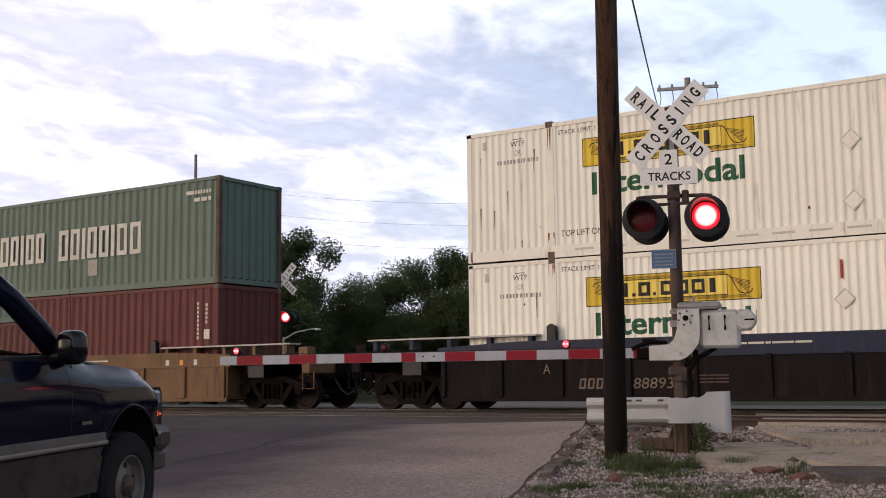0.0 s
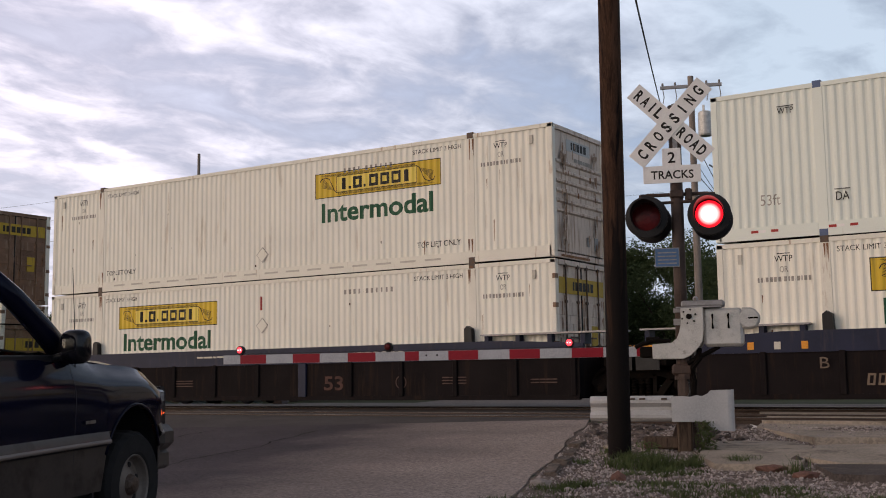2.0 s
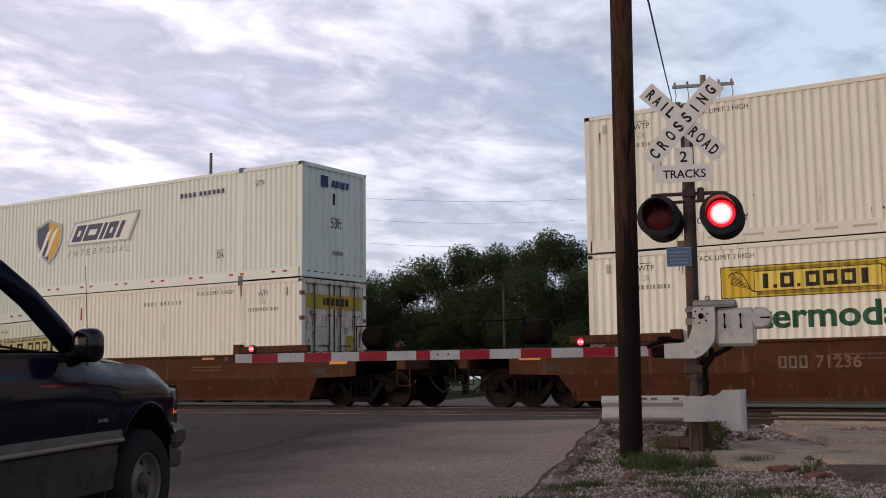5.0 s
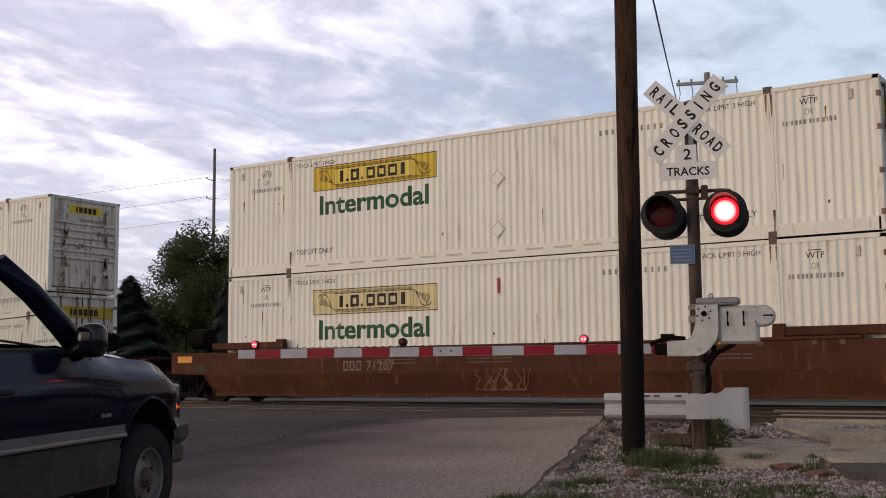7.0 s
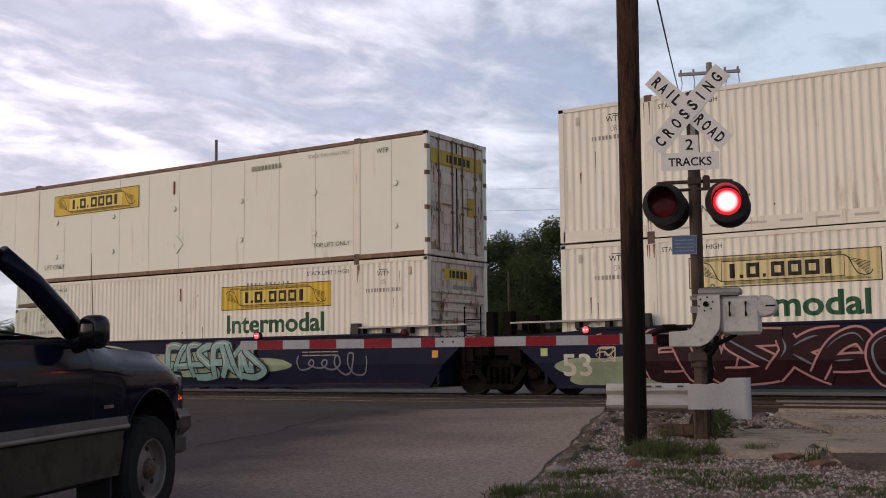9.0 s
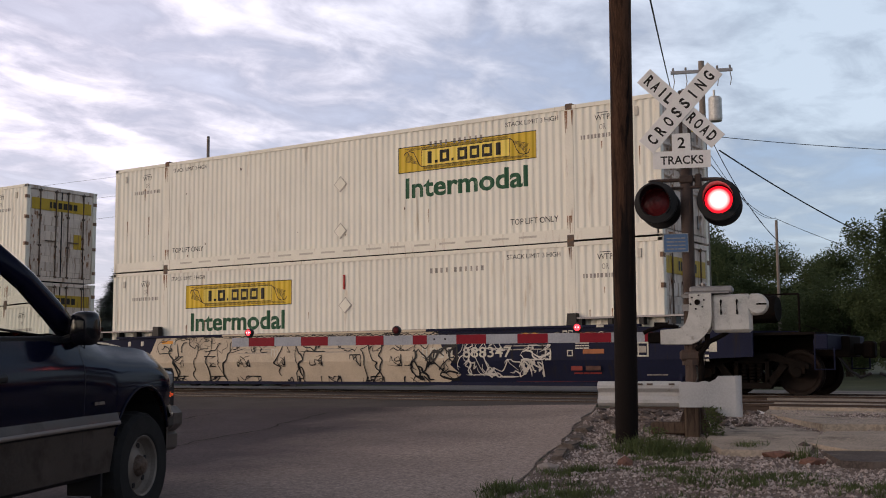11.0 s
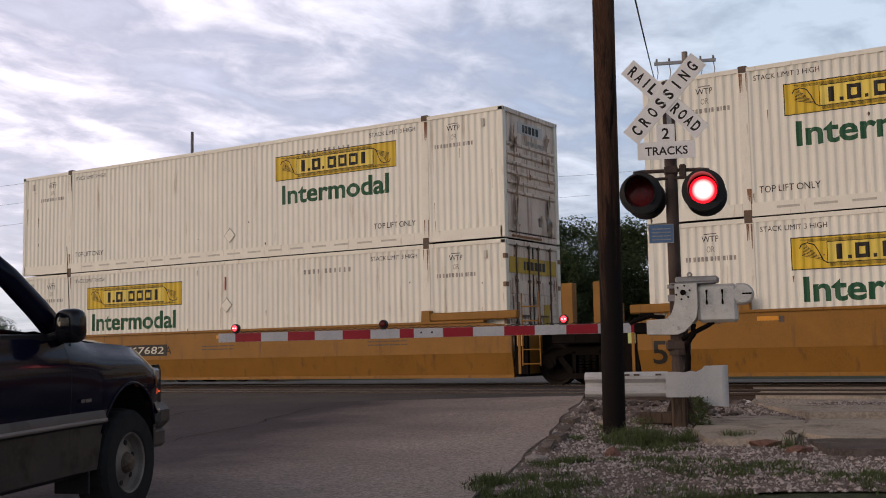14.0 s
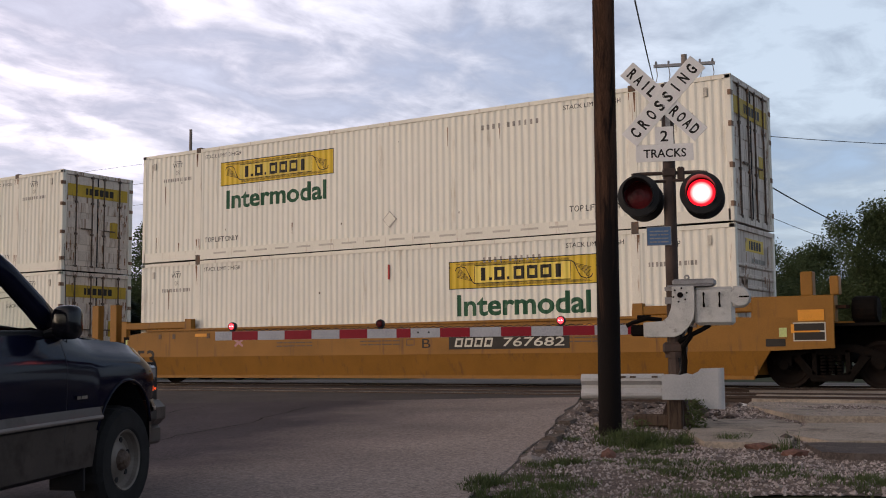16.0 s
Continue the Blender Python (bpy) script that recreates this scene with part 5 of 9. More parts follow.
def smooth_car(label, u, left, right, paint, number=None, letter=None, mark=None, fifty="53", posts=False, ink=None, top=1.40, black_box=False):
    """Newer well car: flat sides with a folded lower part, sloped ends over the bogies."""
    ob = thing("well_car", label, "freight car")
    ink = ink or BLACK_INK
    xa = {"coupler": (-0.30, -0.86, -3.0), "joint": (-0.10, -0.54, -0.93) if paint is CAR_BLUE else (-0.18, -0.20, -0.20)}[left]
    xb = {"coupler": (16.45, 17.01, 19.15), "joint": (16.25, 16.69, 17.08) if paint is CAR_BLUE else (16.33, 16.35, 16.35)}[right]
    for s in (-1, 1):
        y = s * 1.47
        end_r = [(xb[0] + 0.35, 0.70), (xb[2] - 1.2, 0.74), (xb[2] - 1.2, 1.28)] if right == "coupler" else [(xb[1], 0.70), (xb[2], 1.03), (xb[2], 1.28)]
        end_l = [(xa[2] + 1.2, 1.28), (xa[2] + 1.2, 0.74), (xa[0] - 0.35, 0.70)] if left == "coupler" else [(xa[2], 1.28), (xa[2], 1.03), (xa[1], 0.70)]
        up = end_r + [(15.7, top - 0.05), (13.2, top), (2.9, top), (0.45, top - 0.05)] + end_l
        bm = bmesh.new()
        prism(bm, up, y - 0.03, y + 0.03)
        part("side_panel", bm, paint, ob)
        # folded lower plate leaning in towards the floor
        bm = bmesh.new()
        yo, yi = s * 1.50, s * 1.36
        a1 = xa[0] - 0.35 if left == "coupler" else xa[1]
        b1 = xb[0] + 0.35 if right == "coupler" else xb[1]
        q = [(a1, yo, 0.71), (b1, yo, 0.71), (xb[0], yi, 0.21), (xa[0], yi, 0.21)]
        v0 = [bm.verts.new(c) for c in q]
        v1 = [bm.verts.new((x, yy - s * 0.05, z)) for x, yy, z in q]
        bm.faces.new(v0)
        bm.faces.new(v1[::-1])
        for i in range(4):
            bm.faces.new((v0[i], v1[i], v1[(i + 1) % 4], v0[(i + 1) % 4]))
        part("lower_plate", bm, paint, ob)
        part("bottom_chord", boxes((xa[0], xb[0], min(yi - 0.03, yi + 0.03), max(yi - 0.03, yi + 0.03), 0.17, 0.24)), paint, ob)
        part("top_flange", boxes((0.45, 15.7, y - 0.07, y + 0.07, top - 0.045, top + 0.012), bevel=0.01), paint, ob)
        if posts:
            for i in range(9):
                x = 0.9 + i * 1.8
                part("side_post", boxes((x - 0.05, x + 0.05, y - 0.045, y + 0.045, 0.72, top - 0.05), bevel=0.012), paint, ob)
    part("well_floor", boxes((-0.3, 16.45, -1.34, 1.34, 0.19, 0.26)), STEEL_DARK, ob)
    for x in (-0.36, 16.46):
        part("well_bulkhead", boxes((x, x + 0.06, -1.42, 1.42, 0.25, 1.15)), paint, ob)
    for sgn, kind, a in ((-1, left, 0.0), (1, right, 16.15)):
        end_deck(ob, a - sgn * 0.1, a + sgn * (3.3 if kind == "coupler" else 1.72), paint, STEEL_DARK, kind == "coupler", sgn)
        # raised guide beam with its stop
        f, g = a - sgn * 1.95, a + sgn * (0.35 if paint is not CAR_BLUE else 1.14)
        if paint is CAR_BLUE:
            part("walkway", boxes((min(f, g), max(f, g), -1.50, -1.10, top + 0.14, top + 0.175)), GALV_DARK, ob)
            for k in range(5):
                x = f + (g - f) * (0.05 + 0.22 * k)
                part("walkway_bracket", boxes((x - 0.05, x + 0.05, -1.46, -1.2, top, top + 0.14)), TRIM_BLACK, ob)
        else:
            bm = bmesh.new()
            box(bm, min(f, g), max(f, g), -1.50, -1.36, top + 0.02, top + 0.20, bevel=0.025)
            part("guide_beam", bm, paint, ob)
        bm = bmesh.new()
        prism(bm, [(f - 0.12, top), (f + 0.12, top), (f + 0.10, top + 0.26), (f - 0.10, top + 0.26)], -1.52, -1.36)
        part("container_stop", bm, paint if paint not in (CAR_BLUE,) else TRIM_BLACK, ob)
        if kind == "coupler":
            tall = paint in (CAR_YELLOW, CAR_ORANGE)
            e = a + sgn * 2.0
            if tall:
                yellow = paint is CAR_YELLOW
                rows = ((0.80, 1.92, 0.12), (2.55, 2.08, 0.06), (3.22, 2.10, 0.12)) if sgn < 0 else ((2.9, 2.15, 0.07),)
                if yellow and sgn < 0:
                    rows = ((0.30, 1.98, 0.12), (1.30, 2.08, 0.36), (1.80, 2.15, 0.08), (2.94, 2.30, 0.20), (3.40, 2.20, 0.12))
                for dx, hz, w in rows:
                    part("container_guide", boxes((a + sgn * dx - w / 2, a + sgn * dx + w / 2, -1.22, -1.10, 1.15, hz), bevel=0.012), paint if yellow else CAR_GRIME, ob)
                part("end_platform", boxes((min(a + sgn * 0.1, e), max(a + sgn * 0.1, e), -1.40, -1.05, 1.455, 1.51)), CAR_GRIME, ob)
                if sgn > 0 and paint is CAR_YELLOW:
                    part("end_housing", boxes((a + 0.30, a + 1.82, -1.49, -1.20, 1.20, 1.70), bevel=0.02), paint, ob)
                    for dx, w, hz in ((1.33, 0.22, 2.14), (1.82, 0.16, 2.04)):
                        part("housing_post", boxes((a + dx - w / 2, a + dx + w / 2, -1.44, -1.22, 1.70, hz), bevel=0.015), paint, ob)
                    part("reflector", boxes((a + 1.17, a + 1.64, -1.508, -1.500, 1.24, 1.44)), AMBER_TAPE, ob)
                    pl = part("data_plate", boxes((a + 1.08, a + 1.66, -1.510, -1.501, 0.87, 1.21)), WHITE_INK, ob, "dark data plate with white border")
                    part("plate_field", boxes((a + 1.10, a + 1.64, -1.514, -1.510, 0.89, 1.03), (a + 1.10, a + 1.64, -1.514, -1.510, 1.06, 1.19)), BLACK_INK, pl)
                    part("label_plate", boxes((a + 0.82, a + 0.96, -1.510, -1.501, 0.95, 1.12)), PALE_TAPE, ob)
                    bm = bmesh.new()
                    lathe(bm, [(0.02, -0.22), (0.22, -0.22), (0.25, -0.18), (0.25, 0.18), (0.22, 0.22), (0.02, 0.22)], 16, pose(a + 2.25, -0.9, 1.43, 0, 0, 90))
                    part("air_reservoir", bm, STEEL_DARK, ob)
                if sgn < 0:
                    bm = bmesh.new()
                    lathe(bm, [(0.02, 0), (0.26, 0), (0.28, 0.03), (0.26, 0.06), (0.02, 0.06)], 18, pose(a + sgn * 1.5, -0.9, 1.80))
                    part("brake_wheel", bm, CAR_GRIME, ob)
            else:
                bm = bmesh.new()
                lathe(bm, [(0.02, -0.3), (0.24, -0.3), (0.27, -0.25), (0.27, 0.25), (0.24, 0.3), (0.02, 0.3)], 16, pose(a + sgn * 1.7, -0.5, 1.66, 0, 0, 90))
                part("air_reservoir", bm, STEEL_DARK, ob)
                bm = bmesh.new()
                tube(bm, [(a + sgn * 2.6, -1.2, 1.15), (a + sgn * 2.6, -1.2, 1.9)], 0.02, 6)
                tube(bm, [(a + sgn * 1.6, -1.2, 1.15), (a + sgn * 1.6, -1.2, 1.9), (a + sgn * 2.6, -1.2, 1.9)], 0.02, 6)
                part("handrail", bm, STEEL_DARK, ob)
            if paint is CAR_BLUE and sgn > 0:
                continue
            part("reflector", boxes((a + sgn * 1.3 - 0.26, a + sgn * 1.3 + 0.26, -1.512, -1.503, 1.02, 1.18)), AMBER_TAPE, ob)
            bm = boxes((a + sgn * 0.75 - 0.18, a + sgn * 0.75 + 0.18, -1.508, -1.502, 0.78, 0.92))
            part("data_plate", bm, WHITE_INK if ink is WHITE_INK else BLACK_INK, ob)
        else:
            blue = paint is CAR_BLUE
            o = 0.95 if blue else 0.22
            part("joint_panel", boxes((min(a + sgn * o, a + sgn * (o + 0.30)), max(a + sgn * o, a + sgn * (o + 0.30)), -1.40, -1.30, 0.70 if blue else 0.25, 1.24)), STEEL_DARK, ob)
            o = 0.32 if blue else 0.36
            part("reflector", boxes((a + sgn * o - 0.08, a + sgn * o + 0.08, -1.512 if blue else -1.409, -1.503 if blue else -1.401, 0.84, 1.0 if blue else 1.16)), AMBER_TAPE if sgn > 0 else PALE_TAPE, ob)
            dark = STEEL_DARK if blue else CAR_YELLOW
            if sgn > 0:
                ladder(ob, a + (1.05 if blue else 0.42), dark, 0.42, 1.95)
                for dx, w in ((1.60, 0.2), (2.05, 0.2)) if blue else ((1.40, 0.26), (2.12, 0.26)):
                    part("container_guide", boxes((a + dx - w / 2, a + dx + w / 2, -1.25, -1.05, 1.1, 1.82 if blue else 2.12), bevel=0.012), dark, ob)
            else:
                part("container_guide", boxes((a - 0.75 - 0.1, a - 0.75 + 0.1, -1.20, -1.05, 1.1, 1.72 if blue else 1.66), bevel=0.012), dark, ob)
    if left == "coupler":
        bogie(ob, -1.62)
    bogie(ob, 16.15 + (1.62 if right == "coupler" else 1.73))
    y = -1.506
    if fifty:
        for x in ((0.10, 0.76),) if mark != "late" else ((14.9, 15.25),):
            lettering(fifty, x[0], x[1], 0.42 if mark != "late" else 0.75, 0.88 if mark != "late" else 1.0, y if mark == "late" else y, ink, ob, weight=0.015)
    if letter:
        lettering(letter, letter_x(letter), letter_x(letter) + 0.22, 0.84, 1.04, y, ink, ob)
    for x in (4.9, 12.6, 7.4):
        for k in range(2):
            bars([2, 4, 3, 2], x, x + 1.1, 0.92 + k * 0.08, 0.945 + k * 0.08, y, GREY_INK if ink is WHITE_INK else CASTING, ob)
    for x in (2.2, 7.9, 13.0):
        part("reflector", boxes((x, x + 0.42, y - 0.004, y + 0.004, 1.20, 1.28)), AMBER_TAPE, ob)
    for x in (0.9, 1.4, 2.6, 13.8, 14.8, 15.3):
        part("stencil_plate", boxes((x, x + 0.10, y - 0.004, y + 0.004, 1.16, 1.28)), WHITE_INK if ink is WHITE_INK else CASTING, ob)
    if black_box and number:
        a = {"A": 3.25, "B": 9.8}.get(letter, 1.81)
        k = 2.9 if letter in "AB" else 2.05
        part("number_board", boxes((a, a + k, y - 0.004, y + 0.004, 0.76 if k < 2.5 else 0.80, 1.0 if k < 2.5 else 1.09)), BLACK_INK, ob)
        letter_frames([(0.085 * k * i, 0.066 * k, True) for i in range(4)], a + 0.05 * k, 0.82 if k < 2.5 else 0.85, 0.95 if k < 2.5 else 1.04, y - 0.007, WHITE_INK, ob, 0.045 if k > 2.5 else 0.032, 0.04)
        lettering(number, a + 0.46 * k, a + 0.96 * k, 0.82 if k < 2.5 else 0.85, 0.95 if k < 2.5 else 1.04, y - 0.007, WHITE_INK, ob, slant=0.04, weight=0.01)
    elif number:
        a = {"A": 4.20, "m": 11.5}.get(letter, 4.62)
        if mark == "late_number":
            a = 11.55
        lettering(number, a + 0.0, a + (0.80 if paint is CAR_BROWN else 1.22), 0.77, 1.0, y - 0.003, ink, ob, weight=0.012)
        letter_frames([((0.19 if paint is CAR_BROWN else 0.22) * i, 0.15, True) for i in range(3 if paint is CAR_BROWN else 4)], a - (0.68 if paint is CAR_BROWN else 1.08), 0.77, 1.0, y - 0.003, ink, ob, 0.042)
    part("wheel_stripe", boxes((12.8, 16.0, -1.375, -1.365, 0.26, 0.30)), RED_INK, ob)
    return ob


def letter_x(c):
    return {"A": 6.1, "B": 9.1, "C": 6.6}.get(c, 6.0)


def smooth_line(pts, n=6):
    """A Catmull-Rom curve through points in x, z."""
    p = [Vector(q) for q in pts]
    p = [p[0] * 2 - p[1]] + p + [p[-1] * 2 - p[-2]]
    out = []
    for i in range(1, len(p) - 2):
        for k in range(n):
            t = k / n
            out.append(0.5 * (2 * p[i] + (p[i + 1] - p[i - 1]) * t + (2 * p[i - 1] - 5 * p[i] + 4 * p[i + 1] - p[i + 2]) * t * t + (3 * p[i] - p[i - 1] - 3 * p[i + 1] + p[i + 2]) * t ** 3))
    return out + [p[-2]]


def ribbon(bm, line, w, y, taper=0.0):
    """A flat painted band along a line in x, z; its ends narrow by taper."""
    prev, n = None, len(line)
    for i, p in enumerate(line):
        d = (line[min(i + 1, n - 1)] - line[max(i - 1, 0)]).normalized()
        k = i / max(1, n - 1)
        h = Vector((-d.y, d.x)) * w * (1 - taper * abs(2 * k - 1) ** 2)
        cur = [bm.verts.new((p.x + h.x, y - 0.00006 * i, p.y + h.y)), bm.verts.new((p.x - h.x, y - 0.00006 * i, p.y - h.y))]
        if prev:
            bm.faces.new((prev[0], prev[1], cur[1], cur[0]))
        prev = cur


def patch(ob, cx, cz, rx, rz, y, mat, seed, low=0.2, high=1.34, rough=0.25, name="graffiti_ground"):
    """A sprayed cloud of paint with a lumpy rim."""
    rng = random.Random(seed)
    ph = [rng.uniform(0, 6.3) for _ in range(4)]
    bm = bmesh.new()
    rim = []
    for i in range(44):
        a = 2 * math.pi * i / 44
        k = 1 + rough * (0.5 * math.sin(2 * a + ph[0]) + 0.4 * math.sin(3 * a + ph[1]) + 0.35 * math.sin(5 * a + ph[2]) + 0.3 * abs(math.sin(4.5 * a + ph[3])))
        rim.append((cx + rx * k * math.cos(a), y, min(high, max(low, cz + rz * k * math.sin(a)))))
    for a, b in zip(rim, rim[1:] + rim[:1]):
        card(bm, [(cx, y, cz), a, b])
    bmesh.ops.remove_doubles(bm, verts=bm.verts, dist=0.0005)
    return part(name, bm, mat, ob)


SHAPES = [[[(0.9, 0.85), (0.5, 1.0), (0.1, 0.75), (0.5, 0.5), (0.9, 0.25), (0.5, 0.0), (0.0, 0.12)]],
          [[(0.05, 1.0), (0.15, 0.5), (0.2, 0.05), (0.6, 0.0), (1.0, 0.35)]],
          [[(0.0, 0.0), (0.22, 0.62), (0.5, 1.0), (0.75, 0.6), (1.0, 0.0)], [(0.2, 0.35), (0.8, 0.38)]],
          [[(0.15, 1.0), (0.3, 0.5), (0.1, 0.0)], [(0.3, 0.5), (0.65, 0.7), (1.0, 1.0)], [(0.3, 0.5), (0.7, 0.3), (1.05, 0.0)]],
          [[(0.25, 0.0), (0.25, 0.55), (0.35, 1.0), (0.9, 0.88), (0.85, 0.5), (0.35, 0.45)]],
          [[(0.0, 1.0), (0.3, 0.1), (0.5, 0.7), (0.7, 0.1), (1.0, 1.0)]],
          [[(0.95, 0.8), (0.5, 1.0), (0.1, 0.6), (0.15, 0.15), (0.6, 0.0), (0.95, 0.25), (0.6, 0.45)]]]


def graffiti(ob, x0, x1, z0, z1, fill, line, seed, n, width, edge, shine=None, wild=1.35):
    """Wide interlocking painted bands with outlines; shapes, not words."""
    rng = random.Random(seed)
    step = (x1 - x0) / n
    hz = z1 - z0
    last = -1
    for i in range(n):
        k = rng.choice([q for q in range(len(SHAPES)) if q != last])
        last = k
        a = x0 + (i + 0.5) * step - step * wild / 2
        lean, dz = rng.uniform(-0.22, 0.22) * hz, rng.uniform(-0.05, 0.05) * hz
        y = -1.506 - 0.008 * i
        bf, bo, bs = bmesh.new(), bmesh.new(), bmesh.new()
        for j, pts in enumerate(SHAPES[k]):
            q = [(a + step * wild * px + lean * (pz - 0.5) + rng.uniform(-0.05, 0.05) * step, min(z1 - width - edge, max(z0 + width + edge, z0 + dz + hz * pz))) for px, pz in pts]
            ln = smooth_line(q)
            w = width * rng.uniform(0.8, 1.15)
            ribbon(bo, ln, w + edge, y - 0.0002 * j, 0.12)
            ribbon(bf, ln, w, y - 0.004 - 0.0002 * j, 0.12)
            if shine:
                m = ln[len(ln) // 5: len(ln) * 3 // 4]
                ribbon(bs, [p + Vector((-w * 0.45, w * 0.3)) for p in m], w * 0.12, y - 0.0075, 0.9)
        part("graffiti_outline", bo, line, ob)
        part("graffiti_fill", bf, fill, ob)
        if shine:
            part("graffiti_shine", bs, shine, ob)
        else:
            bs.free()


def scrawl(ob, x0, x1, z0, z1, mat, seed, n, w=0.012, tall=False, y=-1.519):
    """Loose jagged spray lines: n short ones strewn over the box."""
    rng = random.Random(seed)
    bm = bmesh.new()
    for i in range(n):
        x, z = rng.uniform(x0, x1), rng.uniform(z0, z1)
        if tall:
            z = z1
        q = [(x, z)]
        for k in range(rng.randint(4, 7) + (4 if tall else 0)):
            x += rng.uniform(-0.12, 0.12) if tall else rng.uniform(-0.06, 0.20)
            z += -rng.uniform(0.02, 0.20) if tall else rng.uniform(-0.17, 0.17)
            q.append((min(x1, max(x0, x)), min(z1, max(z0, z))))
        ribbon(bm, smooth_line(q, 3), w * rng.uniform(0.6, 1.5), y - 0.00004 * i, 0.6)
    part("graffiti_stroke", bm, mat, ob)


def tag(ob, x0, x1, z0, z1, mat, seed, n=9, w=0.016):
    """Thin looping spray lines, not words."""
    rng = random.Random(seed)
    pts = []
    h, wide = (z1 - z0) / 2, (x1 - x0) / n
    for i in range(n * 8):
        a = i * math.pi / 4
        k = rng.uniform(0.82, 1.1)
        pts.append((x0 + (x1 - x0) * i / (n * 8) - wide * 0.42 * math.sin(a) * k, (z0 + z1) / 2 + h * math.cos(a) * k * (0.65 + 0.35 * math.sin(i * 0.13 + seed))))
    bm = bmesh.new()
    ribbon(bm, smooth_line(pts, 4), w, -1.515, 0.2)
    part("graffiti_stroke", bm, mat, ob)


def end_stencils(ob):
    """Small service marks by the coupler end of a blue car: blocks, tags, ruled box and lines of print."""
    y = -1.507
    letter_frames([(0.0, 0.11, True), (0.13, 0.11, True)], 13.98, 1.22, 1.31, y, WHITE_INK, ob, 0.025)
    letter_frames([(0.0, 0.11, True), (0.13, 0.11, False)], 13.98, 1.09, 1.18, y, WHITE_INK, ob, 0.025)
    letter_frames([(0.0, 0.13, True)], 14.08, 0.78, 0.91, y, WHITE_INK, ob, 0.022)
    for x0, x1, z0, z1, mat in ((14.27, 14.73, 1.17, 1.27, TAG_ORANGE), (14.44, 14.91, 0.83, 0.92, TAG_ORANGE), (14.17, 14.42, 0.49, 0.58, RED_INK), (14.50, 14.83, 0.49, 0.58, WORN_INK), (17.11, 17.26, 0.84, 1.03, WHITE_INK)):
        part("service_tag", boxes((x0, x1, y - 0.003, y + 0.004, z0, z1)), mat, ob)
    for k in range(4):
        bars([3, 1, 2, 3] if k % 2 else [2, 2, 3], 14.27, 14.58, 0.93 + 0.052 * k, 0.955 + 0.052 * k, y, WHITE_INK, ob)
    bars([3, 2, 4], 14.20, 14.82, 0.42, 0.45, y, RED_INK, ob)
    frm = part("ruled_box", boxes((15.41, 15.87, y - 0.003, y + 0.003, 1.02, 1.05), (15.41, 15.87, y - 0.003, y + 0.003, 0.76, 0.79), (15.41, 15.44, y - 0.003, y + 0.003, 0.79, 1.02), (15.84, 15.87, y - 0.003, y + 0.003, 0.79, 1.02), (15.64, 15.66, y - 0.003, y + 0.003, 0.79, 1.02)), WHITE_INK, ob)
    part("ruled_field", boxes((15.66, 15.82, y - 0.003, y + 0.003, 0.84, 0.97)), GREY_INK, frm)
    for z, w in ((0.85, [1, 3, 1]), (0.74, [3, 2]), (0.66, [2, 2, 1])):
        bars(w, 16.71, 17.10, z, z + 0.045, y, WHITE_INK, ob)
    bars([3, 2, 3], 16.64, 17.08, 1.06, 1.08, y, GREY_INK, ob)
    bars([2, 3, 2], 15.79, 16.23, 0.39, 0.41, y, GREY_INK, ob)
    part("flange_mark", boxes((14.77, 14.93, -1.546, -1.540, 1.36, 1.40), (15.98, 16.14, -1.512, -1.506, 1.30, 1.33)), WHITE_INK, ob)


DECALS = ("lettering", "graffiti", "number_board", "logo_bar")


def fold(ob):
    """Lays paint that reaches below the fold onto the plate leaning in under it."""
    for c in ob.children:
        if not c.name.startswith(DECALS) or min(v.co.z for v in c.data.vertices) > 0.70:
            continue
        bm = bmesh.new()
        bm.from_mesh(c.data)
        bmesh.ops.bisect_plane(bm, geom=bm.verts[:] + bm.edges[:] + bm.faces[:], plane_co=(0, 0, 0.71), plane_no=(0, 0, 1))
        for v in bm.verts:
            if v.co.z < 0.71:
                v.co.y += 0.28 * (0.71 - v.co.z)
        bm.to_mesh(c.data)
        bm.free()


TRAIN = []          # (thing, u): u is where its origin stands along the track at the start


def at(ob, u, z=0.0):
    ob.matrix_basis = pose(u, YC, z)
    TRAIN.append((ob, u, z))
    return ob


def stack(u, low, high):
    at(low, u, BOX_Z[0])
    at(high, u, BOX_Z[1])


L, R = 2.82, 9.68
# tan ribbed car with two sea containers, its right end first into view
c = ribbed_car("weathered tan ribbed well car with a yellow top chord", 0, "coupler", "coupler", CAR_TAN, CAR_TAN, plates=False)
at(c, -20.40 - 16.15 + 0.0)
low = sea_box("sea_container", "oxide-red corrugated sea container sitting in a well car", MAROON_BOX, 2.90, "lower")
high = sea_box("sea_container", "faded sea-green corrugated container stacked on a red one", GREEN_BOX, 2.78, "upper")
at(low, -20.40 - 12.19, 0.285)
at(high, -20.40 - 12.19, 3.225)

# three dark ribbed wells
at(ribbed_car("dark weathered ribbed well car with a blue top chord", 0, "coupler", "joint", CAR_BLUE_BAND, CAR_DARK, "888930", "A"), -12.87)
at(ribbed_car("dark weathered ribbed well car with a blue top chord", 0, "joint", "joint", CAR_BLUE_BAND, CAR_DARK, None, "C"), 6.74)
at(ribbed_car("dark weathered ribbed well car with a blue top chord", 0, "joint", "coupler", CAR_BLUE_BAND, CAR_DARK, "888930", "B"), 26.37)
stack(-12.87, hunt_box(False, L, "doors", 1, grimy=True), hunt_box(True, L, "doors", 2, grimy=True))
stack(6.74, hunt_box(False, L, "doors", 3), hunt_box(True, R, "ribs", 4))
stack(26.37, hunt_box(False, L, "doors", 5), shield_box(6))

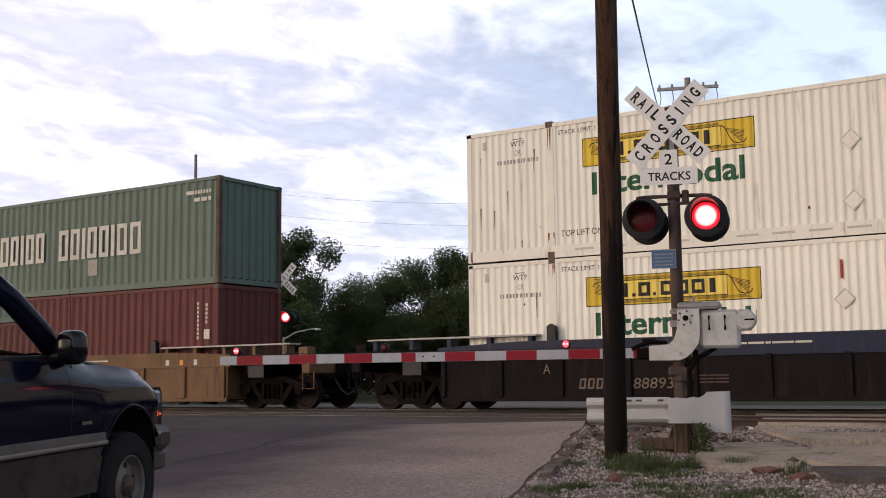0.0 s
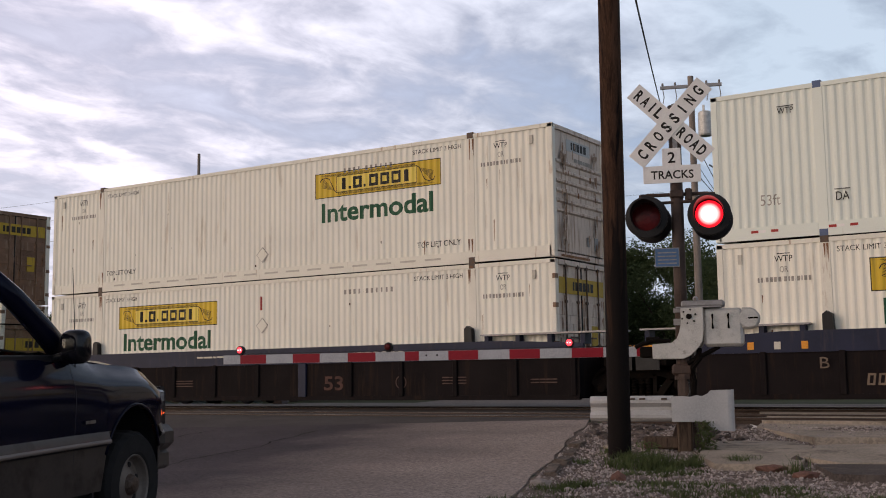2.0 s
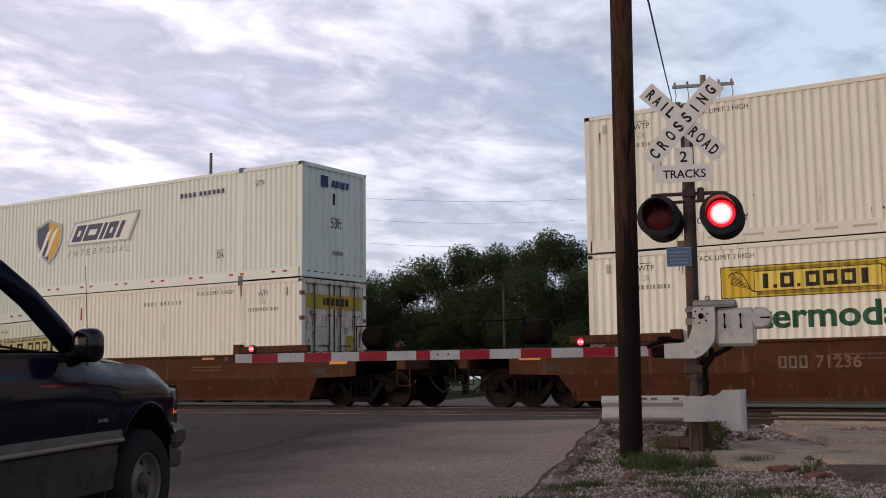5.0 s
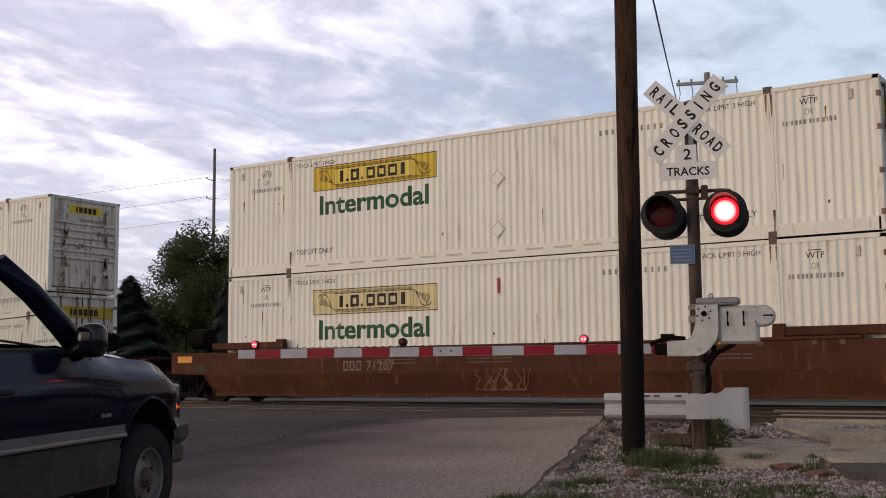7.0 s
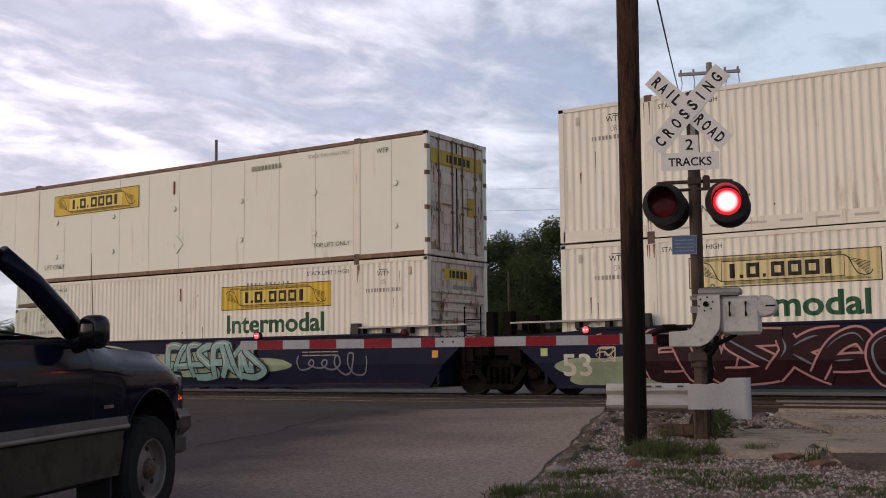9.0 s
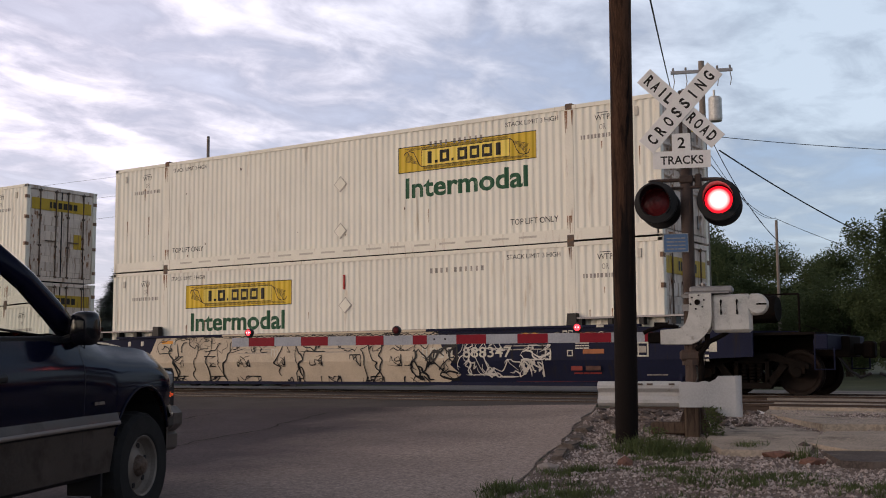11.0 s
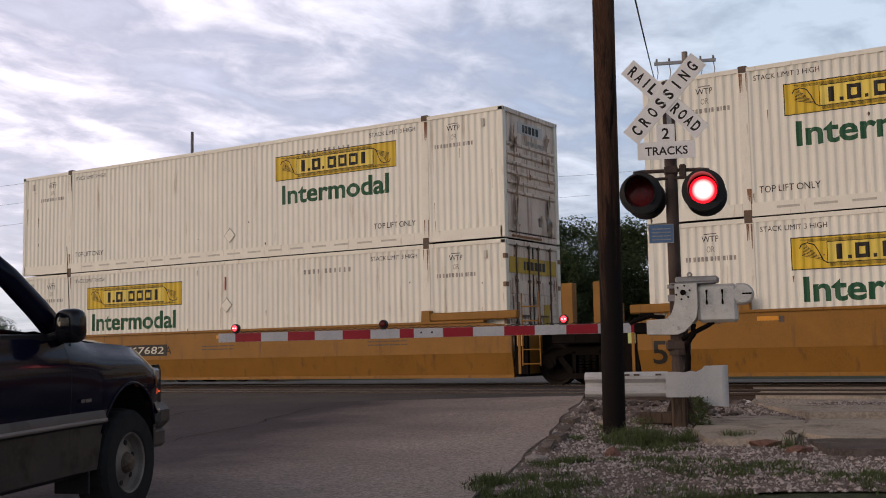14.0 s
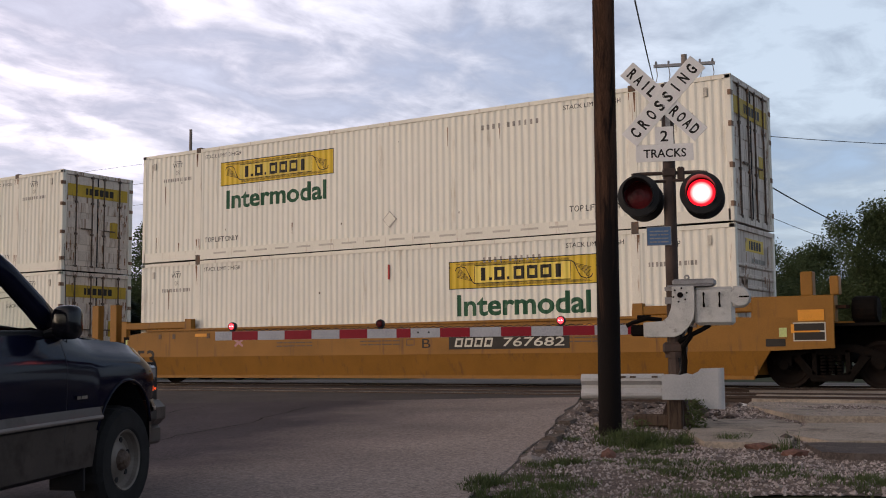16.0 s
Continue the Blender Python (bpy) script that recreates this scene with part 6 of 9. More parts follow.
# three rusty brown wells
for u, num, sd in ((50.05, "71235", 11), (73.92, "71236", 12), (97.32, "71287", 13)):
    c = at(smooth_car("rusty brown smooth-sided well car with faded lettering", 0, "coupler", "coupler", CAR_BROWN, num, ink=FADED_INK, fifty=None, top=1.30), u)
    scrawl(c, 7.4, 9.2, 0.34, 0.80, WORN_TAG, sd, 11, 0.017, tall=True)
stack(50.05, hunt_box(False, L, "doors", 7, faded=True), shield_box(8))
stack(73.92, hunt_box(False, L, "doors", 9, grimy=True), hunt_box(True, R, "ribs", 11))
stack(97.32, hunt_box(False, L, "doors", 10, faded=True), hunt_box(True, L, "doors", 12, zlogo=1.95))

# three blue wells with graffiti
c = at(smooth_car("dark blue smooth well car with teal graffiti", 0, "coupler", "joint", CAR_BLUE, "888347", "A", ink=WHITE_INK), 121.03)
patch(c, 9.7, 0.72, 1.9, 0.34, -1.504, GRAF_GREEN, 41, rough=0.3)
graffiti(c, 8.0, 11.3, 0.30, 1.33, GRAF_TEAL, TRIM_BLACK, 35, 8, 0.085, 0.034, GRAF_WHITE, 2.1)
tag(c, 12.5, 14.5, 0.42, 1.02, GRAF_GREY, 22, 5, 0.022)
c = at(smooth_car("dark blue well car with maroon and pink graffiti", 0, "joint", "joint", CAR_BLUE, None, "C", ink=WHITE_INK), 140.57)
patch(c, 1.3, 0.45, 1.3, 0.34, -1.504, GRAF_GREEN, 42, high=0.95)
patch(c, 8.2, 0.50, 1.4, 0.42, -1.504, GRAF_GREEN, 43, high=1.2)
patch(c, 7.5, 1.1, 0.7, 0.3, -1.5045, GRAF_GREEN, 44)
patch(c, 4.5, 0.75, 2.85, 0.62, -1.505, GRAF_MAROON, 45, rough=0.12)
graffiti(c, 1.9, 7.3, 0.21, 1.35, GRAF_MAROON, GRAF_PINK, 33, 6, 0.17, 0.042, GRAF_GREY, 1.3)
scrawl(c, 0.7, 1.3, 0.72, 1.0, GRAF_CREAM, 46, 9, 0.012)
patch(c, 11.3, 0.62, 2.2, 0.40, -1.504, GRAF_GREEN, 47, rough=0.3)
graffiti(c, 9.5, 13.3, 0.30, 1.28, GRAF_GREY, TRIM_BLACK, 24, 5, 0.12, 0.03, GRAF_WHITE, 1.4)
c = at(smooth_car("dark blue well car with cream and black graffiti", 0, "joint", "coupler", CAR_BLUE, "888347", "m", mark="late_number", ink=WHITE_INK, fifty=None), 160.6)
bm = bmesh.new()
rng = random.Random(71)
rim = [(1.7, 0.19)] + [(1.7 + 0.49 * k, 0.19) for k in range(1, 20)] + [(11.45, 0.40), (11.2, 0.62), (11.35, 0.80), (11.0, 1.0), (10.9, 1.35)] + [(10.5 - 0.5 * k, 1.35) for k in range(18)] + [(1.8, 1.0), (1.5, 0.6)]
for p, q in zip(rim, rim[1:] + rim[:1]):
    card(bm, [(6.3, -1.505, 0.75), (p[0], -1.505, p[1]), (q[0], -1.505, q[1])])
bmesh.ops.remove_doubles(bm, verts=bm.verts, dist=0.0005)
part("graffiti_ground", bm, GRAF_CREAM, c)
part("graffiti_flange", boxes((4.4, 10.6, -1.545, -1.541, 1.358, 1.408)), GRAF_CREAM, c)
scrawl(c, 2.0, 10.9, 0.95, 1.34, TRIM_BLACK, 72, 70, 0.010)
scrawl(c, 2.2, 11.0, 0.22, 1.20, TRIM_BLACK, 73, 13, 0.016, tall=True)
for k in range(7):
    scrawl(c, 2.6 + k * 1.15, 3.0 + k * 1.15, 0.60, 0.86, TRIM_BLACK, 80 + k, 6, 0.011)
    scrawl(c, 2.3 + k * 1.25, 3.1 + k * 1.25, 0.22, 0.36, TRIM_BLACK, 90 + k, 5, 0.014)
scrawl(c, 9.9, 11.4, 0.30, 1.05, TRIM_BLACK, 74, 26, 0.020)
scrawl(c, 12.85, 13.7, 0.72, 1.02, GRAF_WHITE, 27, 12, 0.014)
scrawl(c, 11.5, 13.5, 0.36, 0.72, GRAF_WHITE, 26, 26, 0.014)
scrawl(c, 11.4, 12.4, 0.40, 1.15, GRAF_WHITE, 29, 8, 0.012, tall=True)
scrawl(c, 11.6, 12.6, 0.92, 1.2, GRAF_WHITE, 28, 10, 0.010)
end_stencils(c)
stack(121.03, hunt_box(False, R, "ribs", 15), smooth_box(16))
stack(140.57, hunt_box(False, L, "doors", 17, faded=True), hunt_box(True, R, "doors", 18))
stack(160.6, hunt_box(False, L, "doors", 19), hunt_box(True, R, "ribs", 21))

# one orange well, then three yellow ones
def red_mark(c, x, z0, z1):
    bars([0.62, 0.62, 0.8], x + 0.1, x + 1.75, z0, z1, -1.512, RED_INK, c, slant=0.10, gap=0.42, name="logo_bar")


c = at(smooth_car("dull orange smooth well car with side posts", 0, "coupler", "coupler", CAR_ORANGE, "654746", "n", posts=True, black_box=True, mark="late"), 184.2)
red_mark(c, 7.2, 0.45, 1.0)
at(smooth_car("orange-yellow smooth well car with black numerals", 0, "coupler", "joint", CAR_YELLOW, "767682", "A", black_box=True), 207.88)
c = at(smooth_car("orange-yellow smooth well car with dull red mark", 0, "joint", "joint", CAR_YELLOW, None, "C"), 227.27)
red_mark(c, 8.6, 0.62, 1.06)
c = at(smooth_car("orange-yellow smooth well car with black numerals", 0, "joint", "coupler", CAR_YELLOW, "767682", "B", black_box=True), 246.66)
for sgn in (-1, 1):
    bm = bmesh.new()
    ribbon(bm, [Vector((3.55, 1.03 - sgn * 0.08)), Vector((3.82, 1.03 + sgn * 0.08))], 0.03, -1.509 - 0.0015 * sgn)
    part("graffiti_stroke", bm, GRAF_PINK, c)
letter_frames([(0.0, 0.22, True)], 8.68, 0.90, 1.05, -1.509, CASTING, c, 0.02)
stack(184.2, hunt_box(False, L, "doors", 22), hunt_box(True, L, "doors", 23, zlogo=1.95))
stack(207.88, hunt_box(False, L, "doors", 25), hunt_box(True, R, "ribs", 26))
stack(227.27, hunt_box(False, L, "doors", 27), hunt_box(True, L, "doors", 28))
stack(246.66, hunt_box(False, R, "ribs", 29), hunt_box(True, L, "doors", 30))
for ob, u, z in TRAIN:
    if ob.name.startswith("well_car") and any(c.name.startswith("lower_plate") for c in ob.children):
        fold(ob)


# ---------------------------------------------------------------- ground, road and tracks
ROAD_DIR = Vector((-0.359, 0.933, 0)).normalized()
ROAD_LEFT = Vector((-0.933, -0.359, 0)).normalized()
EDGE = Vector((-5.10, 9.2, 0))         # a point on the road's right edge


def smoothstep(a, b, v):
    t = min(1, max(0, (v - a) / (b - a)))
    return t * t * (3 - 2 * t)


def level(y):
    """Height of the made ground: up a gentle ramp to the tracks and down again behind them."""
    ramp = 0.0385 * max(0.0, 17.0 - max(y, -12.0))
    return -0.02 - ramp - 0.35 * smoothstep(26, 42, y)


def off_road(x, y):
    """Metres to the right (positive) or left beyond the road's edges."""
    d = Vector((x, y, 0)) - EDGE
    s = -d.dot(ROAD_LEFT)
    return s if s > 0 else (-s - 10.4)


def ground_z(x, y):
    z = level(y)
    o = smoothstep(0.0, 1.2, off_road(x, y))
    bed = smoothstep(16.0, 17.0, y) * (1 - smoothstep(24.6, 25.8, y))
    z -= 0.15 * o * bed + 0.028 * smoothstep(0, 0.15, off_road(x, y)) + 0.015 + 0.06 * o * smoothstep(9, 12, y) * (1 - smoothstep(14, 16, y))
    if off_road(x, y) > 0.2 and y < 60:
        z += 0.05 * noise.noise(Vector((x * 0.7, y * 0.7, 0))) * o
    return z


def axis(fine0, fine1, step, far0, far1, grow=1.35):
    v, out = fine0, []
    while v <= fine1:
        out.append(v)
        v += step
    s, v = step, fine1
    while v < far1:
        s *= grow
        v += s
        out.append(v)
    s, v = step, fine0
    while v > far0:
        s *= grow
        v -= s
        out.insert(0, v)
    return out


def sheet(name, xs, ys, zf, mat, label, category="", keep=None):
    bm = bmesh.new()
    grid = [[bm.verts.new((x, y, zf(x, y))) for x in xs] for y in ys]
    for j in range(len(ys) - 1):
        for i in range(len(xs) - 1):
            bm.faces.new((grid[j][i], grid[j][i + 1], grid[j + 1][i + 1], grid[j + 1][i]))
    ob = part(name, bm, mat, None, "", True)
    return tagged(ob, label, category or name, kind="structure")


sheet("ground", axis(-14, 4, 0.22, -900, 700), axis(5, 20, 0.22, -500, 1500), ground_z, SOIL, "rough ground of soil, gravel and grass", "ground")


def road_strip(name, s0, s1, t0, t1, lift, mat, label, ns=10, step=0.5, wobble=0.0):
    """A strip of made ground: s metres left of the right edge, t metres along the road."""
    bm = bmesh.new()
    rows = []
    n = max(2, int((t1 - t0) / step))
    for j in range(n + 1):
        t = t0 + (t1 - t0) * j / n
        row = []
        for i in range(ns + 1):
            s = s0 + (s1 - s0) * i / ns
            if wobble and i == 0:
                s += wobble * noise.noise(Vector((t * 0.8, 3.3, 0))) + 0.4 * wobble * noise.noise(Vector((t * 3.1, 9.1, 0)))
            if wobble and i == ns:
                s += wobble * noise.noise(Vector((t * 0.5, 7.7, 0)))
            p = EDGE + ROAD_LEFT * s + ROAD_DIR * t
            row.append(bm.verts.new((p.x, p.y, level(p.y) + lift + 0.006 * noise.noise(Vector((p.x * 0.6, p.y * 0.6, 4))))))
        rows.append(row)
    for a, b in zip(rows, rows[1:]):
        for i in range(ns):
            bm.faces.new((a[i], a[i + 1], b[i + 1], b[i]))
    # outer edges turned down into the ground
    for col in (0, ns):
        top = [bm.verts.new(r[col].co) for r in rows]
        low = [bm.verts.new((r[col].co.x, r[col].co.y, r[col].co.z - 0.12)) for r in rows]
        for k in range(n):
            bm.faces.new((top[k], top[k + 1], low[k + 1], low[k]))
    return tagged(part(name, bm, mat, None, "", True), label, "road", kind="structure")


road_strip("road", 0.0, 10.4, -40, 8.2, 0.0, ROAD_MIX, "worn dark asphalt road with cracks and pale edge", 20, 0.5, 0.12)
road_strip("road_crossing", -0.1, 10.5, 8.2, 17.2, 0.0, CROSSING, "dark asphalt deck of the level crossing", 14, 0.5, 0.1)
road_strip("road_beyond", 0.2, 10.2, 17.2, 220, 0.0, SHOULDER, "grey road running on behind the tracks", 8, 2.0, 0.1)
# long cracks in the asphalt
for seed, s, t0, t1 in ((1, 4.6, -9, 7), (2, 6.2, -9, 7.5), (3, 8.1, -4, 8)):
    rng = random.Random(seed)
    bm = bmesh.new()
    prev, t = None, t0
    while t < t1:
        s += rng.uniform(-0.09, 0.09)
        w = rng.uniform(0.006, 0.02)
        p = EDGE + ROAD_LEFT * s + ROAD_DIR * t
        a, b = p + ROAD_LEFT * w, p - ROAD_LEFT * w
        cur = [bm.verts.new((q.x, q.y, level(q.y) + 0.012)) for q in (a, b)]
        if prev:
            bm.faces.new((prev[0], prev[1], cur[1], cur[0]))
        prev, t = cur, t + rng.uniform(0.15, 0.4)
    tagged(part("road_crack", bm, STEEL_DARK), "dark tar-filled crack in the asphalt", "crack", kind="structure")

# ballast beds under the tracks, each side of the road
for name, yc in (("track_bed_near", 18.17), ("track_bed_far", YC)):
    sheet(name, axis(-60, 30, 0.5, -700, 600, 1.3), [yc - 1.9, yc - 1.5, yc - 1.0, yc - 0.3, yc + 0.3, yc + 1.0, yc + 1.5, yc + 1.9],
          lambda x, y, c=yc: -0.045 - 0.10 * smoothstep(0.9, 1.9, abs(y - c)) - 0.085 * smoothstep(0, 0.8, off_road(x, y)) + 0.02 * noise.noise(Vector((x * 2, y * 2, 0))), BALLAST, "crushed stone track ballast", "ballast")


sheet("gravel_shoulder", axis(-60, 30, 2.0, -700, 600, 1.3), [24.3, 25.0, 26.5, 28.5, 31.0], lambda x, y: level(y) - 0.03 - 0.01 * noise.noise(Vector((x, y, 0))), SHOULDER, "grey gravel shoulder behind the far track", "gravel")


def rail_mesh(x0, x1):
    bm = bmesh.new()
    prof = [(-0.070, -0.17), (0.070, -0.17), (0.070, -0.158), (0.012, -0.135), (0.012, -0.045), (0.036, -0.036), (0.036, -0.006), (0.028, 0.0), (-0.028, 0.0), (-0.036, -0.006), (-0.036, -0.036), (-0.012, -0.045), (-0.012, -0.135), (-0.070, -0.158)]
    a = [bm.verts.new((x0, y, z)) for y, z in prof]
    b = [bm.verts.new((x1, y, z)) for y, z in prof]
    n = len(prof)
    for i in range(n):
        bm.faces.new((a[i], a[(i + 1) % n], b[(i + 1) % n], b[i]))
    bm.faces.new(a[::-1])
    bm.faces.new(b)
    return bm


RAIL = material("rail_steel", (0.046, 0.032, 0.026), 0.55, 0.3, var=0.25, scale=3, grain=0.04)
for i, y in enumerate((18.17 - GAUGE - 0.036, 18.17 + GAUGE + 0.036, YC - GAUGE - 0.036, YC + GAUGE + 0.036)):
    r = tagged(part("rail", rail_mesh(-500, 400), RAIL), "rusty steel rail with a worn running edge", "rail", group="rails of the two tracks")
    r.location = (0, y, 0.0 if i > 1 else 0.004)
    top = part("running_surface", boxes((-500, 400, -0.022, 0.022, 0.0, 0.003)), TREAD, r)


def far_sleepers():
    bm = bmesh.new()
    me = bpy.data.meshes.new("sleeper")
    box(bm, -0.11, 0.11, -1.28, 1.28, -0.27, -0.135, bevel=0.012)
    bm.to_mesh(me)
    bm.free()
    me.materials.append(WOOD_GREY)
    k = 0
    x = -3.5
    while x < 26:
        for yc in (18.17, YC):
            xe = (EDGE + ROAD_DIR * ((yc - EDGE.y) / ROAD_DIR.y)).x
            if off_road(x, yc) > 0.4:
                o = tagged(share("sleeper", me, None, pose(x, yc, 0.0, 0, 0, random.uniform(-1, 1))), "grey weathered timber sleeper in ballast", "sleeper", group="sleepers")
        x += 0.56


far_sleepers()


# ---------------------------------------------------------------- verge: slabs, gravel, stones, weeds
DARK_PATCH = material("dark_worn_patch", (0.085, 0.068, 0.060), 0.9, var=0.3, scale=2.5, dirt=(0.13, 0.105, 0.09), dirt_at=0.54, grain=0.16, grain_scale=40, bump=0.5)


def slab(outline, top, thick, label):
    """A broken concrete slab with an uneven rim."""
    bm = bmesh.new()
    n = len(outline)
    pts = []
    for i in range(n):
        a, b = Vector(outline[i]), Vector(outline[(i + 1) % n])
        k = max(2, int((b - a).length / 0.25))
        for j in range(k):
            p = a.lerp(b, j / k)
            q = 0.05 * noise.noise(Vector((p.x * 3, p.y * 3, 1.7)))
            pts.append(Vector((p.x + q, p.y - q)))
    up = [bm.verts.new((p.x, p.y, top(p.x, p.y))) for p in pts]
    lo = [bm.verts.new((p.x, p.y, top(p.x, p.y) - thick)) for p in pts]
    c = sum(pts, Vector((0, 0))) / len(pts)
    mid = bm.verts.new((c.x, c.y, top(c.x, c.y) + 0.01))
    for i in range(len(pts)):
        j = (i + 1) % len(pts)
        bm.faces.new((up[i], up[j], mid))
        bm.faces.new((up[i], lo[i], lo[j], up[j]))
    return tagged(part("concrete_slab", bm, CONCRETE), label, "slab", group="broken slabs by the track")


slab([(-5.30, 17.0), (-5.15, 16.3), (-4.35, 15.0), (-3.8, 14.25), (0, 15.1), (9, 17.0)], lambda x, y: -0.07 - 0.05 * (17 - y) / 3, 0.3, "tan worn concrete apron beside the track")
slab([(-5.35, 15.1), (-5.0, 13.7), (-4.60, 12.4), (-4.05, 11.4), (-3.25, 11.6), (-3.75, 14.0), (-4.35, 14.8)], lambda x, y: -0.178 - 0.022 * (15 - y) + 0.03 * noise.noise(Vector((x * 1.1, y * 1.1, 5))), 0.25, "pale cracked concrete slab sunken in gravel")
slab([(-3.68, 14.0), (-3.45, 12.5), (-2.9, 11.85), (0, 12.6), (6, 14.0), (6, 16.4), (0, 14.95)], lambda x, y: -0.182 - 0.025 * (14 - y) + 0.03 * noise.noise(Vector((x * 1.1, y * 1.1, 5))), 0.25, "pale cracked concrete slab sunken in gravel")
slab([(-3.15, 11.75), (-2.75, 10.95), (-1.2, 11.0), (3, 12.0), (3, 13.0), (0, 12.5), (-2.7, 11.9)], lambda x, y: -0.240 - 0.03 * (12 - y), 0.2, "dark worn patch beside concrete slabs").data.materials[0] = DARK_PATCH
slab([(-6.75, 21.55), (-5.95, 19.08), (9, 19.08), (9, 21.55)], lambda x, y: -0.035, 0.2, "tan concrete strip between the tracks")
slab([(-5.75, 18.72), (-5.45, 17.58), (9, 17.58), (9, 18.72)], lambda x, y: -0.02, 0.2, "tan concrete panel between the near rails")
slab([(-5.40, 17.30), (-5.28, 17.04), (9, 17.04), (9, 17.30)], lambda x, y: -0.03, 0.2, "narrow tan concrete panel outside the near rail")
slab([(-7.35, 23.05), (-6.90, 21.85), (9, 21.85), (9, 23.05)], lambda x, y: -0.03, 0.2, "tan concrete panel between the far rails")
slab([(-8.1, 25.6), (-7.45, 23.32), (9, 23.32), (9, 25.6)], lambda x, y: -0.05, 0.2, "tan concrete apron beyond the far track")

# gravel patch in front, as its own skin over the soil
def gravel_z(x, y):
    return ground_z(x, y) + 0.010 + 0.024 * abs(noise.noise(Vector((x * 3.1, y * 3.1, 2))))


def verge_patch():
    bm = bmesh.new()
    n, m = 46, 40
    rows = []
    for j in range(m + 1):
        t = -1.8 + 9.6 * j / m
        row = []
        for i in range(n + 1):
            s = -0.30 + 8.85 * i / n
            p = EDGE - ROAD_LEFT * s + ROAD_DIR * t
            row.append(bm.verts.new((p.x, p.y, gravel_z(p.x, p.y) - 0.05 * smoothstep(-0.06, -0.2, s))))
        rows.append(row)
    for a, b in zip(rows, rows[1:]):
        for i in range(n):
            bm.faces.new((a[i], a[i + 1], b[i + 1], b[i]))
    tagged(part("gravel_verge", bm, GRAVEL, None, "", True), "pale crushed gravel beside the road", "gravel", kind="structure")


verge_patch()


def stone_mesh(seed, sx, sy, sz, mat):
    rng = random.Random(seed)
    bm = bmesh.new()
    bmesh.ops.create_icosphere(bm, subdivisions=1, radius=1)
    for v in bm.verts:
        k = rng.uniform(0.72, 1.15)
        v.co = Vector((v.co.x * sx * k, v.co.y * sy * k, v.co.z * sz * k))
    me = bpy.data.meshes.new("stone")
    bm.to_mesh(me)
    bm.free()
    me.materials.append(mat)
    return me


def verge_point(rng, s0=0.1, s1=6.5, t0=-1.6, t1=7.4):
    p = EDGE - ROAD_LEFT * rng.uniform(s0, s1) + ROAD_DIR * rng.uniform(t0, t1)
    return p.x, p.y


